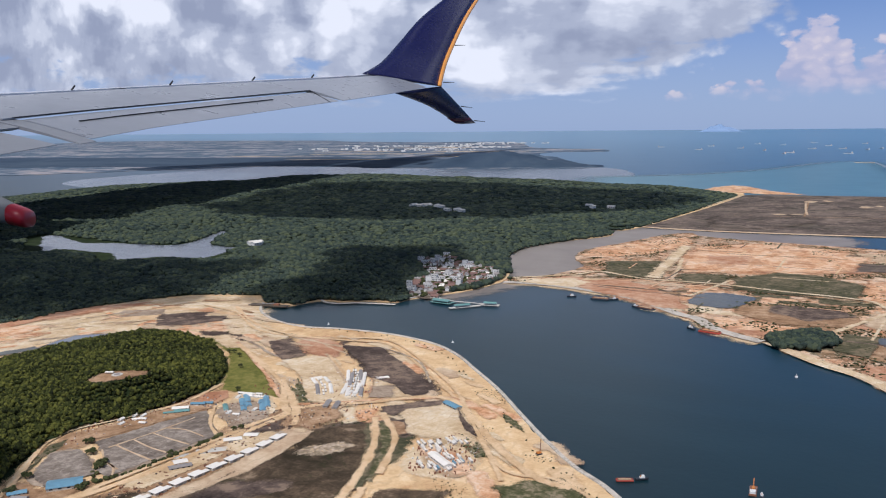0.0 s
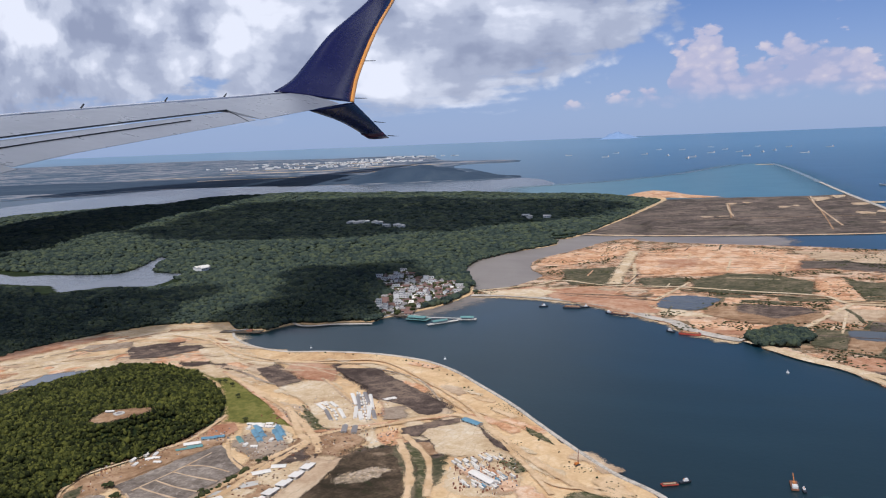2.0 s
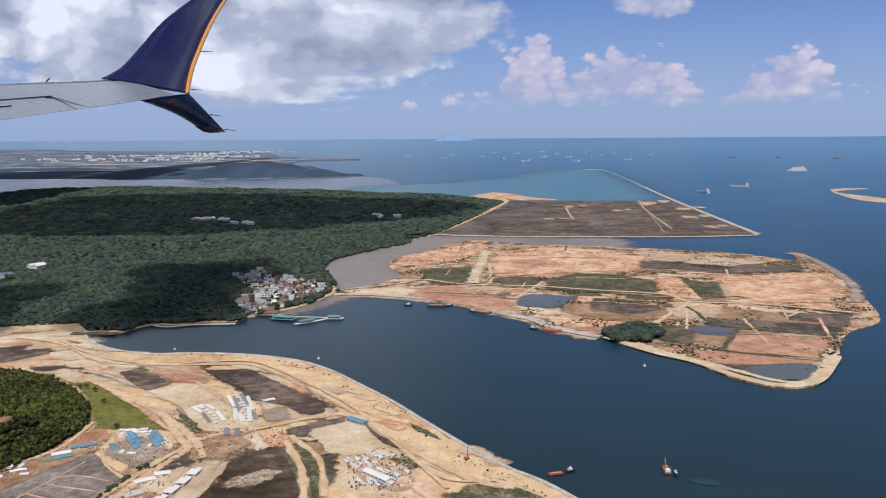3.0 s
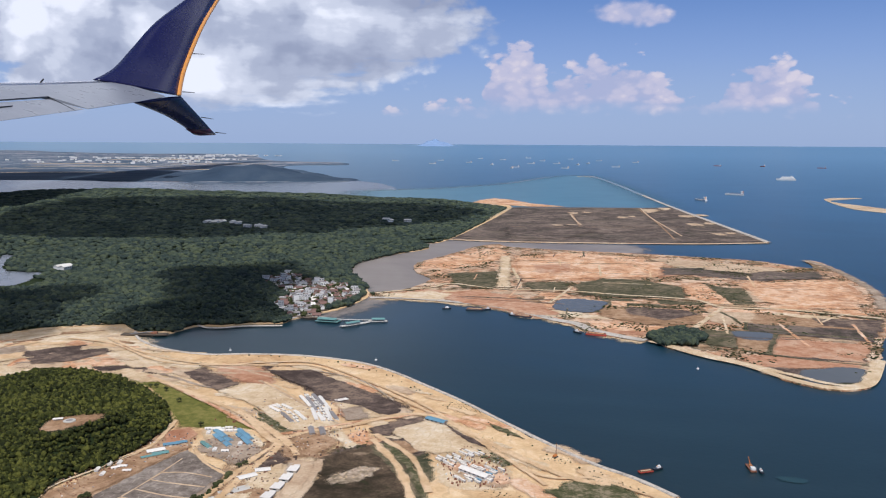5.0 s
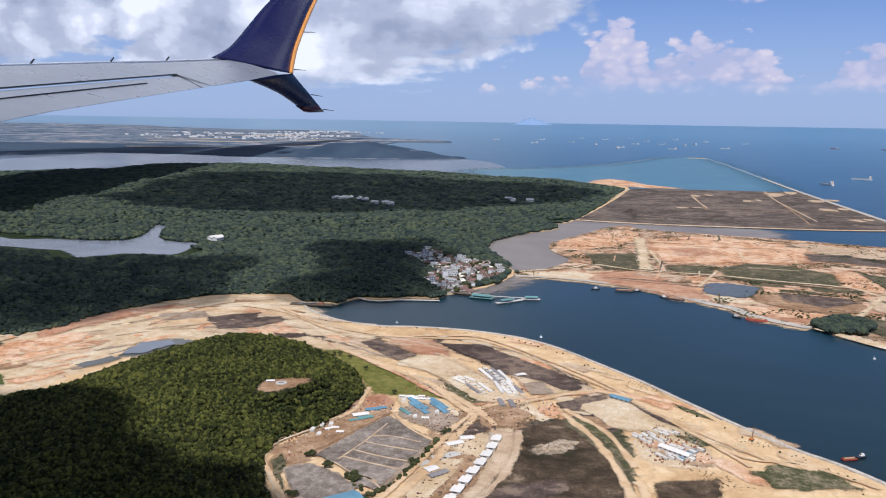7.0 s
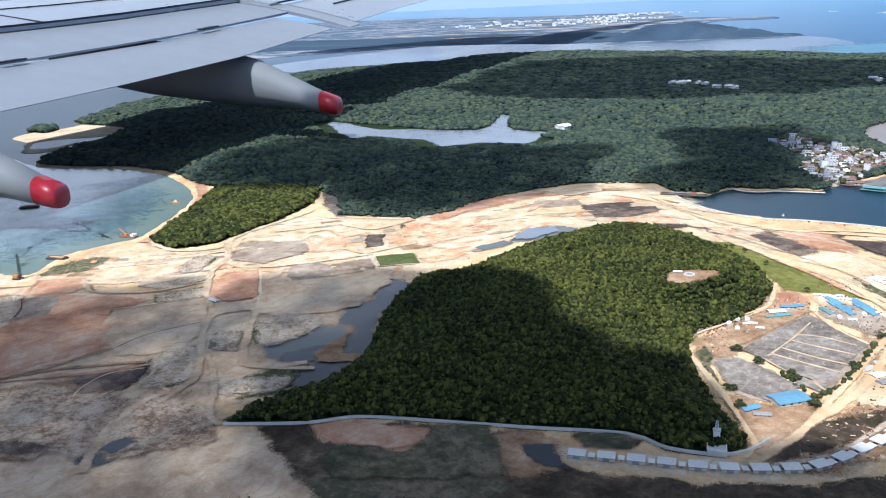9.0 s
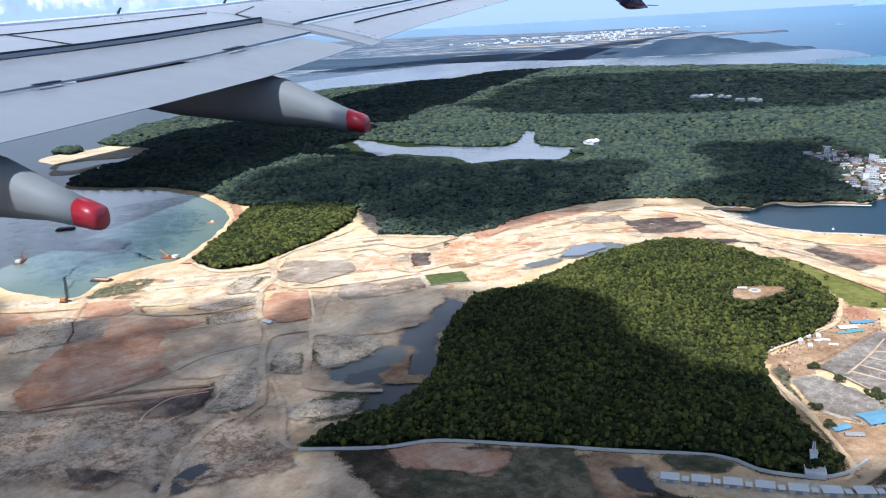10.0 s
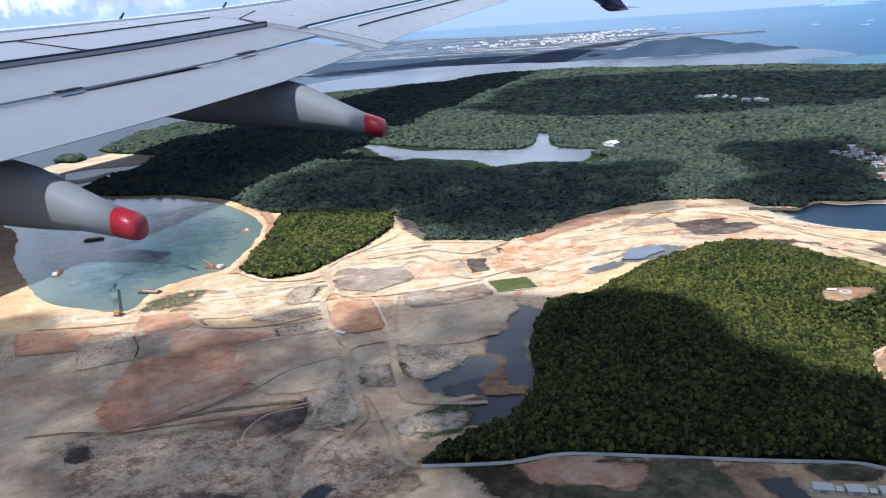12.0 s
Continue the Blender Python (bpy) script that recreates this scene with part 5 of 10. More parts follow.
levelled_plot([(-4.13, 2.12), (-4.11, 2.33), (-4, 2.47), (-3.83, 2.24), (-3.97, 2.07)], "scrub", "weedy muddy margin between the ponds", 0.06)
levelled_plot([(-6.23, 3.17), (-6.44, 3.45), (-6.24, 3.5), (-6.11, 3.19)], "scrub", "weedy hollow in the dunes", 0.05)
levelled_plot([(-6.06, 4.27), (-5.88, 4.57), (-5.54, 4.25), (-5.7, 4.03)], "orange", "pink-tan graded plot", 0.03)
levelled_plot([(-7.14, 2.51), (-7.22, 2.77), (-7.05, 3.01), (-6.89, 2.73), (-7.01, 2.48)], "scrub", "rushes along the bay shore", 0.05)
levelled_plot([(-2.75, 2.44), (-2.52, 2.65), (-2.4, 2.62), (-2.3, 2.4), (-2.53, 2.25)], "brown", "brown churned ground below the wall", 0.08)
levelled_plot([(-2.15, 4.07), (-2.07, 4.74), (-1.63, 4.46), (-1.63, 3.77), (-1.7, 3.8), (-1.87, 3.89)], "grey", "grey gravel plot with graded ridges", 0.012)
levelled_plot([(-2.25, 3.85), (-2.18, 3.94), (-1.92, 3.89), (-1.78, 3.72), (-1.83, 3.53), (-1.96, 3.53), (-2.13, 3.69)], "grey", "pale gravel plot beside the hill road", 0.012)
levelled_plot([(-2.35, 3.89), (-2.35, 4), (-2.27, 3.91), (-2.21, 3.76), (-2.01, 3.49), (-1.85, 3.3), (-1.84, 3.21), (-2.06, 3.51)], "green", "green verge along the hill road", 0.02)
levelled_plot([(-2.35, 5.06), (-2.25, 5.17), (-2.14, 5.04), (-2.15, 4.88), (-2.27, 4.86)], "red", "red earth yard under the turf", 0.015)
levelled_plot([(-2.15, 5.13), (-1.91, 5.24), (-1.64, 5.02), (-1.64, 4.66), (-1.8, 4.71), (-1.96, 4.81)], "sand_pale", "pale trodden yard of the camp", 0.03)
levelled_plot([(-1.51, 3.77), (-1.55, 3.97), (-1.53, 4.2), (-1.45, 4.3), (-1.43, 4.08), (-1.44, 3.8)], "sand_pale", "pale working yard with slabs", 0.03)
levelled_plot([(-1.57, 5.15), (-1.43, 5.35), (-1.32, 5.27), (-1.27, 5.06), (-1.41, 4.87), (-1.51, 4.96)], "brown", "brown-red churned earth", 0.05)
levelled_plot([(-1.61, 3.03), (-1.57, 3.43), (-1.47, 3.66), (-1.35, 3.71), (-1.36, 3.4), (-1.44, 3.13)], "brown", "dark brown ground beside the road", 0.06)
levelled_plot([(-1.38, 4.83), (-1.22, 4.83), (-1.12, 4.4), (-1.12, 3.76), (-1.19, 3.28), (-1.28, 3.27), (-1.23, 3.69), (-1.22, 4.1), (-1.26, 4.5)], "dun", "dun embankment along the row of sheds", 0.03)
levelled_plot([(-2.81, 6.47), (-2.7, 6.7), (-2.35, 6.5), (-2.2, 6.2), (-2.41, 6.19)], "red", "reddish spoil beside the turf", 0.08)
levelled_plot([(-2.46, 5.95), (-2.29, 6.17), (-1.71, 5.77), (-1.31, 5.41), (-1.49, 5.28), (-1.77, 5.48), (-2.11, 5.72)], "sand_pale", "pale sand of the container yard", 0.05)
levelled_plot([(-2.04, 5.63), (-1.8, 5.47), (-1.57, 5.27), (-1.6, 5.23), (-1.81, 5.38)], "scrub", "weedy strip beside the road", 0.02)
levelled_plot([(-1.57, 5.96), (-1.52, 6.08), (-1.25, 5.89), (-1.18, 5.7), (-1.29, 5.58), (-1.43, 5.69)], "red", "dusty red-brown ground", 0.06)
levelled_plot([(-0.91, 5.56), (-0.75, 5.73), (-0.46, 5.5), (-0.17, 5.21), (-0.36, 5.14), (-0.61, 5.17), (-0.79, 5.24)], "sand_pale", "pale levelled pad round the shed", 0.10)
levelled_plot([(-0.38, 5.75), (-0.18, 5.61), (-0.12, 5.52), (-0.31, 5.63)], "scrub", "weeds on the shore sand", 0.03)
levelled_plot([(-0.43, 5.31), (-0.32, 5.28), (-0.12, 5.08), (-0.17, 5.04), (-0.3, 5.13)], "scrub", "weeds beside the track", 0.04)
patch("water", [(-4.01, 1.23), (-4.11, 1.4), (-4.04, 1.52), (-3.95, 1.52), (-3.88, 1.32)], M["pond"], "dark puddle in the levelled sand", 0.03, 0.03, "pond", soft=0.04)

for outline in ([(-5.69, 1.8), (-5.68, 1.9), (-5.58, 1.87), (-5.6, 1.79)], [(-4.81, 1.97), (-4.78, 2.06), (-4.7, 2.03), (-4.75, 1.95)], [(-4.23, 2.58), (-4.07, 2.82), (-3.96, 2.69), (-4.08, 2.48)]):
    patch("water", outline, M["pond"], "small dark puddle", 0.02, 0.02, "pond", soft=0.03)


def plot_bank(line, wide, mat):
    LEVEL[0] += 0.00001
    band("road", line, wide, LEVEL[0] + 0.00001, M[mat], "low bank between levelled plots", "road", 0.0, 0.04, 1.2)


plot_bank([(-6.6, 4.04), (-6.3, 3.65), (-5.88, 3.46), (-5.36, 3.65), (-5.18, 4.01), (-4.72, 4.63), (-4.56, 5.42)], 0.045, "sand_road")
plot_bank([(-6.85, 4.01), (-6.78, 4.36), (-6.43, 4.96), (-5.77, 5.37), (-5.51, 6.55), (-5.09, 7.46), (-4.72, 7.79)], 0.04, "sand_pale")
plot_bank([(-5.54, 4.39), (-5.24, 4.2), (-5.06, 4.04)], 0.016, "stone")
plot_bank([(-6.5, 4.29), (-6.18, 4.75), (-5.8, 4.83), (-5.71, 5.29)], 0.02, "brown")
plot_bank([(-5, 6.07), (-4.98, 6.96), (-4.59, 7.48)], 0.025, "brown")
plot_bank([(-5.15, 5.14), (-5.01, 5.66), (-4.75, 6), (-4.18, 6.43)], 0.02, "sand_pale")
plot_bank([(-6.21, 5.1), (-6.12, 5.69), (-5.59, 5.75)], 0.02, "orange")
plot_bank([(-7.4, 1.78), (-7.06, 2.05), (-6.82, 2.31), (-6.61, 2.59), (-6.26, 2.5), (-5.9, 2.74), (-5.61, 3.02)], 0.02, "brown")
plot_bank([(-5.17, 1.55), (-5.16, 1.88), (-5.15, 2.25)], 0.012, "brown")
plot_bank([(-5.8, 2.37), (-5.62, 2.67), (-5.48, 2.9)], 0.014, "sand_pale")
plot_bank([(-5.64, 2.17), (-5.58, 2.38), (-5.33, 2.58), (-5.13, 2.65)], 0.012, "dun")
plot_bank([(-6.14, 1.84), (-6.65, 2.15), (-6.94, 2.38)], 0.03, "red")
plot_bank([(-5.82, 1.51), (-5.96, 2.04), (-5.8, 2.37)], 0.016, "brown")
plot_bank([(-4.57, 1.62), (-4.58, 1.78), (-4.51, 1.88), (-4.33, 1.89)], 0.03, "sand_pale")
plot_bank([(-5.36, 3.5), (-4.85, 3.31), (-4.55, 3.31)], 0.02, "sand_pale")

# faint wheel tracks and scraped streaks running along the shore
pick = random.Random(5)
for k in range(22):
    start = pick.randrange(0, len(spine) - 12)
    run = min(len(spine) - 1, start + pick.randrange(8, 22))
    off, drift = pick.uniform(-0.50, 0.36), pick.uniform(-0.12, 0.12)
    if k % 2:
        off *= 0.6
    pts = []
    for i in range(start, run, 4):
        ahead = (spine[i + 1] - spine[i]).normalized()
        pts.append(spine[i] + Vector((-ahead.y, ahead.x)) * (off + drift * (i - start) / 9.0 + pick.uniform(-0.03, 0.03)))
    pts = [p for p, hit in zip(pts, inside(np.array([p.x for p in pts]), np.array([p.y for p in pts]), HILL)) if not hit]
    if len(pts) < 3:
        continue
    LEVEL[0] += 0.00001
    mat, wide = pick.choice((("sand_road", 0.02), ("dun", 0.014), ("sand_road", 0.012), ("dun", 0.03), ("sand_pale", 0.022), ("dun", 0.05), ("grey", 0.03), ("sand_pale", 0.055)))
    band("road", pts, wide, LEVEL[0] + 0.00001, M[mat], "faint wheel track along the sand" if wide < 0.03 else "scraped streak of other sand", "road", 0.0, 0.05, 1.3)

# more plots, tips and bare places


def bare_plot(outline, mat, what):
    patch("ground", outline, M[mat], what, 0.04, 0.025, "ground", 0.0, True)


bare_plot([(-2.87, 12.84), (-2.63, 13.88), (-2.09, 15.07), (-1.72, 14.38), (-1.95, 12.92), (-2.41, 12.3), (-2.69, 12.22)], "orange", "orange sand at the channel's mouth")
bare_plot([(-1.6, 13.97), (-0.85, 14.8), (-0.27, 14.67), (0.47, 14.6), (0.48, 13.78), (-0.01, 13.38), (-0.69, 13.3), (-1.23, 12.77)], "orange", "pink-tan levelled ground")
bare_plot([(-1.2, 12.6), (-0.15, 12.8), (-0.1, 12.11), (-1.1, 11.97)], "red", "strip of red-orange earth")
bare_plot([(0.48, 13.59), (0.9, 13.29), (0.93, 12.63), (0.2, 12.3), (0.1, 12.82)], "red", "scraped red-orange earth")
bare_plot([(0.56, 14.48), (1.01, 14.47), (1.85, 14.19), (2.63, 13.8), (2.01, 13.28), (0.99, 13.49)], "dun", "dull tan levelled ground")
bare_plot([(2.29, 12.47), (3.18, 12.83), (3.17, 11.67), (3.11, 11.07), (2.56, 11.1), (2.29, 11.41)], "orange", "bright orange building ground")
bare_plot([(1.71, 11.66), (2.18, 11.58), (2.23, 11.01), (1.77, 10.87)], "dun", "tan graded plot")
bare_plot([(1.94, 10.7), (2.33, 10.81), (2.21, 10.37), (1.93, 10.35)], "orange", "pale orange rectangular plot")
bare_plot([(-2.06, 10.39), (-1.49, 10.72), (-1.07, 10.43), (-0.6, 10), (-0.34, 9.41), (-0.64, 9.39), (-1.08, 9.69), (-1.66, 9.92)], "red", "red terrace above the beach")
bare_plot([(-2.65, 10.14), (-2.1, 10.51), (-1.77, 10.39), (-1.81, 9.98), (-2.44, 9.96)], "sand_pale", "cream sand behind the beach")
bare_plot([(0.03, 10.26), (0.42, 10.02), (1.16, 10.07), (1.18, 9.4), (0.56, 9.22), (0.07, 9.53)], "brown", "mottled brown-grey ground")
bare_plot([(1.64, 10.11), (2.1, 10.08), (2.63, 9.93), (2.91, 9.73), (2.8, 9.25), (2.14, 9.29), (1.58, 9.51)], "brown", "brown plot between dykes")
bare_plot([(1.45, 9.28), (1.86, 9.13), (1.69, 8.21), (1.44, 8.53)], "brown", "dull brown plot")
bare_plot([(1.84, 9), (2.31, 8.8), (2.57, 8.65), (2.43, 8.21), (2, 8.1), (1.74, 8.22)], "heath", "brown fallow plot")
bare_plot([(1.23, 10.29), (1.63, 10.07), (1.51, 9.35), (1.25, 9.56)], "dun", "tan-brown plot")
bare_plot([(1.44, 8.02), (1.81, 8.02), (2.19, 7.94), (1.76, 7.73), (1.46, 7.77)], "red", "red-brown strip behind the bund")
bare_plot([(1.59, 7.77), (1.95, 7.78), (1.86, 7.51), (1.65, 7.52)], "mud", "dark wet plot")
bare_plot([(-1.61, 6.05), (-1.35, 6.05), (-1.08, 5.75), (-1.19, 5.6), (-1.43, 5.71)], "sand_pale", "white sand round a works hut")
bare_plot([(-1.04, 5.5), (-0.78, 5.68), (-0.36, 5.33), (-0.23, 5.18), (-0.57, 5.18), (-0.77, 5.12)], "sand_pale", "pale levelled pad round the shed")
bare_plot([(-2, 5.48), (-1.85, 5.42), (-1.59, 5.23), (-1.65, 5.18), (-1.86, 5.33)], "scrub", "weedy strip beside the road")
bare_plot([(0.1, 4.76), (0.35, 5), (0.51, 4.88), (0.66, 4.76), (0.24, 4.58)], "scrub", "olive-brown weedy ground")
bare_plot([(-2.05, 4.87), (-1.95, 5.09), (-1.71, 4.99), (-1.55, 4.89), (-1.59, 4.62), (-1.73, 4.68)], "grey", "brown-grey working yard")
bare_plot([(-1.52, 4.63), (-1.42, 4.78), (-1.28, 4.71), (-1.31, 4.36), (-1.48, 4.41)], "sand_pale", "cream sand tip")
bare_plot([(-0.98, 5.22), (-0.86, 5.2), (-0.57, 4.74), (-0.45, 4.46), (-0.52, 4.45), (-0.66, 4.71), (-0.83, 4.97)], "scrub", "weedy margin of the marsh")
bare_plot([(-1.68, 4.65), (-1.59, 4.9), (-1.41, 4.9), (-1.4, 4.72), (-1.51, 4.6)], "mud", "muddy dark yard")

# bare patches of the dark field, and the fields, parcels and dykes of the peninsula: (outline, ground, words, softness of the rim)


def parcel(outline, mat, what, soft):
    patch("ground", outline, M[mat], what, 0.03 if soft < 0.1 else 0.06, 0.03, "ground", 0.0, soft < 0.1, soft * 1.4)


parcel([(-1.7, 23.55), (-1.46, 23.56), (-1.38, 23.3), (-1.47, 23.07), (-1.63, 23.18)], "dun", "pale bare patch on the dark field", 0.12)
parcel([(-1.33, 23.82), (-1.15, 23.83), (-1.08, 23.63), (-1.15, 23.44), (-1.28, 23.53)], "dun", "pale bare patch on the dark field", 0.12)
parcel([(-0.35, 22.52), (-0.19, 22.62), (-0.12, 22.19), (-0.24, 22.07)], "dun", "pale bare patch on the dark field", 0.12)
parcel([(-0.08, 22.84), (0.05, 22.92), (0.1, 22.58), (0.01, 22.49)], "dun", "pale bare patch on the dark field", 0.12)
parcel([(-1.72, 19.79), (-1.51, 19.89), (-1.41, 19.76), (-1.6, 19.59)], "dun", "pale bare strip on the dark field", 0.1)
parcel([(-1.37, 19.98), (-1.2, 20.06), (-1.12, 19.96), (-1.27, 19.83)], "dun", "pale bare strip on the dark field", 0.1)
parcel([(0.28, 25.32), (0.64, 25.36), (0.65, 24.64), (0.48, 24.01), (0.33, 24.61)], "dun", "pale bare patch on the dark field", 0.15)
parcel([(0.71, 26.1), (0.99, 26.12), (1, 25.55), (0.86, 25.06), (0.74, 25.53)], "dun", "pale bare patch on the dark field", 0.15)
parcel([(1.24, 23.54), (1.53, 23.51), (1.62, 23.04), (1.31, 22.91)], "dun", "pale scraped ground on the dark field", 0.12)
parcel([(1.67, 23.89), (1.9, 23.87), (1.97, 23.5), (1.73, 23.39)], "dun", "pale scraped ground on the dark field", 0.12)
parcel([(1.38, 21.16), (1.66, 21.1), (1.71, 20.64), (1.44, 20.57)], "dun", "pale scraped ground on the dark field", 0.12)
parcel([(1.76, 21.48), (1.98, 21.44), (2.01, 21.08), (1.8, 21.02)], "dun", "pale scraped ground on the dark field", 0.12)
parcel([(1.84, 18.98), (2.02, 18.99), (2.06, 18.62), (1.88, 18.63)], "dun", "pale bare patch on the dark field", 0.1)
parcel([(2.09, 19.18), (2.23, 19.19), (2.26, 18.9), (2.11, 18.91)], "dun", "pale bare patch on the dark field", 0.1)
parcel([(-2.48, 19.01), (-0.84, 19.05), (-1.02, 17.28), (-2.13, 16.93)], "heath", "brown scrub on the dark field", 0.2)
parcel([(-2.24, 12.01), (-1.57, 12.33), (-1.32, 11.05), (-1.79, 10.87)], "green", "dark square of scrub beside the canal", 0.03)
parcel([(-0.38, 11.49), (-0.05, 12.16), (0.4, 12.18), (1, 11.73), (1.03, 10.85), (0.53, 10.79), (0.05, 10.7), (-0.26, 10.91)], "green", "long green block of scrub", 0.05)
parcel([(-1.05, 11.46), (-0.51, 11.66), (-0.42, 11.18), (-0.84, 10.87)], "green", "strip of dark scrub along the road", 0.04)
parcel([(-1.51, 13.47), (-0.68, 13.92), (0.8, 14.07), (0.7, 12.49), (-0.05, 12.23), (-1.07, 11.6)], "orange", "bright orange bare field", 0.06)
parcel([(-1.18, 13.19), (-0.63, 13.45), (-0.55, 12.6), (-1, 12.38)], "red", "scraped red strip across the bare field", 0.06)
parcel([(0.99, 12.1), (1.36, 11.9), (1.57, 10.6), (1.28, 10.49), (1.07, 11.49)], "orange", "orange strip running to the dykes", 0.04)
parcel([(1.77, 12.29), (3, 12.87), (3.16, 11.67), (2.9, 10.73), (2.19, 10.57), (1.88, 11.01)], "orange", "broad orange building ground", 0.05)
parcel([(0.74, 13.41), (1.34, 13.59), (1.44, 12.98), (0.79, 12.71)], "heath", "belt of dark scrub", 0.05)
parcel([(2, 13.15), (2.98, 13.69), (2.92, 12.96), (1.95, 12.6)], "heath", "belt of dark scrub beside the building ground", 0.05)
parcel([(1.31, 11.88), (1.77, 11.79), (1.8, 10.66), (1.56, 10.6)], "green", "dark green wedge of scrub", 0.04)
parcel([(1.61, 9.56), (2.84, 9.53), (2.69, 9.01), (2.16, 9.07), (1.56, 9.16)], "heath", "olive parcel between dykes", 0.02)
parcel([(1.82, 8.97), (2.62, 8.82), (2.41, 8.15), (1.68, 8.24)], "red", "brown-pink parcel between dykes", 0.03)
parcel([(1.42, 8.16), (2.39, 8.09), (2.29, 7.89), (1.47, 7.88)], "red", "red earth strip behind the bund", 0.02)
parcel([(1.13, 9.12), (1.43, 9.13), (1.42, 8.37), (1.14, 8.5)], "green", "bright green field behind the grove", 0.02)
parcel([(1.26, 10.11), (1.74, 10.15), (1.65, 9.63), (1.25, 9.52)], "dun", "tan parcel between dykes", 0.02)
parcel([(0.36, 10.12), (0.95, 10.17), (1.12, 9.93), (0.81, 9.48), (0.37, 9.71)], "mud", "brown-grey wet parcel", 0.04)
parcel([(2.32, 10.04), (3.02, 10.11), (2.87, 9.5), (2.34, 9.66)], "mud", "dark parcel along the dyke", 0.03)
for outline, mat in (
    ([(1.44, 9.13), (1.8, 9.11), (1.72, 8.8), (1.46, 8.83)], "pond_green"),
    ([(-0.44, 9.77), (-0.41, 10.4), (0.08, 10.38), (0.02, 9.75)], "pond_green"),
    ([(1.87, 7.72), (2.32, 7.93), (2.27, 7.52), (1.87, 7.34)], "pond_green"),
):
    patch("water", outline, M[mat], "still grey pond between the dykes", 0.03, 0.03, "pond", soft=0.03)


def dyke(line, mat, wide):
    LEVEL[0] += 0.00001
    band("road", line, wide, LEVEL[0] + 0.00001, M[mat], "grown-over dyke between parcels" if mat == "green" else "earth track on the reclaimed land", "road", 0.0, 0.06, 0.5)


dyke([(-1.07, 10.99), (-0.16, 10.79), (0.63, 10.7), (1.74, 10.52), (3.04, 10.16)], "green", 0.05)
dyke([(1.35, 10.16), (1.48, 9.8), (1.59, 9.45), (2.18, 9.19), (2.75, 9.09)], "green", 0.045)
dyke([(1.83, 9.12), (1.73, 8.65), (1.65, 8.23)], "green", 0.05)
dyke([(1, 8.98), (1.14, 9.49), (1.28, 9.97), (1.39, 10.42)], "orange", 0.05)
dyke([(1.59, 9.61), (1.55, 9.2)], "green", 0.04)
dyke([(1.43, 8.32), (1.84, 8.16), (2.38, 8.06), (2.5, 8.17)], "green", 0.035)
dyke([(-0.54, 10.12), (-0.46, 10.7), (-0.39, 11.35)], "sand_pale", 0.05)
dyke([(2.37, 9.84), (2.55, 10.15), (2.76, 10.4)], "sand_pale", 0.03)
dyke([(-1.6, 23.07), (-1.31, 21.35), (-1.02, 19.88)], "dun", 0.045)
dyke([(0.18, 25.84), (0.47, 22.81), (0.84, 20.28), (1.16, 18.2)], "dun", 0.045)
dyke([(-1.59, 12.8), (-1.39, 11.87), (-1.19, 11.02)], "green", 0.1)
dyke([(-1.42, 12.76), (-1.16, 11.72), (-1.03, 11.07)], "sand_pale", 0.05)
dyke([(3, 14.94), (3.23, 14.15), (3.35, 13.05), (3.37, 11.97), (3.2, 10.81)], "grey", 0.13)

RUBBLE = []
lot = random.Random(18)
gx, gy = scatter(PENINSULA, 0.42, 61, 0.5)
inland = reach(gx, gy, PENINSULA) > 0.22
for k in range(64):
    x, y = lot.choice(list(zip(gx[inland], gy[inland])))
    turn = grid_turn + (math.pi / 2 if k % 3 == 0 else 0.0) + lot.uniform(-0.1, 0.1)
    half = lot.uniform(0.25, 0.8) * (0.7 if k % 3 == 0 else 1.0)
    ends = [(x + math.cos(turn) * half * f, y + math.sin(turn) * half * f + lot.uniform(-0.03, 0.03)) for f in (-1, -0.3, 0.4, 1)]
    if inside(np.array([e[0] for e in ends]), np.array([e[1] for e in ends]), PENINSULA).all():
        LEVEL[0] += 0.00001
        band("road", ends, lot.uniform(0.014, 0.034), LEVEL[0] + 0.00001, M[lot.choice(("sand_pale", "orange", "sand_road", "green", "mud"))], "narrow earth road on the peninsula", "road", 0.0, 0.06, 0.4)

# plots, pans, pools and tips with crisp rims: (outline, ground, words, softness of the rim)


def crisp_plot(outline, mat, what, soft):
    wet = mat in ("pond", "pond_green", "lake")
    patch("water" if wet else "ground", outline, M[mat], what, 0.012 if soft < 0.045 else 0.03, 0.02, "pond" if wet else "ground", 0.0, soft < 0.045, soft)
    if mat == "rubble":
        RUBBLE.append(outline)


crisp_plot([(-5.51, 1), (-5.14, 1.32), (-4.77, 1.59), (-4.45, 1.65), (-4.07, 1.3), (-4.51, 0.96), (-4.81, 0.79)], "mottled", "mottled pale and brown drying mud", 0.14)
crisp_plot([(-4.45, 1.65), (-4.32, 1.84), (-4, 1.9), (-3.71, 1.7), (-3.8, 1.47), (-4.04, 1.32)], "mottled", "mottled mud below the plots", 0.14)
crisp_plot([(-6.16, 1.89), (-6.29, 2.28), (-6.05, 2.52), (-5.63, 2.26), (-5.22, 2.04), (-5.24, 1.86), (-5.27, 1.7), (-5.3, 1.27), (-5.63, 1.31), (-6.01, 1.65)], "red", "broad scraped plot of dusty red earth", 0.03)
crisp_plot([(-7.34, 1.65), (-7.05, 1.91), (-6.92, 1.99), (-6.66, 1.75), (-6.95, 1.48)], "red", "strip of red earth above the bay", 0.03)
crisp_plot([(-6.82, 1.82), (-6.67, 2.14), (-6.18, 1.88), (-6.33, 1.56)], "rubble", "heaped brown spoil", 0.03)
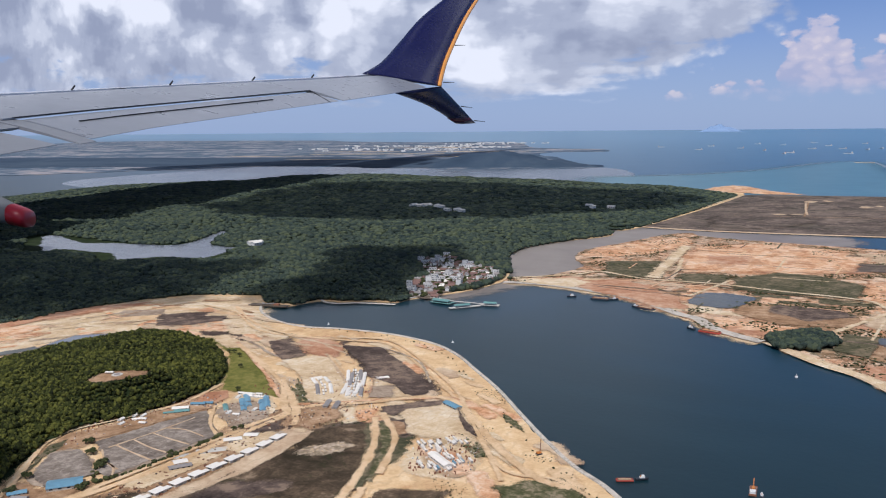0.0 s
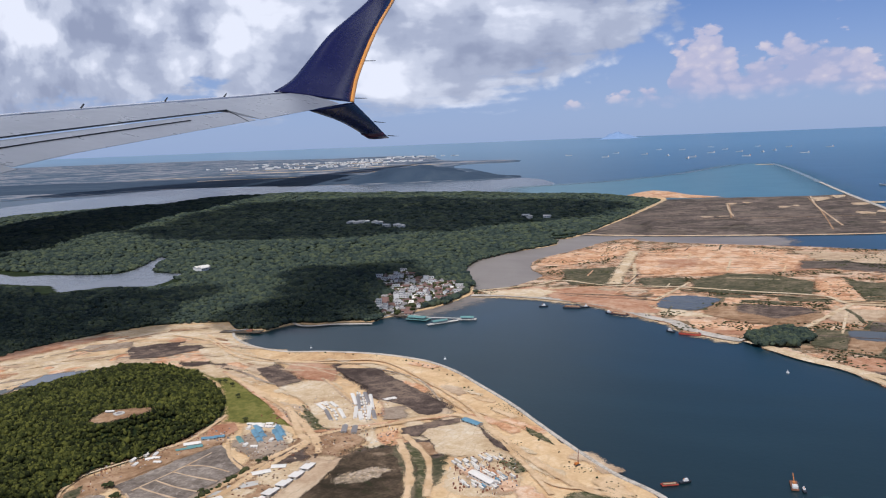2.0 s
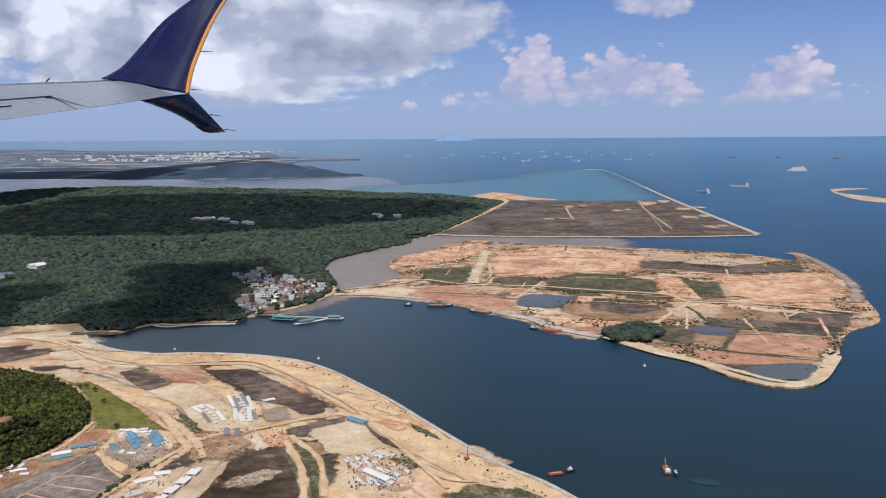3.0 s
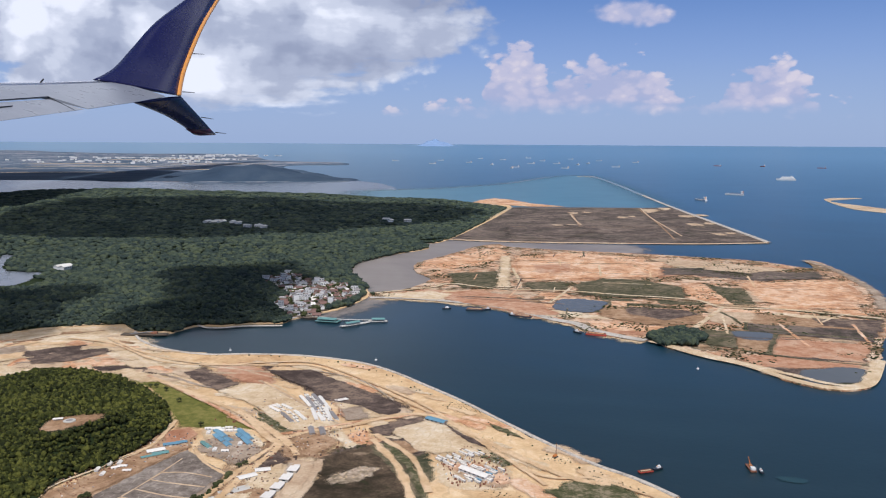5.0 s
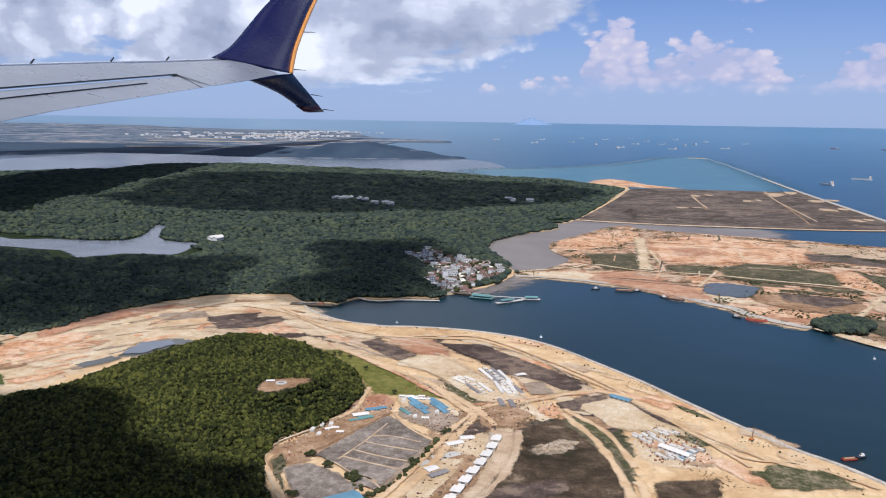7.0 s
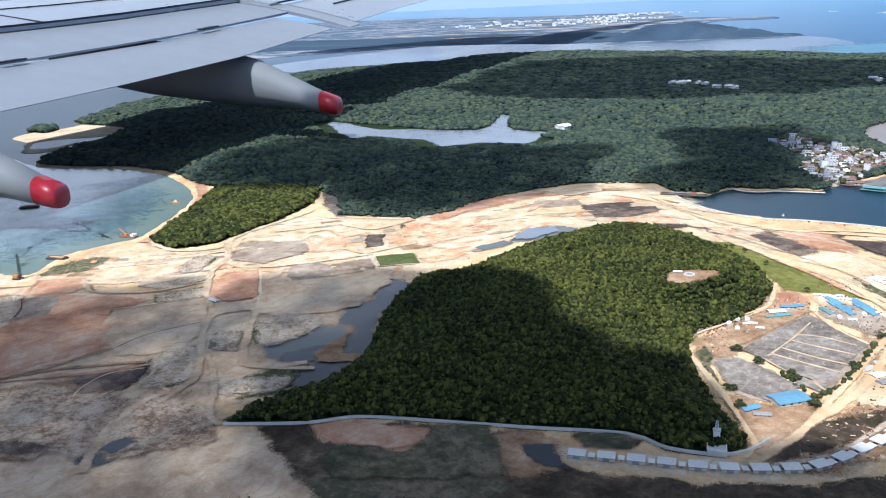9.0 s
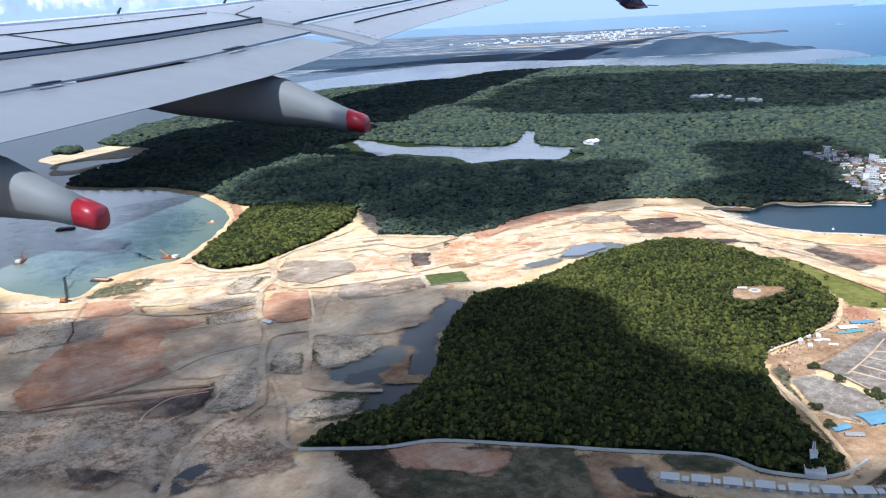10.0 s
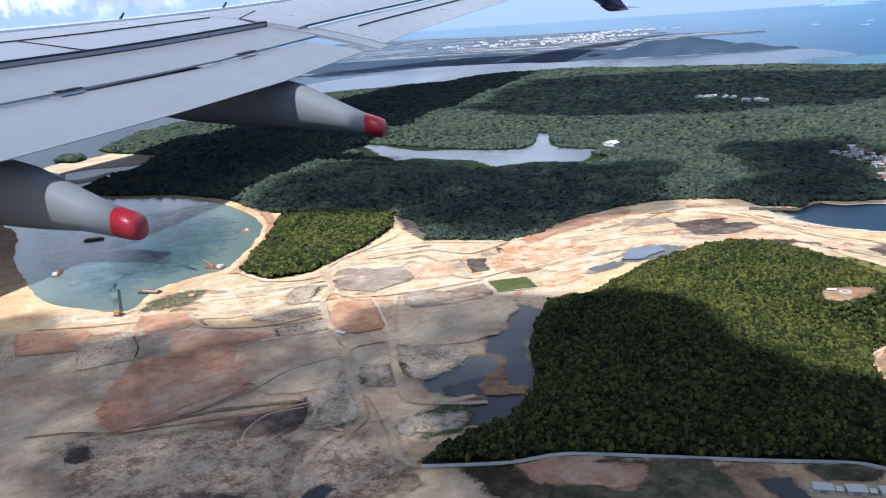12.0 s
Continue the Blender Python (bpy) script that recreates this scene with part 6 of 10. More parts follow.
crisp_plot([(-6.56, 2.12), (-6.42, 2.3), (-6.05, 2.04), (-6.19, 1.87)], "grey", "grey levelled plot", 0.012)
crisp_plot([(-6.87, 2.36), (-6.68, 2.61), (-6.4, 2.4), (-6.61, 2.18)], "red", "square red earth plot", 0.012)
crisp_plot([(-5.74, 2.34), (-5.44, 2.88), (-5.12, 2.65), (-5.33, 2.33), (-5.59, 2.19)], "dun", "pale tan levelled field", 0.014)
crisp_plot([(-5.45, 2.18), (-5.16, 2.63), (-4.84, 2.38), (-4.84, 2.12), (-5.06, 1.98)], "dun", "pale tan levelled field", 0.05)
crisp_plot([(-5.84, 2.73), (-5.64, 3.02), (-5.48, 2.9), (-5.66, 2.62)], "rubble", "dark rubbly rectangle", 0.012)
crisp_plot([(-5.75, 3.16), (-5.69, 3.51), (-5.17, 3.09), (-5.25, 2.91), (-5.49, 2.94)], "red", "brown-red rectangle cut into the sand", 0.012)
crisp_plot([(-5.34, 3.32), (-5.03, 3.65), (-4.87, 3.9), (-4.77, 4.06), (-4.57, 3.67), (-4.49, 3.24), (-4.87, 2.87)], "dun", "broad pale grey levelled sand", 0.05)
crisp_plot([(-5.55, 3.7), (-5.43, 3.88), (-5.14, 3.82), (-5.23, 3.53), (-5.36, 3.51)], "grey", "grey drying pan at the shade edge", 0.02)
crisp_plot([(-4.85, 2.17), (-4.73, 2.32), (-4.42, 2.09), (-4.4, 1.93), (-4.54, 1.84)], "rubble", "weedy tipped rubble", 0.05)
crisp_plot([(-4.8, 2.84), (-4.59, 3.06), (-4.37, 3), (-4.37, 2.6), (-4.56, 2.63)], "rubble", "weedy tipped rubble beside the pond", 0.05)
crisp_plot([(-4.83, 2.53), (-4.68, 2.59), (-4.48, 2.42), (-4.64, 2.39)], "rubble", "weedy tipped rubble along the track", 0.05)
crisp_plot([(-4.16, 2.12), (-4.07, 2.26), (-3.94, 2.37), (-3.86, 2.21), (-4.06, 2.06)], "rubble", "weedy margin of the pond", 0.05)
crisp_plot([(-4.07, 2.66), (-4.15, 3.01), (-3.95, 2.76), (-3.83, 2.81), (-3.81, 2.71), (-3.95, 2.61)], "brown", "brown silt between the ponds", 0.03)
crisp_plot([(-4.88, 1.73), (-4.72, 1.99), (-4.57, 1.84), (-4.65, 1.6), (-4.8, 1.58)], "mud", "dark purple-grey mud", 0.08)
crisp_plot([(-5.36, 0.99), (-5.33, 1.09), (-5.16, 1.03), (-5.2, 0.95)], "mud", "dark muddy hollow", 0.06)
crisp_plot([(-5.03, 1.32), (-4.91, 1.5), (-4.62, 1.49), (-4.48, 1.35), (-4.79, 1.33)], "mottled", "brown drying mud", 0.12)
crisp_plot([(-4.5, 1.09), (-4.26, 1.23), (-4.23, 1.17), (-4.4, 1.05)], "mud", "dark muddy hollow", 0.08)
crisp_plot([(-4.03, 1.34), (-4.04, 1.49), (-3.95, 1.51), (-3.94, 1.37)], "pond", "dark puddle in the levelled sand", 0.03)
crisp_plot([(-4.01, 1.66), (-4.03, 1.88), (-3.73, 1.69), (-3.74, 1.53), (-3.9, 1.54)], "mottled", "brown churned mound", 0.1)
crisp_plot([(-4.71, 1.24), (-4.67, 1.36), (-4.57, 1.34), (-4.61, 1.21)], "rubble", "olive weeds on drying mud", 0.06)
crisp_plot([(-6.3, 3.72), (-6.26, 3.99), (-6.06, 4.28), (-5.75, 4.05), (-5.79, 3.62), (-6.06, 3.55)], "grey", "grey settling pan in the dunes", 0.015)
crisp_plot([(-6.08, 4.33), (-5.87, 4.5), (-5.59, 4.31), (-5.72, 4.05)], "orange", "tan graded plot in the dunes", 0.02)
crisp_plot([(-5.69, 4.65), (-5.62, 4.75), (-5.34, 4.5), (-5.42, 4.39)], "mud", "dark rectangular basin", 0.01)
crisp_plot([(-5.71, 4.47), (-5.68, 4.6), (-5.57, 4.49), (-5.63, 4.42)], "grey", "small grey basin", 0.01)
crisp_plot([(-5.28, 3.91), (-5.18, 4.16), (-4.98, 4.06), (-5.11, 3.81)], "grey", "pale grey drying strip", 0.015)
crisp_plot([(-6.42, 3.36), (-6.32, 3.52), (-6.09, 3.25), (-6.16, 3.12)], "rubble", "weeds among the dunes", 0.05)
crisp_plot([(-6.3, 2.88), (-6.11, 3.04), (-5.91, 2.92), (-6.12, 2.75)], "dun", "walled sand pit", 0.012)
crisp_plot([(-6.12, 2.74), (-5.9, 3.22), (-5.79, 3.13), (-5.88, 2.8)], "rubble", "dull weedy flat along the shade edge", 0.04)
crisp_plot([(-5.67, 5.43), (-5.73, 5.85), (-5.62, 6.47), (-5.42, 6.75), (-5.36, 6.51), (-5.51, 5.81), (-5.48, 5.32)], "red", "reddish bank below the forest", 0.04)
crisp_plot([(-5.61, 5.08), (-5.38, 5.61), (-5.17, 5.51), (-5.19, 5.05), (-5.43, 4.8)], "orange", "orange scraped sand", 0.08)
crisp_plot([(-4.57, 5.23), (-4.65, 5.56), (-4.49, 5.73), (-4.38, 5.65), (-4.43, 5.31)], "lake", "small teal pond behind the hill", 0.02)
crisp_plot([(-4.67, 4.86), (-4.59, 5.15), (-4.48, 5.13), (-4.55, 4.82)], "pond_green", "shallow green pool", 0.02)
crisp_plot([(-3.01, 6.31), (-2.91, 6.44), (-2.52, 6.2), (-2.42, 6.13), (-2.5, 5.95), (-2.63, 6.02)], "mud", "dark wet pan behind the turf", 0.02)
crisp_plot([(-2.38, 6.54), (-2.05, 6.66), (-1.55, 6.31), (-1.25, 6.11), (-1.03, 5.86), (-1.05, 5.73), (-1.18, 5.75), (-1.33, 5.87), (-1.69, 5.95), (-1.85, 6.19), (-2.14, 6.36)], "mud", "broad dark wet pan beside the sea wall", 0.02)
crisp_plot([(-1.13, 5.45), (-0.85, 5.76), (-0.81, 5.69), (-0.96, 5.49), (-0.95, 5.35), (-1.04, 5.33)], "mud", "brown puddled pan", 0.02)
crisp_plot([(-0.91, 5.27), (-0.85, 5.33), (-0.73, 5.16), (-0.67, 5.12), (-0.72, 5.08)], "mud", "brown puddle", 0.015)
crisp_plot([(-0.69, 5.67), (-0.48, 5.47), (-0.23, 5.3), (-0.22, 5.23), (-0.43, 5.36)], "mud", "brown wet hollow along the track", 0.02)
crisp_plot([(-4.53, 6.35), (-4.39, 6.65), (-4.09, 6.84), (-3.98, 6.67), (-4.1, 6.38), (-4.35, 6.2)], "mud", "grey-brown pans in the sand", 0.03)
crisp_plot([(-1.58, 5.11), (-1.35, 5.26), (-1.23, 5.15), (-1.26, 4.92), (-1.44, 4.86)], "brown", "brown churned works ground", 0.05)
crisp_plot([(-2.48, 5.93), (-2.32, 6.17), (-2.15, 6.2), (-1.39, 5.53), (-1.47, 5.31), (-1.61, 5.27), (-2.09, 5.71)], "sand_pale", "white levelled container yard", 0.02)
crisp_plot([(-1.45, 5.76), (-1.33, 5.87), (-1.19, 5.63), (-1.32, 5.55)], "grey", "grey sand tip", 0.04)
crisp_plot([(-2.16, 4.06), (-2.12, 4.49), (-2.05, 4.78), (-1.65, 4.53), (-1.67, 3.77), (-1.77, 3.8), (-1.88, 3.93)], "gravel", "dark gravel plot with graded ridges", 0.012)
crisp_plot([(-2.22, 3.82), (-2.14, 3.95), (-1.98, 3.89), (-1.75, 3.78), (-1.82, 3.53), (-2.04, 3.59)], "gravel", "gravel plot beside the hill road", 0.015)
crisp_plot([(-2.4, 4.09), (-2.32, 4.34), (-2.27, 4.7), (-2.06, 4.84), (-2.12, 4.49), (-2.21, 4.03)], "brown", "reddish trodden yard", 0.03)
crisp_plot([(-1.56, 3.88), (-1.54, 4.23), (-1.39, 4.32), (-1.36, 4.12), (-1.39, 3.79), (-1.48, 3.74)], "sand_pale", "white working yard with stores", 0.02)
crisp_plot([(-1.52, 4.6), (-1.4, 4.74), (-1.34, 4.57), (-1.46, 4.48)], "sand_pale", "cream sand tip", 0.02)
crisp_plot([(-1.22, 4.89), (-1, 5.17), (-0.81, 5.01), (-0.66, 4.79), (-0.49, 4.47), (-0.42, 4.15), (-0.56, 4.02), (-0.54, 3.6), (-1.22, 3.17), (-1.17, 3.93), (-1.13, 4.36), (-1.11, 4.63)], "marsh", "peaty marsh with dark pools", 0.03)
crisp_plot([(-1.12, 4.02), (-0.88, 4.22), (-0.76, 4.19), (-0.86, 3.97), (-1.04, 3.81)], "mud", "brown silt in the marsh", 0.12)
crisp_plot([(-1.07, 4.63), (-0.95, 4.82), (-0.82, 4.82), (-0.89, 4.64), (-1.03, 4.56)], "rubble", "pale silted weeds in the marsh", 0.06)
crisp_plot([(-1.02, 5.15), (-0.96, 5.18), (-0.67, 4.82), (-0.45, 4.39), (-0.49, 4.36), (-0.72, 4.75)], "green", "green weedy margin of the marsh", 0.025)
crisp_plot([(-0.36, 4.42), (-0.04, 4.59), (-0.01, 3.84), (-0.24, 3.78)], "marsh", "dark marsh beyond the causeway", 0.04)
crisp_plot([(-1.61, 3.01), (-1.61, 3.4), (-1.39, 3.72), (-1.31, 3.79), (-1.42, 3.34)], "marsh", "dark weedy ground below the sheds", 0.04)
crisp_plot([(-0.93, 5.26), (-0.83, 5.28), (-0.7, 5.13), (-0.74, 5.07), (-0.83, 5.14)], "brown", "brown pond in the sand", 0.015)
crisp_plot([(-2.89, 2.21), (-2.92, 2.42), (-2.77, 2.55), (-2.53, 2.4), (-2.46, 2.25), (-2.96, 1.87), (-3.17, 2.01), (-2.9, 2.09)], "green", "rank green marsh below the wall", 0.05)
crisp_plot([(-2.4, 2.73), (-2.24, 2.85), (-2.12, 2.85), (-2.12, 2.77), (-2.29, 2.66)], "green", "green weeds beside the wall", 0.03)
crisp_plot([(-3.22, 2.11), (-3.16, 2.25), (-3.05, 2.31), (-2.92, 2.21), (-2.99, 2.14), (-3.16, 2.07)], "red", "churned red earth beside the wall", 0.03)
crisp_plot([(-2.53, 2.52), (-2.41, 2.6), (-2.3, 2.49), (-2.24, 2.48), (-2.34, 2.43), (-2.46, 2.45)], "pond", "dark pool at the end of the shed row", 0.03)
crisp_plot([(-5.17, 4.24), (-4.97, 4.47), (-4.77, 4.31), (-4.95, 4.08)], "turf", "rectangle of dark green turf", 0.008)


def rutted_track(line, mat, wide):
    LEVEL[0] += 0.00001
    band("road", line, wide, LEVEL[0] + 0.00001, M[mat], "rutted track or low bank between the plots", "road", 0.0, 0.04, 0.5)


rutted_track([(-5.1, 2.63), (-4.8, 2.41), (-4.43, 2.14), (-4.28, 1.9), (-4.25, 1.78)], "dun", 0.035)
rutted_track([(-4.87, 2.85), (-4.54, 2.54), (-4.27, 2.36), (-4.07, 2.42), (-3.91, 2.53)], "dun", 0.04)
rutted_track([(-5.3, 1.27), (-5.14, 1.62), (-4.96, 1.83), (-4.77, 2.03)], "brown", 0.03)
rutted_track([(-4.79, 2.09), (-4.61, 1.97), (-4.54, 1.84)], "dun", 0.02)
rutted_track([(-6.68, 2.61), (-6.45, 2.51), (-6.25, 2.49), (-5.96, 2.68), (-5.84, 2.9), (-5.76, 3.15)], "dun", 0.03)
rutted_track([(-5.66, 3.49), (-5.39, 3.29), (-5.06, 3.02), (-4.8, 2.74)], "sand_pale", 0.02)
rutted_track([(-6.58, 2.1), (-6.34, 1.99), (-6.19, 1.87)], "mud", 0.012)
rutted_track([(-5.35, 1.21), (-5.18, 1.57), (-5.12, 1.94), (-5.16, 2.26), (-5.06, 2.58)], "mud", 0.01)
rutted_track([(-5.69, 0.95), (-5.52, 1.12), (-5.29, 1.25)], "brown", 0.015)
rutted_track([(-4.68, 1.55), (-4.75, 1.63), (-4.8, 1.81), (-4.7, 1.97)], "dun", 0.012)
rutted_track([(-7.21, 3.48), (-6.82, 3.43), (-6.56, 3.58), (-6.51, 3.8), (-6.65, 3.96), (-6.74, 4.29), (-6.81, 4.88), (-6.89, 5.07)], "sand_pale", 0.05)
rutted_track([(-6.51, 3.8), (-6.03, 3.48), (-5.73, 3.55), (-5.41, 3.98), (-5.25, 4.28)], "sand_pale", 0.05)
rutted_track([(-5.22, 4.22), (-4.96, 4.06)], "stone", 0.018)
rutted_track([(-4.96, 4.06), (-4.75, 4.29)], "stone", 0.014)
rutted_track([(-9.63, 5.54), (-8.74, 5.03), (-8.3, 4.7), (-7.73, 4.11), (-7.24, 3.43)], "red", 0.1)
rutted_track([(-6.21, 4.44), (-6.13, 4.61), (-5.85, 4.51), (-5.78, 4.67)], "sand_road", 0.02)
rutted_track([(-5.55, 4.27), (-5.31, 4.27), (-5.2, 4.58), (-4.96, 5.23), (-4.91, 5.32)], "sand_road", 0.03)
rutted_track([(-4.35, 7.21), (-3.8, 6.85), (-3.35, 6.65), (-2.87, 6.6), (-2.45, 6.69), (-2.07, 6.77), (-1.53, 6.42), (-1.04, 6.04), (-0.63, 5.67), (-0.17, 5.16), (0.11, 4.83)], "sand_road", 0.035)
rutted_track([(-3.23, 6.16), (-2.77, 5.88), (-2.29, 5.57), (-1.86, 5.26), (-1.64, 5.18)], "orange", 0.035)
rutted_track([(-1.64, 5.18), (-1.47, 5.31), (-1.29, 5.49), (-0.84, 5.83), (-0.7, 5.76)], "orange", 0.045)
rutted_track([(-2.31, 6.26), (-1.78, 5.83), (-1.34, 5.47)], "dun", 0.022)
rutted_track([(-2.05, 6.66), (-1.55, 6.47), (-1.15, 6.05)], "rubble", 0.02)
rutted_track([(-2.38, 3.85), (-2.46, 4.09), (-2.39, 4.37), (-2.3, 4.77), (-2.41, 5.19)], "sand_pale", 0.018)
rutted_track([(-2.38, 3.85), (-2.11, 3.56), (-1.83, 3.26), (-1.72, 3.09), (-1.71, 2.98)], "sand_pale", 0.018)
rutted_track([(-1.68, 2.92), (-1.63, 3.16), (-1.6, 3.61), (-1.59, 4.26), (-1.6, 4.76), (-1.57, 5.03)], "sand_road", 0.04)
rutted_track([(-1.36, 4.76), (-1.28, 4.33), (-1.29, 3.91), (-1.37, 3.46), (-1.45, 3.19), (-1.64, 2.94)], "rubble", 0.025)
rutted_track([(-1.22, 4.86), (-1.15, 4.55), (-1.12, 4.18), (-1.17, 3.73), (-1.22, 3.33)], "dun", 0.05)
rutted_track([(-0.45, 4.39), (-0.39, 4.27), (-0.34, 3.97), (-0.32, 3.65)], "sand_road", 0.06)

# ---- roads, walls, breakwaters ----


def sand_road(line, width, what):
    LEVEL[0] += 0.00001
    band("road", line, width, LEVEL[0] + 0.00001, M["red"] if "red" in what else M["dun"] if "haul" in what else M["sand_road"], what, "road", 0.0, 0.05, 0.35)


sand_road([(-1.61, 5.07), (-1.48, 5.27), (-1.25, 5.47), (-1.01, 5.76), (-0.8, 5.79), (-0.56, 5.61), (-0.21, 5.29), (0.06, 5.07), (0.28, 4.95), (0.45, 4.93)], 0.05, "orange sand track behind the sea wall")
sand_road([(-3.16, 6.11), (-2.59, 5.8), (-1.95, 5.42), (-1.55, 5.09), (-1.38, 4.88)], 0.05, "orange sand road beside the turf")
sand_road([(-0.48, 4.57), (-0.7, 5.01), (-0.94, 5.25), (-1.05, 5.35)], 0.04, "sand road beside the marsh")
sand_road([(-2.26, 6.24), (-1.76, 5.85), (-1.33, 5.48)], 0.022, "pale sand lane through the yard")
sand_road([(-4.98, 2.94), (-5.12, 2.72), (-4.93, 2.51), (-4.7, 2.33), (-4.38, 2.09), (-4.29, 1.92), (-4.33, 1.79), (-4.19, 1.49), (-3.9, 1.2)], 0.05, "pale haul track over the levelled sand")
sand_road([(-5.57, 3.63), (-4.97, 2.95), (-4.53, 2.52), (-4.28, 2.34), (-4.12, 2.4), (-4.01, 2.56)], 0.05, "pale haul track beside the ponds")
sand_road([(-5.12, 2.72), (-5.48, 2.9), (-5.94, 3.25), (-6.2, 3.59), (-6.6, 3.84)], 0.05, "pale haul track up the dunes")
sand_road([(-3.78, 1.83), (-3.92, 1.86), (-4.13, 2.03), (-4.39, 2.2), (-4.63, 2.31)], 0.04, "pale haul track round the ponds")
sand_road([(-1.68, 3.04), (-1.62, 3.21), (-1.59, 3.46), (-1.53, 3.8), (-1.52, 4.17), (-1.54, 4.58), (-1.55, 5), (-1.66, 5.09), (-1.84, 5.28), (-2.14, 5.59)], 0.05, "broad sand road beside the gravel plots")
sand_road([(-2.07, 4.88), (-1.85, 4.64), (-1.64, 4.51)], 0.022, "sand lane between camp and plot")
sand_road([(0.74, 4.79), (0.35, 4.99), (0.07, 4.95), (-0.33, 5.34), (-0.63, 5.7), (-0.96, 6.05), (-1.44, 6.43), (-2.09, 6.86), (-2.47, 6.79), (-2.88, 6.58), (-3.41, 6.58), (-4.15, 7), (-4.7, 7.08)], 0.03, "graded sand track along the shore")
sand_road([(-1.04, 5.26), (-0.77, 4.9), (-0.56, 4.49), (-0.43, 4.12), (-0.29, 3.5)], 0.05, "sand causeway through the marsh")
sand_road([(-1.7, 3.08), (-1.79, 3.2), (-2.02, 3.49), (-2.25, 3.73), (-2.38, 3.87), (-2.46, 4.07), (-2.48, 4.21), (-2.38, 4.51), (-2.3, 4.78), (-2.34, 5), (-2.41, 5.25)], 0.026, "narrow road round the foot of the hill")
sand_road([(-5.3, 1.27), (-5.1, 1.52), (-4.87, 1.78), (-4.72, 2.02)], 0.03, "red earth bank")
for line, width in (([(-2.73, 10.15), (-2.16, 10.75), (-1.96, 11.13), (-1.3, 10.91), (-0.45, 10.99), (0.26, 10.9), (1.12, 10.8), (1.42, 10.41), (2.15, 10.45), (3.03, 10.22)], 0.06), ([(-1.74, 14), (-1.25, 11.01)], 0.16), ([(1.42, 10.41), (1.03, 9.08)], 0.06), ([(0.62, 8.46), (1.33, 7.91), (1.74, 7.56), (2.04, 7.35), (2.26, 7.46), (2.52, 8.24)], 0.07)):
    LEVEL[0] += 0.00001
    band("road", line, width, LEVEL[0] + 0.00001, M["sand_pale"], "pale sand road on the peninsula", "road", 0.0, 0.08, 0.3)
band("road", [(-3.3, 16.39), (-3.43, 20.02), (-3.48, 24.71)], 0.12, LEVEL[0] + 0.0008, M["sand_pale"], "pale causeway along the canal", "road")
band("wall_hill", [(-3.77, 1.84), (-3.46, 2.08), (-3.29, 2.28), (-2.93, 2.48), (-2.59, 2.66), (-2.2, 2.87), (-2.01, 2.86), (-1.82, 2.93), (-1.73, 3.03), (-1.69, 3.19)], 0.012, 0.014, M["concrete"], "long white retaining wall at the foot of the hill", "wall", 0.011)
band("trim", [(0.8, 4.86), (0.59, 5.05), (0.33, 5.22), (0.07, 5.45), (-0.26, 5.77), (-0.66, 6.17), (-1.05, 6.51), (-1.37, 6.78), (-1.68, 6.97), (-1.96, 7.05), (-2.34, 7.08), (-2.79, 7.01), (-3.12, 6.9), (-3.46, 6.93), (-3.78, 7.06), (-4.06, 7.26), (-4.26, 7.5)], 0.028, 0.012, M["stone"], "pale stone sea wall along the strait", "sea wall", 0.006)
band("road", [(-2.67, 9.89), (-2.23, 9.98), (-1.81, 9.95), (-1.37, 9.85), (-0.91, 9.67), (-0.58, 9.4), (-0.34, 9.2), (-0.13, 9.09), (0.07, 8.81), (0.35, 8.61), (0.59, 8.5)], 0.26, 0.0036, M["sand_pale"], "pale sand under shallow water along the beach", "road", 0.0, 0.06, 0.6)["category"] = "shoal"
band("trim", [(-2.67, 9.89), (-2.23, 9.98), (-1.81, 9.95), (-1.37, 9.85), (-0.91, 9.67), (-0.58, 9.4), (-0.34, 9.2), (-0.13, 9.09), (0.07, 8.81), (0.35, 8.61), (0.59, 8.5)], 0.11, 0.0135, M["stone"], "white beach along the peninsula", "beach", 0.002)
band("trim", [(0.8, 8.31), (1.11, 8.01), (1.42, 7.8), (1.72, 7.44), (1.98, 7.27), (2.19, 7.33), (2.35, 7.56), (2.57, 8.26)], 0.07, 0.012, M["sand_pale"], "pale sand bund round the end of the peninsula", "bund", 0.008)
band("trim", [(0.14, 32.36), (1.1, 26.51), (2.76, 17.48)], 0.10, 0.012, M["stone"], "long straight stone breakwater", "breakwater", 0.012, 0.5)
band("trim", [(-3.25, 16.2), (-2.08, 16.17), (0.02, 16.53), (1.57, 16.92), (2.74, 17.47)], 0.10, 0.011, M["dun"], "pale sandy bund along the reclaimed field", "bund", 0.006, 0.4)
band("trim", [(-10.59, 31.55), (-9.29, 33.36), (-7.87, 35.34), (-6.31, 40.43), (-5.59, 47.29), (-4.76, 51.28), (-3.46, 51.84), (-2.45, 47.77), (-0.92, 39.05), (0.14, 32.36)], 0.18, 0.006, M["bay_edge"], "sunken silt bank round the shallows", "shoal", 0.001, 1.0)
for line in ([(-1.57, 23.23), (-1.03, 19.63)], [(0.13, 25.48), (0.63, 21.5), (1.02, 17.54)], [(-2.53, 19.15), (-1.35, 19.39), (1.75, 20.39)]):
    band("road", line, 0.035, 0.0108, M["brown"], "pale straight track over the dark field", "road", 0.0003, 0.3, 0.4)
band("road", NORTH[:9], 0.30, LEVEL[0] + 0.0004, M["orange"], "thin sandy shore along the far side of the forest", "road", 0.0, 0.3, 0.6)["category"] = "beach"
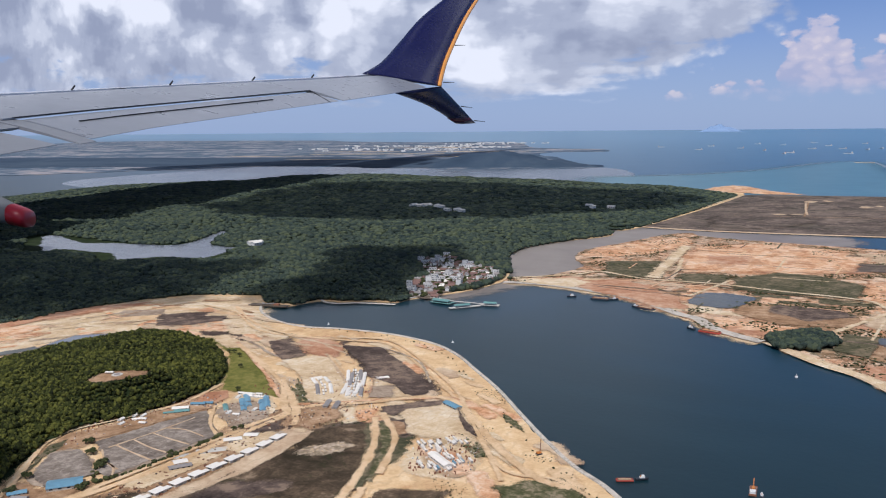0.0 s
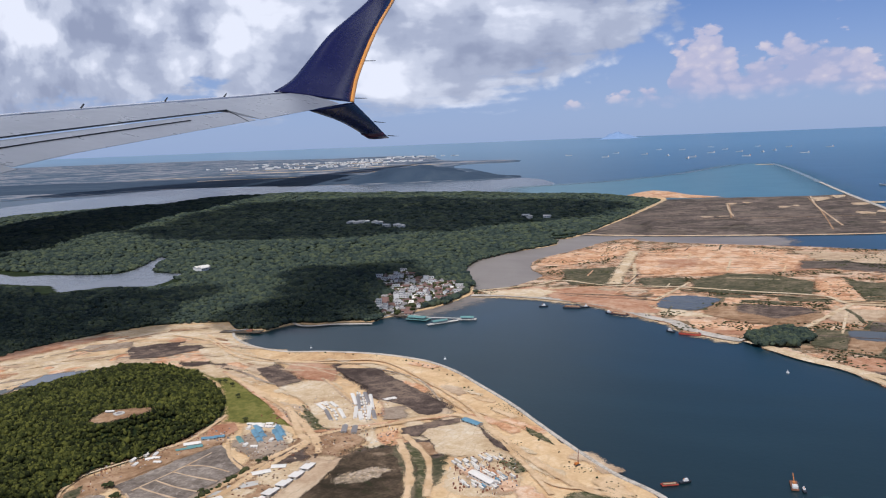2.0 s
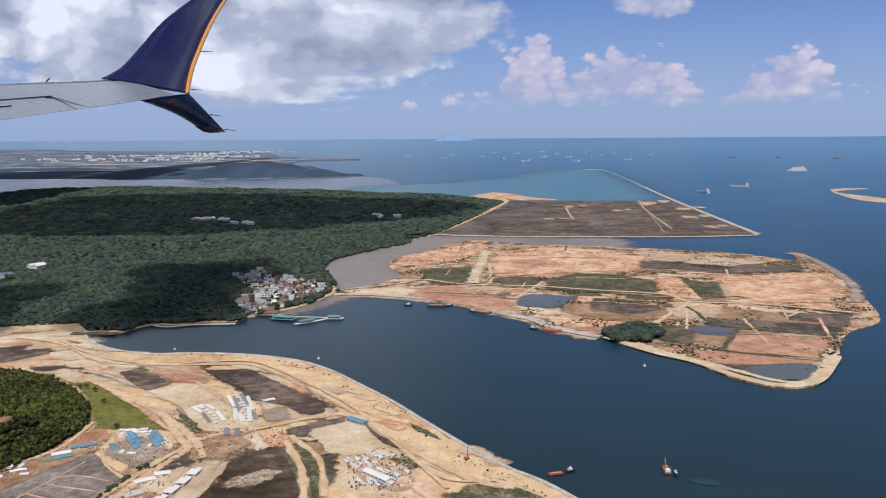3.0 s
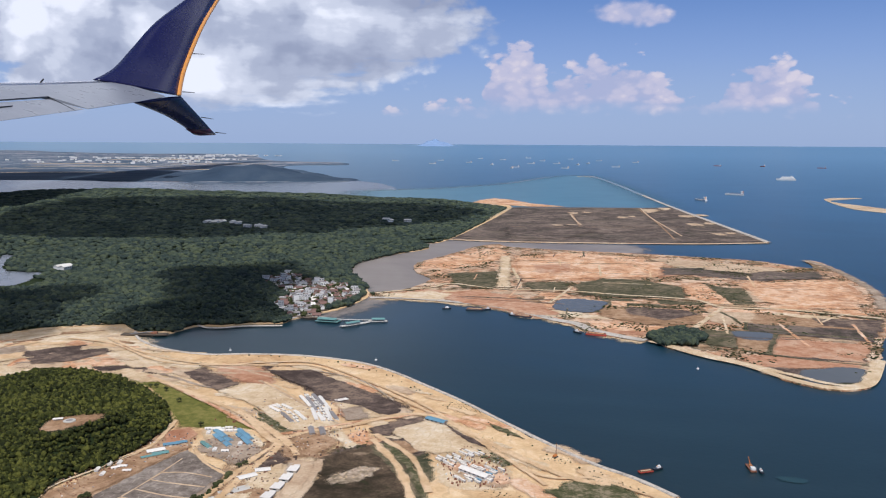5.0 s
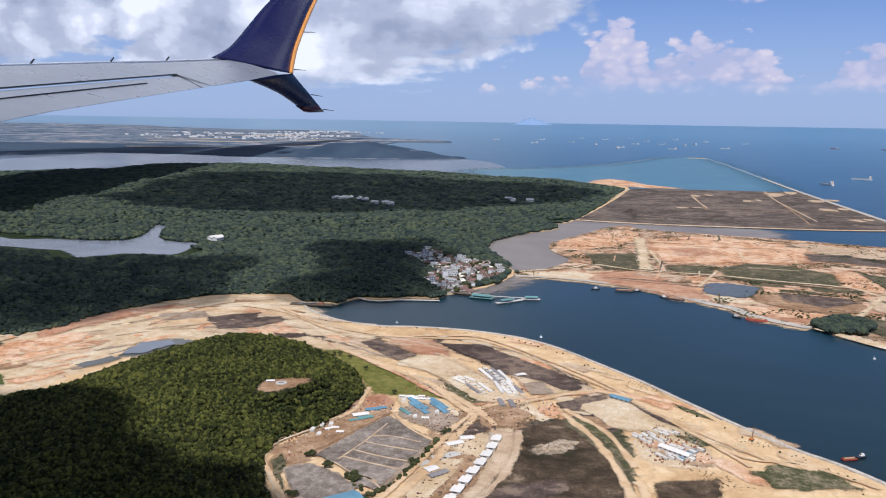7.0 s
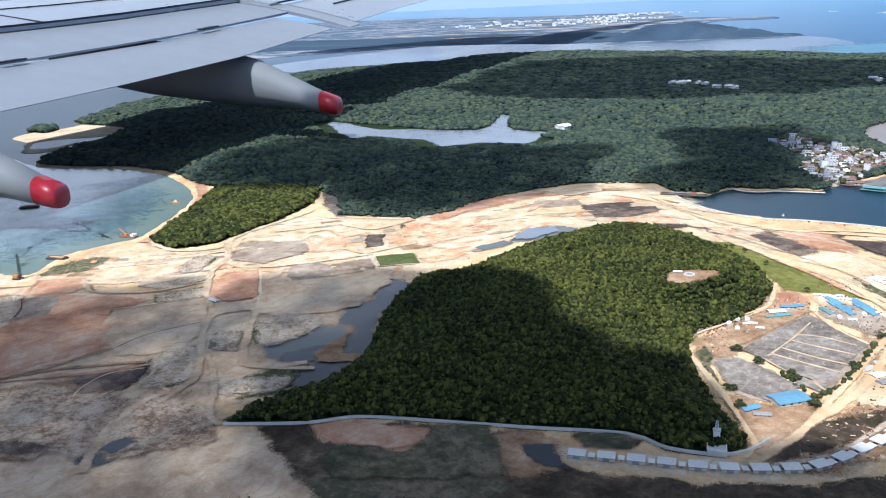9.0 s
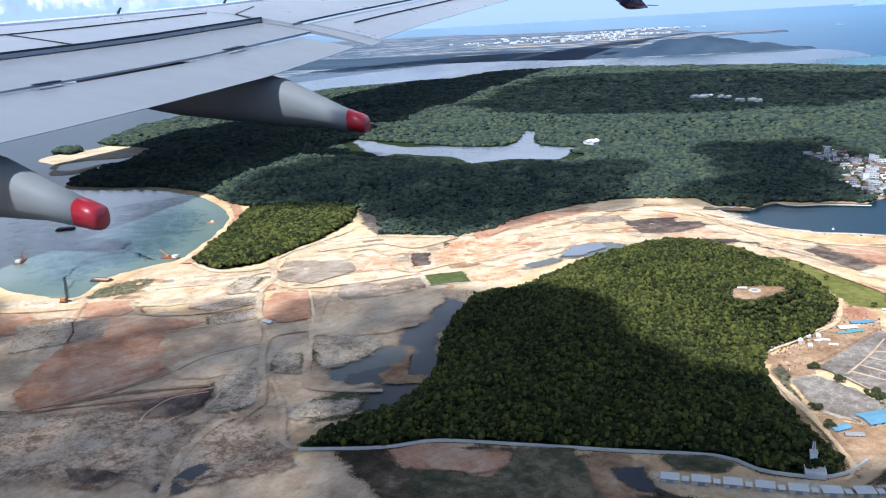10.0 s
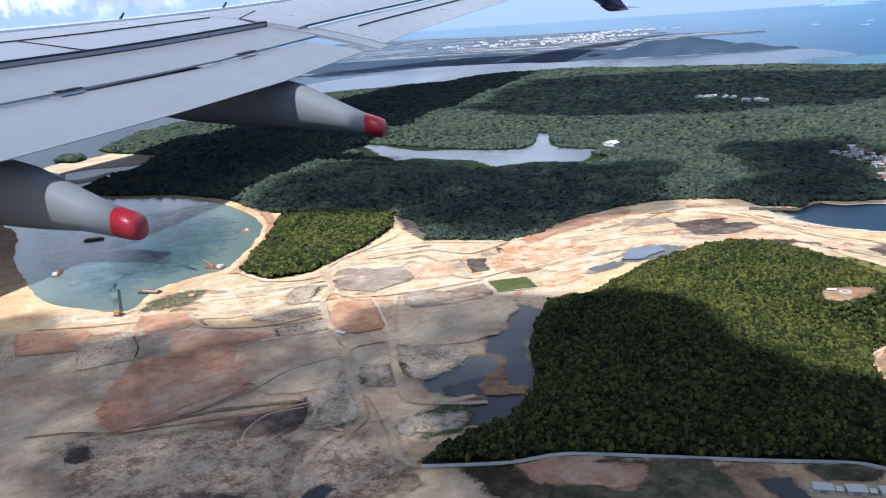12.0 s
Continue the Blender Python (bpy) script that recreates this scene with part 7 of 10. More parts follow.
band("trim", [(-4.03, 8.17), (-3.78, 7.9), (-3.58, 7.87), (-3.37, 8.02), (-3, 8.15)], 0.03, 0.012, M["stone"], "low pale stone spit and shore wall below the forest", "sea wall", 0.005)
band("trim", [(-3.9, 50.0), (-2.9, 49.9)], 0.5, 0.008, M["sand_pale"], "low sand bar in the shallows", "sandbar", 0.004, 1.0)
# low graded ridges on the gravel plot
for line in ([(-2.02, 4), (-1.86, 3.91), (-1.7, 3.87)], [(-2.02, 4.09), (-1.87, 4.07), (-1.65, 4.05)], [(-2.01, 4.2), (-1.82, 4.17), (-1.65, 4.17)], [(-2, 4.33), (-1.86, 4.32), (-1.66, 4.32)], [(-2, 4.43), (-1.87, 4.47), (-1.69, 4.45)], [(-1.65, 3.8), (-1.75, 3.88), (-1.85, 3.9)], [(-2.02, 4.04), (-2, 4.36), (-2, 4.65)]):
    band("trim", line, 0.011, LEVEL[0] + 0.0006, M["dun"], "low graded ridge of pale gravel", "ridge", 0.0012, 0.03, 0.7)


def tufts(name, polygon, spacing, share, small, large, mat, label, seed, avoid=(), base=0.0112):
    """Scrub and weeds strewn over open ground: one mesh, nobody could count them."""
    px, py = scatter(polygon, spacing, seed, 0.5)
    pick = np.random.default_rng(seed)
    grown = (swell(px, py, 2.3, seed * 1.7) + 0.35 * swell(px, py, 7.0, seed)) > share
    for other in avoid:
        grown &= ~inside(px, py, other)
    px, py = px[grown], py[grown]
    if len(px) == 0:
        return None
    size = small + (large - small) * pick.random(len(px)) ** 2
    return canopy(name, px, py, np.full(len(px), base), size, size * 0.32, M[mat], FAR_CROWNS, label, seed)


def litter(name, polygon, spacing, share, size, mat, label, seed):
    """Small heaps, planks and machine parts lying about: one mesh."""
    px, py = scatter(polygon, spacing, seed, 0.5)
    pick = np.random.default_rng(seed)
    keep = pick.random(len(px)) < share
    px, py = px[keep], py[keep]
    w, l, h, t = size * (0.3 + pick.random(len(px))), size * (0.6 + 2.2 * pick.random(len(px)) ** 2), size * (0.1 + 0.25 * pick.random(len(px))), pick.random(len(px)) * math.tau
    verts, faces = [], []
    for x, y, a, b, c, r in zip(px, py, l, w, h, t):
        k = len(verts)
        cs, sn = math.cos(r), math.sin(r)
        for z, f in ((0.009, 1.0), (LEVEL[0] + 0.0004 + c, 0.8)):
            for sx, sy in ((-1, -1), (1, -1), (1, 1), (-1, 1)):
                ux, uy = sx * a / 2 * f, sy * b / 2 * f
                verts.append((x + cs * ux - sn * uy, y + sn * ux + cs * uy, z))
        faces += [(k + 4, k + 5, k + 6, k + 7), (k, k + 1, k + 5, k + 4), (k + 1, k + 2, k + 6, k + 5), (k + 2, k + 3, k + 7, k + 6), (k + 3, k, k + 4, k + 7)]
    return tagged(raw(name, verts, faces, M[mat]), label, "debris", "", "stuff")


NEAR = [(0.74, 4.89), (0.33, 5.28), (-0.27, 5.79), (-1.06, 6.54), (-1.72, 6.96), (-2.7, 6.94), (-3.35, 6.84), (-3.84, 6.98), (-4.8, 7.05), (-5.13, 6.72), (-4.68, 5.86), (-3.66, 6.32), (-2.74, 5.92), (-1.76, 5.16), (-1.29, 4.98), (-0.84, 5.11), (-0.04, 4.5), (0.66, 4.69)]
WET = [[(-1.26, 4.95), (-1.04, 5.26), (-0.79, 4.99), (-0.6, 4.55), (-0.48, 4.23), (-0.5, 3.82), (-0.49, 3.37), (-1.19, 2.84), (-1.25, 3), (-1.12, 3.33), (-1.07, 3.58), (-1.06, 4.04), (-1.14, 4.56)], HILL, [(-3.62, 6.12), (-3.34, 6.2), (-2.9, 5.95), (-2.4, 5.65), (-1.85, 5.27), (-1.92, 5.25), (-2.28, 5.16), (-2.4, 5.24), (-2.71, 5.57), (-2.96, 5.82), (-3.25, 5.99)]]
tufts("scrub", PENINSULA, 0.045, 0.22, 0.014, 0.036, "bush", "dark scrub strewn over the reclaimed land", 81, [[(-1.6, 13.69), (-0.8, 14.28), (-0.19, 13.45), (0.49, 13.05), (0.89, 12.62), (-0.09, 11.92), (-1.07, 11.78), (-1.39, 12.49)], [(1.75, 12.12), (2.45, 12.57), (3.15, 12.53), (3.06, 11.44), (2.72, 10.96), (2.26, 11.2), (1.81, 11.27)], [(2.29, 12.47), (3.18, 12.83), (3.17, 11.67), (3.11, 11.07), (2.56, 11.1), (2.29, 11.41)], [(-2.06, 10.39), (-1.49, 10.72), (-1.07, 10.43), (-0.6, 10), (-0.34, 9.41), (-0.64, 9.39), (-1.08, 9.69), (-1.66, 9.92)]])
tufts("scrub", NEAR, 0.026, 0.42, 0.004, 0.013, "bush", "weeds and low scrub on the sand", 82, WET)
tufts("scrub", [(-1.26, 4.95), (-1.04, 5.26), (-0.79, 4.99), (-0.6, 4.55), (-0.48, 4.23), (-0.5, 3.82), (-0.49, 3.37), (-1.19, 2.84), (-1.25, 3), (-1.12, 3.33), (-1.07, 3.58), (-1.06, 4.04), (-1.14, 4.56)], 0.028, 0.30, 0.006, 0.018, "bush", "rank weeds in the dark marsh", 83)
tufts("scrub", [(-7.56, 1.64), (-6.62, 2.4), (-5.9, 2.74), (-5.73, 3.16), (-5.57, 3.64), (-4.9, 3.85), (-4.51, 4.27), (-4.22, 3.41), (-3.87, 2.67), (-3.89, 2), (-3.78, 1.79), (-3.43, 2.02), (-3.14, 2.02), (-2.88, 1.25), (-4.86, 0.06), (-8.07, 0.74)], 0.028, 0.47, 0.005, 0.014, "bush", "weeds in the hollows of the levelled sand", 84, [HILL, [(-4.67, 3.83), (-4.57, 3.93), (-4.39, 3.81), (-4.25, 3.45), (-4.18, 3.27), (-3.92, 2.98), (-3.8, 2.77), (-3.95, 2.72), (-4.17, 3.02), (-4.29, 3.05), (-4.54, 3.35), (-4.46, 3.5)], [(-4.38, 2.55), (-4.42, 2.88), (-4.33, 3.03), (-4.19, 3.03), (-4.03, 2.74), (-4.15, 2.53), (-4.27, 2.49)]])
hedge = curve_through([(-1.7, 3.61), (-1.65, 3.74), (-1.61, 3.95), (-1.61, 4.26), (-1.62, 4.52)], 0.022, False) + curve_through([(-1.68, 3.71), (-1.81, 3.82), (-1.89, 3.88)], 0.03, False)
side = np.random.default_rng(8)
keep = side.random(len(hedge)) < 0.8
hx, hy = np.array([p.x for p in hedge])[keep], np.array([p.y for p in hedge])[keep]
size = 0.020 + 0.022 * side.random(len(hx))
canopy("hedge", hx + side.normal(0, 0.006, len(hx)), hy + side.normal(0, 0.006, len(hx)), np.full(len(hx), 0.011), size, size * 0.7, M["bush"], FAR_CROWNS, "scrubby hedge along the gravel plots", 18)
for k, outline in enumerate(RUBBLE):
    tufts("scrub", outline, 0.017, 0.02, 0.005, 0.014, "bush", "low weeds among tipped rubble", 160 + k)
    litter("rubble", outline, 0.022, 0.45, 0.008, "sand_pale" if k % 2 else "dun", "tipped lumps of pale spoil", 180 + k)


def spoil_weeds(outline):
    tufts("scrub", outline, 0.022, 0.04, 0.008, 0.024, "bush", "dark weeds on heaps of spoil", 86)


spoil_weeds([(-4.78, 2.07), (-4.72, 2.24), (-4.4, 2.03), (-4.37, 1.91), (-4.59, 1.88)])
spoil_weeds([(-4.7, 2.71), (-4.69, 2.98), (-4.51, 3.03), (-4.45, 2.86), (-4.49, 2.65), (-4.49, 2.55)])
spoil_weeds([(-4.79, 2.47), (-4.75, 2.64), (-4.58, 2.5), (-4.66, 2.36)])
spoil_weeds([(-5.84, 2.69), (-5.68, 3.03), (-5.49, 2.9), (-5.69, 2.6)])
spoil_weeds([(-4.13, 2.12), (-4.11, 2.33), (-4, 2.47), (-3.83, 2.24), (-3.97, 2.07)])
spoil_weeds([(-6.23, 3.17), (-6.44, 3.45), (-6.24, 3.5), (-6.11, 3.19)])
spoil_weeds([(-0.38, 5.75), (-0.18, 5.61), (-0.12, 5.52), (-0.31, 5.63)])
spoil_weeds([(-0.43, 5.31), (-0.32, 5.28), (-0.12, 5.08), (-0.17, 5.04), (-0.3, 5.13)])
spoil_weeds([(-2.04, 5.63), (-1.8, 5.47), (-1.57, 5.27), (-1.6, 5.23), (-1.81, 5.38)])
spoil_weeds([(-2.35, 3.89), (-2.35, 4), (-2.27, 3.91), (-2.21, 3.76), (-2.01, 3.49), (-1.85, 3.3), (-1.84, 3.21), (-2.06, 3.51)])
for k, (outline, spacing, share) in enumerate((([(-2.48, 4.19), (-2.45, 4.5), (-2.35, 4.96), (-2.17, 5.08), (-2, 4.81), (-2.12, 4.72), (-2.23, 4.3), (-2.22, 3.94), (-2.32, 3.92)], 0.020, 0.55), ([(-2.15, 5.17), (-1.95, 5.3), (-1.66, 5.03), (-1.71, 4.64), (-1.85, 4.72)], 0.022, 0.5), ([(-1.46, 4.98), (-1.56, 5.17), (-1.3, 5.47), (-1.08, 5.42), (-1.07, 5.24), (-1.26, 5)], 0.022, 0.5), ([(-0.54, 4.95), (-0.46, 5.31), (-0.21, 5.17), (-0.08, 4.89), (-0.18, 4.7), (-0.39, 4.69)], 0.020, 0.55), ([(-2.2, 5.29), (-2.07, 5.85), (-1.84, 6.09), (-1.46, 5.94), (-1.35, 5.5), (-1.59, 5.27), (-1.89, 5.35)], 0.028, 0.4))):
    for mat, what in (("rust", "rust-red scrap, pipes and pallets in the yard"), ("roof_white", "white sacks, pipes and sheets in the yard"), ("steel", "grey machine parts in the yard")):
        litter("debris", outline, spacing, share * (0.3 if mat == "rust" else 0.10), 0.0065, mat, what, 90 + k * 3 + len(mat))
for k, (mat, what) in enumerate((("sand_pale", "pale tips in the works yard"), ("mud", "dark ruts in the works yard"), ("rust", "rust-red stores in the works yard"))):
    litter("rubble", [(-1.65, 4.51), (-1.67, 5.04), (-1.53, 5.35), (-1.36, 5.4), (-1.23, 4.93), (-1.38, 4.76), (-1.22, 4.1), (-1.22, 3.6), (-1.29, 3.22), (-1.59, 3), (-1.55, 3.39), (-1.48, 3.88)], 0.03, 0.14, 0.010, mat, what, 140 + k)
# low bushes strewn along the sea wall
wall_side = curve_through(COAST[:15], 0.03, False)
strew = np.random.default_rng(31)
bx, by = np.array([p.x for p in wall_side]), np.array([p.y for p in wall_side])
some = (strew.random(len(bx)) < 0.35) & (swell(bx, by, 1.7, 6.0) > -0.1)
bx, by = bx[some] - 0.05 - 0.05 * strew.random(some.sum()), by[some] - 0.05 - 0.05 * strew.random(some.sum())
size = 0.008 + 0.012 * strew.random(len(bx))
canopy("hedge", bx, by, np.full(len(bx), 0.0115), size, size * 0.6, M["bush"], FAR_CROWNS, "low dark bushes along the sea wall", 32)
# trees leaning over the water along the forest shore
shore = curve_through([(-3.97, 7.64), (-3.88, 7.96), (-3.59, 8.07), (-3.36, 8.25), (-3.08, 8.33), (-3.09, 8.62), (-2.94, 8.89), (-2.8, 9.2), (-2.74, 9.75), (-2.81, 10.13), (-2.96, 10.51), (-3.21, 10.9), (-3.39, 11.24), (-3.65, 11.65), (-3.78, 12.13), (-3.85, 12.8), (-3.61, 13.88), (-3.34, 14.77), (-3.62, 15.31), (-3.91, 15.89), (-3.3, 16.18), (-3.6, 24.44)], 0.045, False)
lean = np.random.default_rng(77)
sx = np.array([p.x for p in shore] * 2) + lean.normal(0, 0.022, 2 * len(shore))
sy = np.array([p.y for p in shore] * 2) + lean.normal(0, 0.022, 2 * len(shore))
open_side = ~inside(sx, sy, VILLAGE) & (reach(sx, sy, VILLAGE) > 0.12)
sx, sy = sx[open_side], sy[open_side]
size = 0.060 + 0.04 * lean.random(len(sx))
canopy("forest", sx, sy, np.full(len(sx), 0.006), size, size * 0.75, M["woods"], CROWNS, "trees along the forest shore", 78)

# ---- buildings ----
def gable(w, d, h, rise, over):
    """A pitched roof with thickness over a w by d house, ridge along x."""
    bm = bmesh.new()
    t = rise * 0.25 + 0.0008
    ends = []
    for x in (-w / 2 - over, w / 2 + over):
        ends.append([bm.verts.new(p) for p in ((x, -d / 2 - over, h - over * 0.4), (x, 0, h + rise), (x, d / 2 + over, h - over * 0.4), (x, d / 2 + over, h - over * 0.4 - t), (x, 0, h + rise - t), (x, -d / 2 - over, h - over * 0.4 - t))])
    a, b = ends
    for i in range(6):
        j = (i + 1) % 6
        bm.faces.new((a[i], a[j], b[j], b[i]))
    bm.faces.new(a[::-1])
    bm.faces.new(b)
    bmesh.ops.recalc_face_normals(bm, faces=bm.faces[:])
    return bm


def gabled_body(w, d, h, rise):
    bm = bmesh.new()
    low = h - 0.12 * rise - 0.0016 - 0.03 * d
    rows = []
    for x in (-w / 2, w / 2):
        rows.append([bm.verts.new(p) for p in ((x, -d / 2, 0), (x, d / 2, 0), (x, d / 2, low), (x, 0, h + rise * 0.72 - 0.001), (x, -d / 2, low))])
    a, b = rows
    for i in range(5):
        j = (i + 1) % 5
        bm.faces.new((a[i], a[j], b[j], b[i]))
    bm.faces.new(a[::-1])
    bm.faces.new(b)
    bmesh.ops.recalc_face_normals(bm, faces=bm.faces[:])
    return bm


def house(name, w, d, h, rise, wall, roof, label, category="house", windows=3, group="", over=None):
    """A house or shed: walls, a pitched roof, a row of windows on the long sides and a door."""
    ob = empty(name)
    part("wall", gabled_body(w, d, h, rise), M[wall], ob)
    part("roof", gable(w, d, h, rise, over if over is not None else 0.08 * d), M[roof], ob)
    for k in range(windows):
        x = (k + 0.5) / windows * w - w / 2
        for side in (-1, 1):
            y = side * d / 2
            part("window", boxes((x - 0.10 * w / windows * 2, x + 0.10 * w / windows * 2, min(y, y + side * 0.0004), max(y, y + side * 0.0004), h * 0.42, h * 0.78)), M["glass_dark"], ob)
    part("door", boxes((w / 2 - 0.0001, w / 2 + 0.0005, -d * 0.09, d * 0.09, 0, h * 0.7)), M["timber"], ob)
    return tagged(ob, label, category, group)


def flat_block(name, w, d, h, floors, wall, label, group="", bays=4):
    """A flat-roofed block with a parapet, rows of windows and a roof tank."""
    ob = empty(name)
    part("wall", soft_box(-w / 2, w / 2, -d / 2, d / 2, 0, h, 0.0006), M[wall], ob)
    part("parapet", boxes((-w / 2, w / 2, -d / 2, -d / 2 + 0.0016, h, h + 0.003), (-w / 2, w / 2, d / 2 - 0.0016, d / 2, h, h + 0.003),
                          (-w / 2, -w / 2 + 0.0016, -d / 2 + 0.0016, d / 2 - 0.0016, h, h + 0.003), (w / 2 - 0.0016, w / 2, -d / 2 + 0.0016, d / 2 - 0.0016, h, h + 0.003)), M[wall], ob)
    part("roof", boxes((-w / 2 + 0.0016, w / 2 - 0.0016, -d / 2 + 0.0016, d / 2 - 0.0016, h + 0.0002, h + 0.0009)), M["roof_grey"], ob)
    for f in range(floors):
        z = h * (f + 0.3) / floors
        for k in range(bays):
            x = (k + 0.5) / bays * w - w / 2
            for side in (-1, 1):
                y = side * d / 2
                part("window", boxes((x - 0.28 * w / bays, x + 0.28 * w / bays, min(y, y + side * 0.0005), max(y, y + side * 0.0005), z, z + h * 0.38 / floors)), M["glass_dark"], ob)
    part("water_tank", rods(((w * 0.2, 0, h), (w * 0.2, 0, h + 0.007), 0.005, 0.005, 8)), M["steel"], ob)
    return tagged(ob, label, "building", group)


def place_all(first, spots):
    """The first thing goes to the first spot and copies of it to the rest."""
    for k, (x, y, z, turn) in enumerate(spots):
        if k == 0:
            first.matrix_world = pose(x, y, z, 0, 0, turn)
        else:
            copy_thing(first, pose(x, y, z, 0, 0, turn))


rnd = random.Random(21)
HOMES = [
    house("house", 0.074, 0.049, 0.027, 0.016, "white", "roof_red", "white village house with a red tiled roof", windows=2, group="houses of the village"),
    house("house", 0.065, 0.046, 0.038, 0.014, "white", "roof_grey", "white two-storey village house with a grey roof", windows=2, group="houses of the village"),
    house("house", 0.088, 0.054, 0.030, 0.016, "cream", "roof_red", "cream village house with a faded red roof", windows=2, group="houses of the village"),
    house("house", 0.054, 0.041, 0.024, 0.012, "white", "roof_white", "small white village house with a pale sheet roof", windows=2, group="houses of the village"),
]
BLOCKS = [
    flat_block("apartment_block", 0.094, 0.050, 0.060, 3, "white", "white flat-roofed village block of three storeys", "blocks of the village", 3),
    flat_block("apartment_block", 0.062, 0.062, 0.090, 4, "white", "tall white flat-roofed block near the jetty", "blocks of the village", 3),
]
spots = [[] for _ in range(6)]
vx, vy = scatter(VILLAGE, 0.085, 31, 0.25)
for x, y in zip(vx, vy):
    if rnd.random() < 0.32:
        continue
    kind = rnd.choices(range(6), (9, 6, 6, 6, 3, 1))[0]
    spots[kind].append((x, y, 0.0122, rnd.choice((25, 115)) + rnd.uniform(-14, 14)))
for first, where in zip(HOMES + BLOCKS, spots):
    place_all(first, where)
tower = flat_block("apartment_block", 0.05, 0.045, 0.10, 6, "white", "tall white waterfront tower of the village", "blocks of the village")
tower.matrix_world = pose(-3.16, 8.70, 0.0122, 0, 0, 20)
patch("ground", VILLAGE, M["cleared"], "trodden ground between the village houses", 0.05)
# trees between the houses
tx, ty = scatter(VILLAGE, 0.075, 32)
some = rng.random(len(tx)) < 0.75
size = 0.045 + 0.03 * rng.random(some.sum())
canopy("forest", tx[some], ty[some], np.full(some.sum(), 0.0115), size, size * 0.8, M["bush"], CROWNS, "garden trees between the village houses", 9)
slipway = empty("slipway", -3.58, 9.28, 0.012, -62)
part("ramp", soft_box(-0.42, 0.42, -0.05, 0.05, 0, 0.012, 0.003), M["roof_teal"], slipway)
for y in (-0.052, 0.052):
    part("kerb", boxes((-0.42, 0.42, y - 0.004, y + 0.004, 0, 0.017)), M["white"], slipway)
tagged(slipway, "long pale green sloping terrace running down to the water", "ramp")
hall = house("hall", 0.40, 0.07, 0.022, 0.014, "cream", "roof_red", "long low hall with a brown-red roof beside the shore", "hall", 6)
hall.matrix_world = pose(-3.75, 8.72, 0.014, 0, 0, 10)

# ---- the jetty ----
def deck(name, a, b, width, z, parent, mat):
    a, b = Vector(a), Vector(b)
    side = Vector((-(b - a).y, (b - a).x)).normalized() * width / 2
    bm = bmesh.new()
    low = [bm.verts.new((p.x, p.y, z - 0.004)) for p in (a + side, b + side, b - side, a - side)]
    high = [bm.verts.new((p.x, p.y, z)) for p in (a + side, b + side, b - side, a - side)]
    bm.faces.new(high)
    bm.faces.new(low[::-1])
    for i in range(4):
        bm.faces.new((low[i], low[(i + 1) % 4], high[(i + 1) % 4], high[i]))
    bmesh.ops.recalc_face_normals(bm, faces=bm.faces[:])
    part(name, bm, M[mat], parent)
    steps = int((b - a).length / 0.06) + 1
    for i in range(steps + 1):
        p = a.lerp(b, i / steps)
        for s in (-0.8, 0.8):
            q = p + side * s
            part("post", rods(((q.x, q.y, -0.04), (q.x, q.y, z - 0.004), 0.0028, 0.0028, 5)), M["timber"], parent)


jetty = empty("jetty")
line = [(-3.06, 8.48), (-2.98, 8.75), (-2.74, 8.63), (-2.56, 8.59), (-2.2, 8.64)]
for a, b in zip(line[:-1], line[1:]):
    deck("deck", a, b, 0.028, 0.018, jetty, "concrete")
deck("platform", (-2.77, 8.50), (-2.52, 8.50), 0.13, 0.0165, jetty, "roof_teal")
deck("pontoon", (-2.42, 8.28), (-2.22, 8.56), 0.05, 0.0145, jetty, "concrete")
deck("pontoon", (-2.24, 8.60), (-2.05, 8.66), 0.07, 0.0155, jetty, "concrete")
for x, y, w, d, turn in ((-2.65, 8.50, 0.20, 0.09, 0), (-2.14, 8.63, 0.13, 0.05, 15), (-2.34, 8.39, 0.16, 0.04, 54)):
    c, s = math.cos(radians(turn)), math.sin(radians(turn))
    roof = part("roof", gable(w, d, 0.022, 0.010, 0.004), M["roof_teal"], jetty, "teal sheet roof")
    roof.matrix_world = pose(x, y, 0.016, 0, 0, turn)
    for px, py in ((-w / 2, -d / 2), (w / 2, -d / 2), (w / 2, d / 2), (-w / 2, d / 2)):
        qx, qy = x + c * px * 0.94 - s * py * 0.94, y + s * px * 0.94 + c * py * 0.94
        part("post", rods(((qx, qy, 0.014), (qx, qy, 0.038), 0.0016, 0.0016, 5)), M["white"], jetty)
tagged(jetty, "ferry jetty on piles with teal roofed platforms", "jetty")

# ---- sheds, camps and yards on the near shore ----
row = [(-2.34, 2.56), (-2.27, 2.59), (-2.13, 2.66), (-2, 2.72), (-1.89, 2.77), (-1.77, 2.83), (-1.69, 2.88), (-1.58, 2.96), (-1.48, 3.05), (-1.42, 3.15), (-1.37, 3.28), (-1.32, 3.42), (-1.29, 3.55), (-1.28, 3.72), (-1.28, 3.9), (-1.28, 4.11), (-1.28, 4.33), (-1.29, 4.55), (-1.31, 4.75)]
line = curve_through(row, 0.02, False)
lengths = np.concatenate([[0], np.cumsum([(b - a).length for a, b in zip(line[:-1], line[1:])])])


def along(s):
    i = int(min(max(np.searchsorted(lengths, s) - 1, 0), len(line) - 2))
    t = (s - lengths[i]) / max(lengths[i + 1] - lengths[i], 1e-6)
    way = (line[i + 1] - line[i]).normalized()
    return line[i].lerp(line[i + 1], t), math.degrees(math.atan2(way.y, way.x))


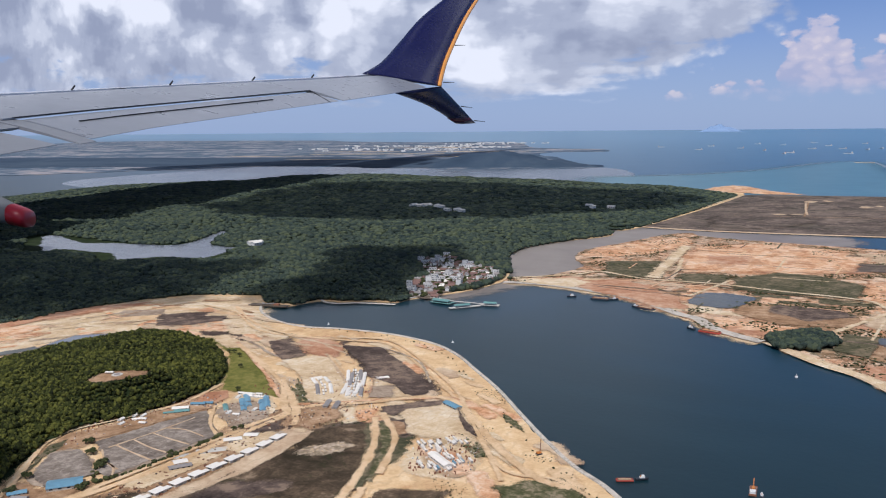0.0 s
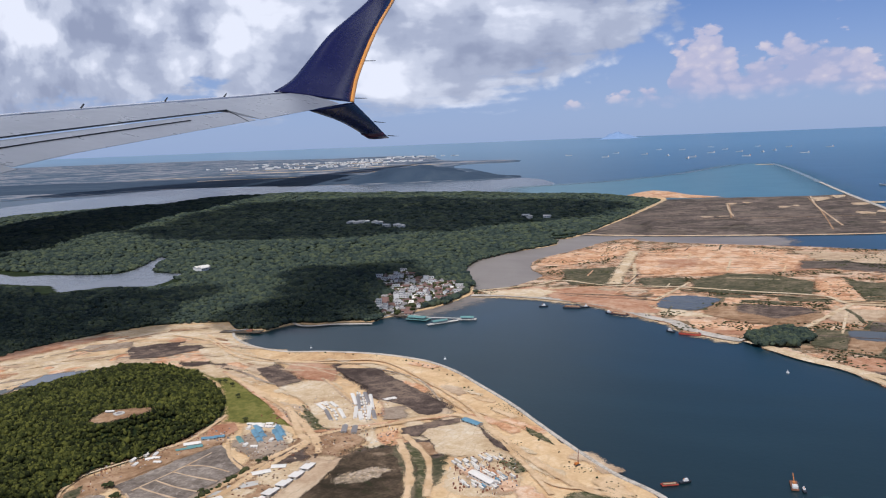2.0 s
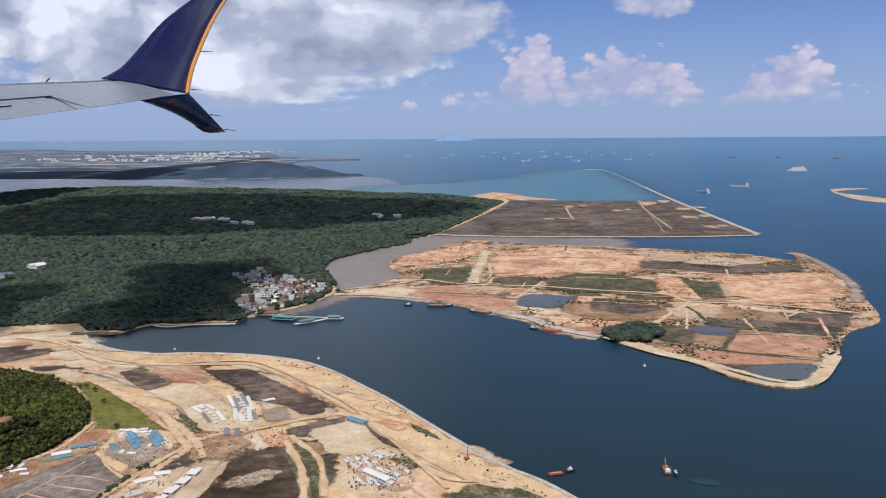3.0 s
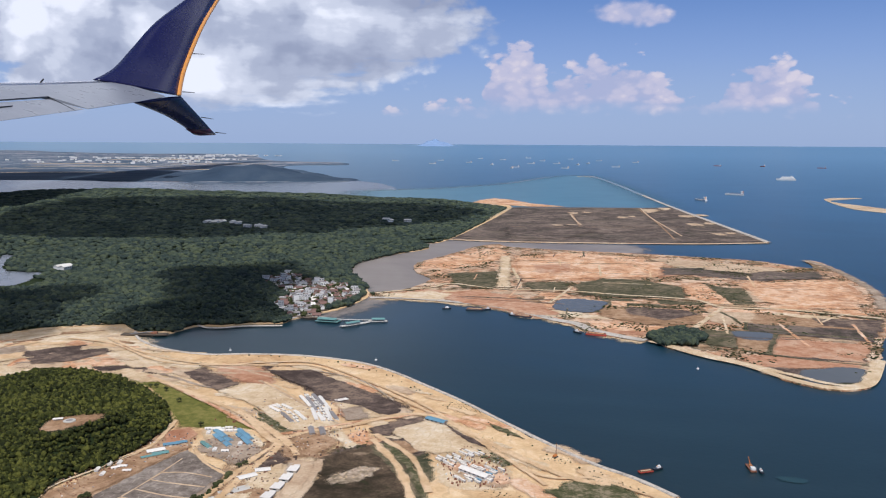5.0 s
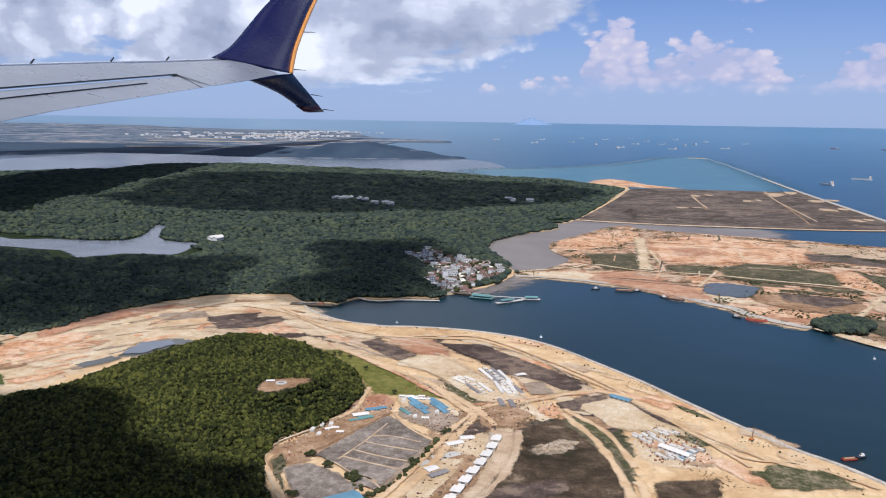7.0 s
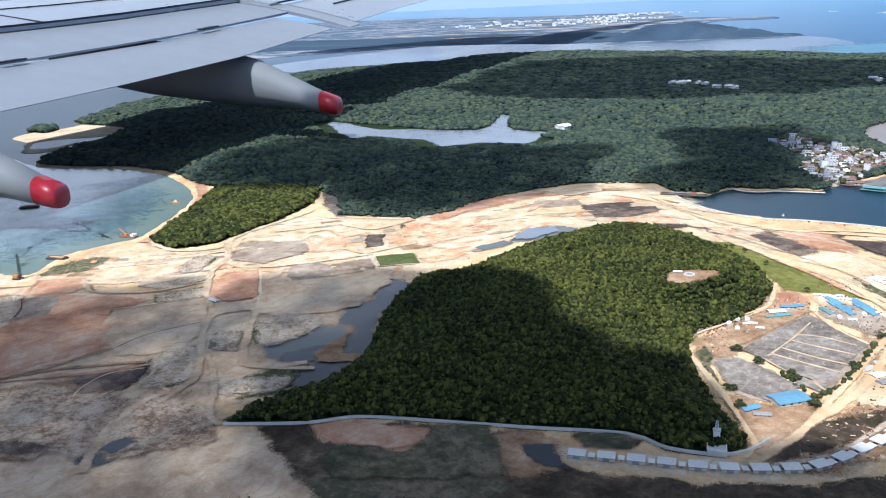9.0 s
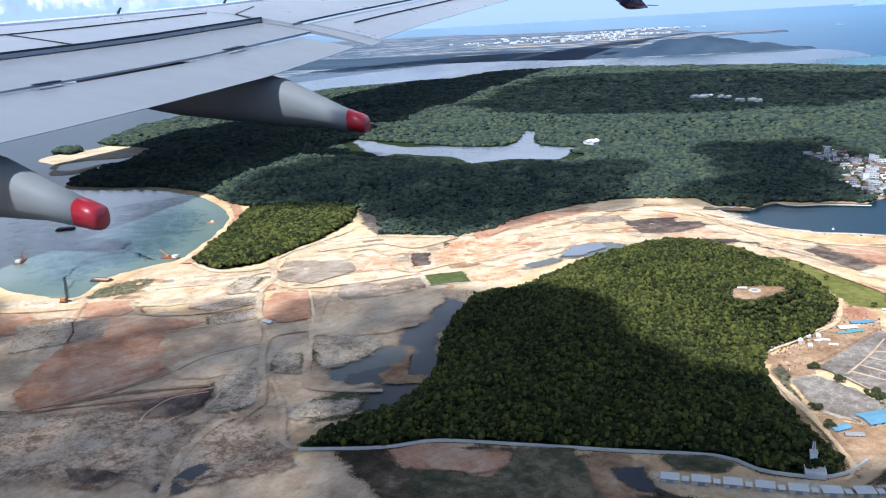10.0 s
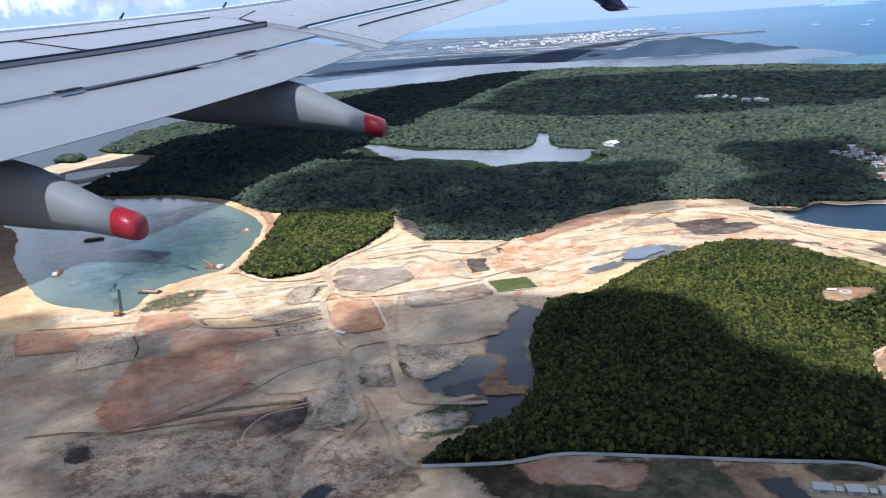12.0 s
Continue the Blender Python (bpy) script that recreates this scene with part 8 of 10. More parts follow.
def flat_shed(name, w, d, h, label, group):
    """A low workshop: walls, an overhanging flat pale roof with a gutter, a roller door and side windows."""
    ob = empty(name)
    part("wall", boxes((-w / 2, w / 2, -d / 2, d / 2, 0, h)), M["cream"], ob)
    part("roof", soft_box(-w / 2 - 0.003, w / 2 + 0.003, -d / 2 - 0.003, d / 2 + 0.003, h, h + 0.0022, 0.0006), M["roof_white"], ob)
    part("gutter", boxes((-w / 2, w / 2, -d / 2 - 0.0045, -d / 2 - 0.003, h - 0.001, h + 0.0008)), M["roof_grey"], ob)
    part("roller_door", boxes((-w * 0.2, w * 0.2, -d / 2 - 0.0006, -d / 2, 0, h * 0.8)), M["steel"], ob)
    for side in (-1, 1):
        part("window", boxes((min(side * w / 2, side * (w / 2 + 0.0005)), max(side * w / 2, side * (w / 2 + 0.0005)), -d * 0.2, d * 0.2, h * 0.4, h * 0.75)), M["glass_dark"], ob)
    return tagged(ob, label, "shed", group)


step = 0.123
shed = flat_shed("shed", 0.070, 0.052, 0.017, "pale-roofed shed in a curved row on an embankment", "sheds of the curved row")
link = flat_shed("annexe", 0.022, 0.030, 0.010, "small annexe between two pale-roofed sheds", "annexes of the curved row")
spots, links = [], []
for k in range(int(lengths[-1] / step)):
    p, turn = along((k + 0.5) * step)
    spots.append((p.x, p.y, 0.0122, turn))
    p, turn = along((k + 1.0) * step)
    links.append((p.x, p.y, 0.0122, turn))
place_all(shed, spots)
place_all(link, links)
shed = flat_shed("shed", 0.06, 0.045, 0.016, "pale-roofed shed beside the marsh causeway", "sheds by the causeway")
place_all(shed, [(x, y, 0.0122, 88 + rnd.uniform(-4, 4)) for x, y in [(-0.42, 4.01), (-0.42, 3.87), (-0.42, 3.69), (-0.44, 3.55)]])


def big_shed(w, d, h, roof, label, group=""):
    return house("shed", w, d, h, 0.35 * h, "cream", roof, label, "shed", 4, group, 0.004)


Z = 0.0122
for (x, y), w, d, h, roof, turn, label in (
    ((-1.755, 3.60), 0.165, 0.105, 0.022, "roof_blue", 54, "large blue-roofed shed in the gravel yard"),
    ((-1.865, 3.41), 0.085, 0.040, 0.016, "roof_blue", 60, "small blue-roofed shed in the yard"),
    ((-1.800, 3.385), 0.075, 0.032, 0.014, "roof_grey", 30, "grey-roofed shed in the yard"),
    ((-0.735, 5.69), 0.150, 0.050, 0.020, "roof_blue", -24, "long blue-roofed shed on bare sand"),
    ([(-1.44, 4.07)][0], 0.115, 0.040, 0.016, "roof_grey", 60, "long grey-roofed shed beside the track"),
    ([(-1.51, 4.51), (-1.47, 4.62), (-1.5, 4.12)][0], 0.10, 0.045, 0.012, "roof_white", 50, "low pale-roofed store in the yard"),
    ([(-1.51, 4.51), (-1.47, 4.62), (-1.5, 4.12)][1], 0.08, 0.045, 0.012, "roof_white", 30, "low pale-roofed store in the yard"),
    ([(-1.51, 4.51), (-1.47, 4.62), (-1.5, 4.12)][2], 0.07, 0.050, 0.012, "roof_white", 62, "low pale-roofed store beside the track"),
    ([(-1.46, 5.29), (-1.39, 5.3)][0], 0.13, 0.030, 0.015, "roof_grey", -62, "narrow grey-roofed barrack on red earth"),
    ([(-1.46, 5.29), (-1.39, 5.3)][1], 0.13, 0.030, 0.015, "roof_grey", -62, "narrow grey-roofed barrack on red earth"),
    ([(-2.22, 4.72), (-2.19, 4.84), (-2.15, 4.89), (-2.17, 4.69), (-2.2, 4.64)][0], 0.10, 0.045, 0.016, "roof_white", 45, "white-roofed camp hall beside the road"),
    ([(-2.22, 4.72), (-2.19, 4.84), (-2.15, 4.89), (-2.17, 4.69), (-2.2, 4.64)][1], 0.09, 0.035, 0.016, "roof_blue", 35, "blue-roofed camp hut beside the hill road"),
    ([(-2.22, 4.72), (-2.19, 4.84), (-2.15, 4.89), (-2.17, 4.69), (-2.2, 4.64)][2], 0.06, 0.030, 0.014, "roof_blue", 35, "small blue-roofed camp hut beside the road"),
    ([(-2.22, 4.72), (-2.19, 4.84), (-2.15, 4.89), (-2.17, 4.69), (-2.2, 4.64)][3], 0.09, 0.035, 0.014, "roof_teal", 40, "teal-roofed camp hut beside the road"),
    ([(-2.22, 4.72), (-2.19, 4.84), (-2.15, 4.89), (-2.17, 4.69), (-2.2, 4.64)][4], 0.11, 0.022, 0.012, "roof_teal", 48, "narrow teal-roofed camp shelter beside the road"),
    ([(-5.35, 2.87)][0], 0.075, 0.035, 0.014, "roof_white", 5, "small white shed on the levelled sand"),
    ([(-2.82, 4.63), (-2.74, 4.63)][0], 0.05, 0.022, 0.010, "roof_white", 30, "white hut on the hill clearing"),
):
    made = big_shed(w, d, h, roof, label)
    base = float(hill_height(np.array([x]), np.array([y]))[0]) + 0.003 if "clearing" in label else Z
    made.matrix_world = pose(x, y, 0.1875 if "clearing" in label else base, 0, 0, turn)
# pale slabs and sheets laid out in the working yard
slab = soft_box(-0.06, 0.06, -0.032, 0.032, 0, 0.004, 0.001)
first = tagged(part("slab", slab, M["concrete"]), "pale concrete slab cast in the working yard", "slab", "slabs in the yard")
place_all(first, [(x, y, 0.0118, rnd.choice((40, 52, 130))) for x, y in [(-1.45, 4.59), (-1.46, 4.47), (-1.47, 4.36), (-1.51, 4.27), (-1.55, 4.2), (-1.4, 4.51)]])
for x, y in [(-1.52, 5.97), (-1.93, 5.71)]:
    sheets = empty("pipe_stack", x, y, 0.0118, rnd.uniform(0, 90))
    for k in range(7):
        part("pipe", rods(((-0.05 + 0.01 * (k % 3), -0.02 + 0.007 * k, 0.004), (0.05, -0.02 + 0.007 * k + rnd.uniform(-0.004, 0.004), 0.005), 0.0034, 0.0034, 6)), M["roof_white"], sheets)
    tagged(sheets, "stack of white pipes on the sand", "pipes")
pad = empty("helipad", [(-2.82, 4.63), (-2.74, 4.63)][1][0], [(-2.82, 4.63), (-2.74, 4.63)][1][1], 0.1885)
part("slab", rods(((0, 0, -0.012), (0, 0, 0.003), 0.036, 0.036, 20)), M["concrete"], pad)
part("ring", rods(((0, 0, 0.003), (0, 0, 0.0038), 0.020, 0.020, 20)), M["roof_grey"], pad)
tagged(pad, "round pale concrete pad on the hill clearing", "pad")

# rows of blue-roofed huts in the workers' camp
hut = house("hut", 0.070, 0.034, 0.013, 0.006, "white", "roof_blue", "long blue-roofed camp hut", "hut", 5, "huts of the camp", 0.003)
spots = []
for row in ([(-1.99, 5.04), (-1.93, 4.99), (-1.86, 4.93)], [(-1.86, 5.09), (-1.8, 5.04), (-1.75, 4.99)]):
    way = Vector(row[-1]) - Vector(row[0])
    turn = math.degrees(math.atan2(way.y, way.x))
    for x, y in row:
        spots.append((x - 0.035, y + 0.075, Z, turn + rnd.uniform(-5, 5)))
        spots.append((x, y, Z, turn + rnd.uniform(-4, 4)))
place_all(hut, spots)
hut = house("hut", 0.075, 0.028, 0.013, 0.005, "white", "roof_teal", "narrow teal-roofed camp hut", "hut", 3, "teal huts of the camp", 0.002)
place_all(hut, [(x, y, Z, -40) for x, y in [(-2, 4.9), (-1.96, 4.87)]])
hut = house("hut", 0.045, 0.022, 0.012, 0.005, "white", "roof_white", "small white-roofed camp hut", "hut", 2, "small huts of the camp", 0.002)
spots = [(-2.12 + 0.05 * i, 5.16 + 0.02 * math.sin(i * 2.1), Z, 20 + rnd.uniform(-9, 9)) for i in range(5)]
spots += [(x, y, Z, rnd.choice((20, 50, 110))) for x, y in [(-2.37, 4.38), (-2.29, 4.43), (-2.2, 4.41), (-2.36, 4.48), (-2.31, 4.5)] + [(-2.08, 5.16), (-2.04, 5.17), (-2, 5.21), (-2.3, 4.33), (-2.26, 4.46), (-2.08, 5.09), (-1.79, 4.96), (-1.82, 4.83), (-1.89, 4.83)]]
place_all(hut, spots)


def container(label, mat, group):
    """A site cabin or box container: ribbed sides, corner posts and end doors."""
    ob = empty("container")
    w, d, h = 0.050, 0.011, 0.012
    near = [(-w / 2 + w * (k + f) / 9, -d / 2 - g) for k in range(9) for f, g in ((0.05, 0.0), (0.4, 0.0), (0.5, 0.0006), (0.9, 0.0006))]
    ring = near + [(-x, -y) for x, y in near]
    bm = bmesh.new()
    low, high = [[bm.verts.new((x, y, z)) for x, y in ring] for z in (0.0008, h)]
    for k in range(len(ring)):
        m = (k + 1) % len(ring)
        bm.faces.new((low[k], low[m], high[m], high[k]))
    bm.faces.new(high)
    part("body", bm, M[mat], ob)
    for x in (-w / 2, w / 2):
        for y in (-d / 2, d / 2):
            part("corner_post", boxes((x - 0.0007, x + 0.0007, y - 0.0007, y + 0.0007, 0, h + 0.0004)), M["steel"], ob)
    part("door", boxes((w / 2, w / 2 + 0.0006, -d * 0.45, d * 0.45, 0.0012, h * 0.95)), M["roof_grey"], ob)
    return tagged(ob, label, "container", group)


line = [(-1.91, 5.71), (-1.78, 5.62), (-1.6, 5.43), (-1.82, 6.02), (-1.61, 5.76), (-1.46, 5.5), (-1.75, 5.99), (-1.53, 5.67), (-1.41, 5.5)]
spots = []
for a, b in ((0, 1), (1, 2), (3, 4), (4, 5), (6, 7), (7, 8)):
    p, q = Vector(line[a]), Vector(line[b])
    turn = math.degrees(math.atan2((q - p).y, (q - p).x))
    side = Vector((-(q - p).y, (q - p).x)).normalized()
    many = max(2, int((q - p).length / 0.056))
    for i in range(many):
        for s in range(2):
            c = p.lerp(q, (i + 0.5) / many) + side * (s - 0.5) * 0.017
            if rnd.random() < 0.85:
                spots.append((c.x, c.y, Z, turn + rnd.uniform(-3, 3)))
for k, (p0, p1) in enumerate(((0, 1), (1, 2), (3, 4), (4, 5), (6, 7), (7, 8))):
    p, q = Vector(line[p0]), Vector(line[p1])
    turn = math.degrees(math.atan2((q - p).y, (q - p).x))
    for s in (-1, 1):
        barrack = house("barrack", (q - p).length * 0.8, 0.024, 0.013, 0.005, "white", "roof_white" if (k + s) % 3 else "roof_grey", "long pale-roofed barrack on white sand", "barrack", 4, "barracks on the sand", 0.002)
        c = p.lerp(q, 0.5) + Vector((-(q - p).y, (q - p).x)).normalized() * s * 0.046
        barrack.matrix_world = pose(c.x, c.y, Z, 0, 0, turn)
place_all(container("white site container in a row on the sand", "roof_white", "containers in rows"), spots)
spots = []
for x, y in [(-0.47, 5.1), (-0.41, 5.18), (-0.35, 5.17), (-0.41, 5.04), (-0.37, 5.02), (-0.31, 4.96), (-0.25, 4.97), (-0.35, 4.8), (-0.29, 4.8), (-0.23, 4.84), (-0.19, 4.95), (-0.52, 5.06), (-0.47, 5)]:
    for i in range(4):
        spots.append((x + rnd.uniform(-0.035, 0.035), y + 0.017 * (i - 1.5) + rnd.uniform(-0.004, 0.004), Z + 0.001, rnd.choice((-38, -38, 52)) if i == 9 else -38))
place_all(container("white site cabin in the works camp", "roof_white", "cabins of the works camp"), spots)
spots = [(-0.26 + 0.02 * i, 4.80 + 0.05 * i, Z + 0.001, -38) for i in range(4)]
place_all(container("blue site cabin in the works camp", "roof_blue", "blue cabins of the works camp"), spots)
longhall = house("hall", 0.20, 0.05, 0.020, 0.008, "white", "roof_white", "long white-roofed hall of the works camp", "hall", 6, "", 0.003)
longhall.matrix_world = pose(-0.30, 4.88, Z + 0.001, 0, 0, -30)


def earth_heap(name, label, mat, r, h, seed):
    """A tipped heap of spoil with an uneven skirt."""
    bm = bmesh.new()
    rings = []
    for k, (f, z) in enumerate(((1.0, -0.003), (0.72, 0.35), (0.4, 0.75), (0.12, 0.98))):
        rings.append([bm.verts.new((r * f * math.cos(a) * (1 + 0.3 * noise.noise(Vector((math.cos(a), math.sin(a), seed + k)))), r * f * 0.7 * math.sin(a), h * z if k else -0.003)) for a in [math.tau * i / 12 for i in range(12)]])
    for lo, hi in zip(rings[:-1], rings[1:]):
        for i in range(12):
            bm.faces.new((lo[i], lo[(i + 1) % 12], hi[(i + 1) % 12], hi[i]))
    bm.faces.new(rings[-1])
    ob = part(name, bm, M[mat], None, "", True)
    return tagged(ob, label, "heap", "heaps of spoil")


for k, (mat, label) in enumerate((("sand_pale", "pale tipped heap of sand"), ("dun", "dull heap of spoil"), ("orange", "orange heap of earth"))):
    first = earth_heap("mound", label, mat, 0.05, 0.014, k * 5.3)
    ax, ay = scatter([(-7.52, 1.86), (-7.42, 2.2), (-7.07, 2.46), (-7.41, 3.13), (-7.12, 3.37), (-6.74, 3.42), (-6.52, 3.71), (-6.73, 4.17), (-6.67, 4.84), (-6.04, 5.14), (-5.61, 5.68), (-5.53, 6.82), (-4.79, 7.61), (-4.2, 7.42), (-3.49, 6.75), (-2.9, 6.41), (-2.79, 5.93), (-3.52, 6.11), (-4.18, 6), (-4.49, 5.09), (-4.54, 4.33), (-4.94, 3.9), (-5.62, 3.69), (-5.95, 3.36), (-6.07, 2.87), (-6.75, 2.49)], 0.33, 60 + k, 0.5)
    bx, by = scatter([(-7.56, 1.64), (-6.62, 2.4), (-5.9, 2.74), (-5.73, 3.16), (-5.57, 3.64), (-4.9, 3.85), (-4.51, 4.27), (-4.22, 3.41), (-3.87, 2.67), (-3.89, 2), (-3.78, 1.79), (-3.43, 2.02), (-3.14, 2.02), (-2.88, 1.25), (-4.86, 0.06), (-8.07, 0.74)], 0.45, 70 + k, 0.5)
    px, py = np.concatenate([ax, bx]), np.concatenate([ay, by])
    clear = (~inside(px, py, HILL)) & (reach(px, py, BAY, False) > 0.12) & (px < -2.4) & (px > -7.4) & (py > 0.9) & ~inside(px, py, [(-4.67, 3.83), (-4.57, 3.93), (-4.39, 3.81), (-4.25, 3.45), (-4.18, 3.27), (-3.92, 2.98), (-3.8, 2.77), (-3.95, 2.72), (-4.17, 3.02), (-4.29, 3.05), (-4.54, 3.35), (-4.46, 3.5)]) & ~inside(px, py, [(-5.17, 4.24), (-4.96, 4.48), (-4.78, 4.31), (-4.96, 4.08)])
    place_all(first, [(x, y, 0.0115, rnd.uniform(0, 360)) for x, y in list(zip(px[clear], py[clear]))[::5][:14]])

# ---- trees standing alone ----
def lone_tree(seed, height, width):
    ob = empty("tree")
    r = random.Random(seed)
    bars = [((0, 0, -0.003), (0, 0, height * 0.55), 0.0026, 0.0014, 6)]
    for i in range(5):
        a = math.tau * i / 5 + r.random()
        bars.append(((0, 0, height * (0.3 + 0.05 * i)), (math.cos(a) * width * 0.3, math.sin(a) * width * 0.3, height * (0.55 + 0.06 * i)), 0.0012, 0.0005, 5))
    part("trunk", rods(*bars), M["bark"], ob)
    bm = bmesh.new()
    for i in range(26):
        a, q = r.random() * math.tau, r.random() ** 0.6
        c = (math.cos(a) * width * 0.42 * q, math.sin(a) * width * 0.42 * q, height * (0.48 + 0.42 * r.random() * (1.15 - q * 0.6)))
        got = bmesh.ops.create_icosphere(bm, subdivisions=1, radius=width * (0.11 + 0.07 * r.random()), matrix=Matrix.Translation(c) @ Matrix.Diagonal((1, 1, 0.75, 1)))
        for v in got["verts"]:
            v.co += noise.noise_vector(v.co * 160 + Vector((seed, i, 0))) * width * 0.05
    part("crown", bm, M["bush"], ob)
    return tagged(ob, "single round-crowned tree on open ground", "tree", "trees on open ground")


first = lone_tree(3, 0.036, 0.040)
spots = [(x + rnd.uniform(-0.02, 0.02), y + rnd.uniform(-0.02, 0.02), 0.0122, rnd.uniform(0, 360)) for x, y in [(-2.18, 4.03), (-2.02, 3.94), (-1.85, 3.88), (-1.8, 3.84), (-1.91, 3.4), (-2.02, 3.54), (-1.64, 3.62)] for _ in range(3)]
spots += [(x, y, 0.0122, rnd.uniform(0, 360)) for x, y in ((-3.02, 5.88), (-2.98, 5.90), (-2.86, 5.84), (-2.62, 5.62), (-2.7, 5.5), (-2.2, 5.2), (-1.62, 4.62), (-1.60, 4.66), (-1.63, 4.16), (0.16, 10.02), (0.22, 10.0), (0.10, 9.98), (0.15, 9.93))]
place_all(first, spots)

# ---- mast, rig and crane ----
def lattice(bars, x0, y0, z0, x1, y1, z1, wide, top, panels, r):
    """Adds the bars of a square lattice tower."""
    rows = []
    for i in range(panels + 1):
        t = i / panels
        w = wide + (top - wide) * t
        cx, cy, cz = x0 + (x1 - x0) * t, y0 + (y1 - y0) * t, z0 + (z1 - z0) * t
        rows.append([(cx + sx * w, cy + sy * w, cz) for sx, sy in ((-1, -1), (1, -1), (1, 1), (-1, 1))])
    for a, b in zip(rows[:-1], rows[1:]):
        for k in range(4):
            bars.append((a[k], b[k], r, r, 4))
            bars.append((a[k], b[(k + 1) % 4], r * 0.7, r * 0.7, 4))
            bars.append((b[k], b[(k + 1) % 4], r * 0.7, r * 0.7, 4))


mast = empty("lookout_tower", [(-1.84, 2.98)][0][0], [(-1.84, 2.98)][0][1], 0.012, 25)
bars = []
lattice(bars, 0, 0.03, 0.070, 0, 0.03, 0.118, 0.008, 0.004, 4, 0.0011)
part("lattice", rods(*bars), M["white"], mast)
part("plinth", soft_box(-0.040, 0.040, -0.065, 0.05, 0, 0.026, 0.002), M["concrete"], mast)
for x0, x1, y0, y1 in ((-0.040, 0.040, -0.0655, -0.061), (-0.0405, -0.037, -0.061, 0.05), (0.037, 0.0405, -0.061, 0.05)):
    part("parapet", soft_box(x0, x1, y0, y1, 0.026, 0.034, 0.0008), M["white"], mast)
part("tower", soft_box(-0.014, 0.014, 0.018, 0.042, 0.026, 0.075, 0.002), M["white"], mast)
part("gallery", soft_box(-0.017, 0.017, 0.015, 0.045, 0.075, 0.079, 0.001), M["concrete"], mast)
part("antenna", rods(((0, 0.03, 0.079), (0, 0.03, 0.13), 0.0012, 0.0006, 5)), M["steel"], mast)
tagged(mast, "pale lookout tower with a lattice mast on a walled concrete platform", "tower")

rig = empty("piling_rig", [(-7.09, 2.31)][0][0], [(-7.09, 2.31)][0][1], 0.014, 30)
bars = []
lattice(bars, 0, 0, 0.016, 0.006, 0, 0.20, 0.008, 0.006, 10, 0.0014)
part("leader", rods(*bars), M["dark"], rig)
part("cab", soft_box(-0.055, -0.012, -0.018, 0.018, 0.010, 0.034, 0.002), M["orange_paint"], rig)
for y in (-0.022, 0.014):
    part("track", soft_box(-0.06, 0.015, y, y + 0.009, 0, 0.011, 0.003), M["dark"], rig)
part("brace", rods(((-0.03, 0, 0.034), (0.004, 0, 0.13), 0.0015, 0.0015, 5)), M["steel"], rig)
tagged(rig, "tall piling rig on crawler tracks beside the bay", "rig")

crane = empty("crawler_crane", 0.11, 5.27, 0.012, 60)
crane.scale = (0.62, 0.62, 0.62)
bars = []
lattice(bars, 0, 0, 0.024, 0.008, 0, 0.14, 0.0035, 0.002, 9, 0.0006)
part("boom", rods(*bars), M["rust"], crane)
part("cab", soft_box(-0.035, 0.008, -0.013, 0.013, 0.010, 0.027, 0.002), M["orange_paint"], crane)
for y in (-0.018, 0.011):
    part("track", soft_box(-0.04, 0.018, y, y + 0.007, 0, 0.010, 0.003), M["dark"], crane)
tagged(crane, "crawler crane with a raised rusty boom on the sand", "crane")


# ---- boats and ships ----
def hull(length, width, height, sharp, sheer=0.25):
    """A ship's hull: full amidships, pointed bow along +x, a transom stern."""
    bm = bmesh.new()
    stations = ((-0.5, 0.82, 0.1), (-0.42, 0.98, 0.0), (0.1, 1.0, 0.0), (0.1 + 0.4 * (1 - sharp), 0.92, 0.1), (0.42, 0.45, 0.6), (0.5, 0.03, 1.0))
    rows = []
    for f, w, rise in stations:
        top = height * (1 + sheer * rise)
        half = width / 2 * w
        rows.append([bm.verts.new((f * length, y, z)) for y, z in ((-half, top), (-half * 0.8, -height * 0.4), (half * 0.8, -height * 0.4), (half, top))])
    for a, b in zip(rows[:-1], rows[1:]):
        for k in range(4):
            bm.faces.new((a[k], a[(k + 1) % 4], b[(k + 1) % 4], b[k]))
    bm.faces.new(rows[0])
    bm.faces.new(rows[-1][::-1])
    bmesh.ops.recalc_face_normals(bm, faces=bm.faces[:])
    return bm


def tug(label, paint, group=""):
    ob = empty("tugboat")
    part("hull", hull(0.10, 0.034, 0.010, 0.5, 0.6), M[paint], ob)
    part("deckhouse", soft_box(-0.018, 0.022, -0.011, 0.011, 0.010, 0.022, 0.002), M["white"], ob)
    part("wheelhouse", soft_box(-0.004, 0.018, -0.008, 0.008, 0.022, 0.032, 0.002), M["white"], ob)
    part("funnel", rods(((-0.012, 0, 0.022), (-0.013, 0, 0.033), 0.0035, 0.003, 7)), M["orange_paint"], ob)
    part("mast", rods(((0.004, 0, 0.032), (0.004, 0, 0.052), 0.0009, 0.0006, 5)), M["steel"], ob)
    return tagged(ob, label, "boat", group)


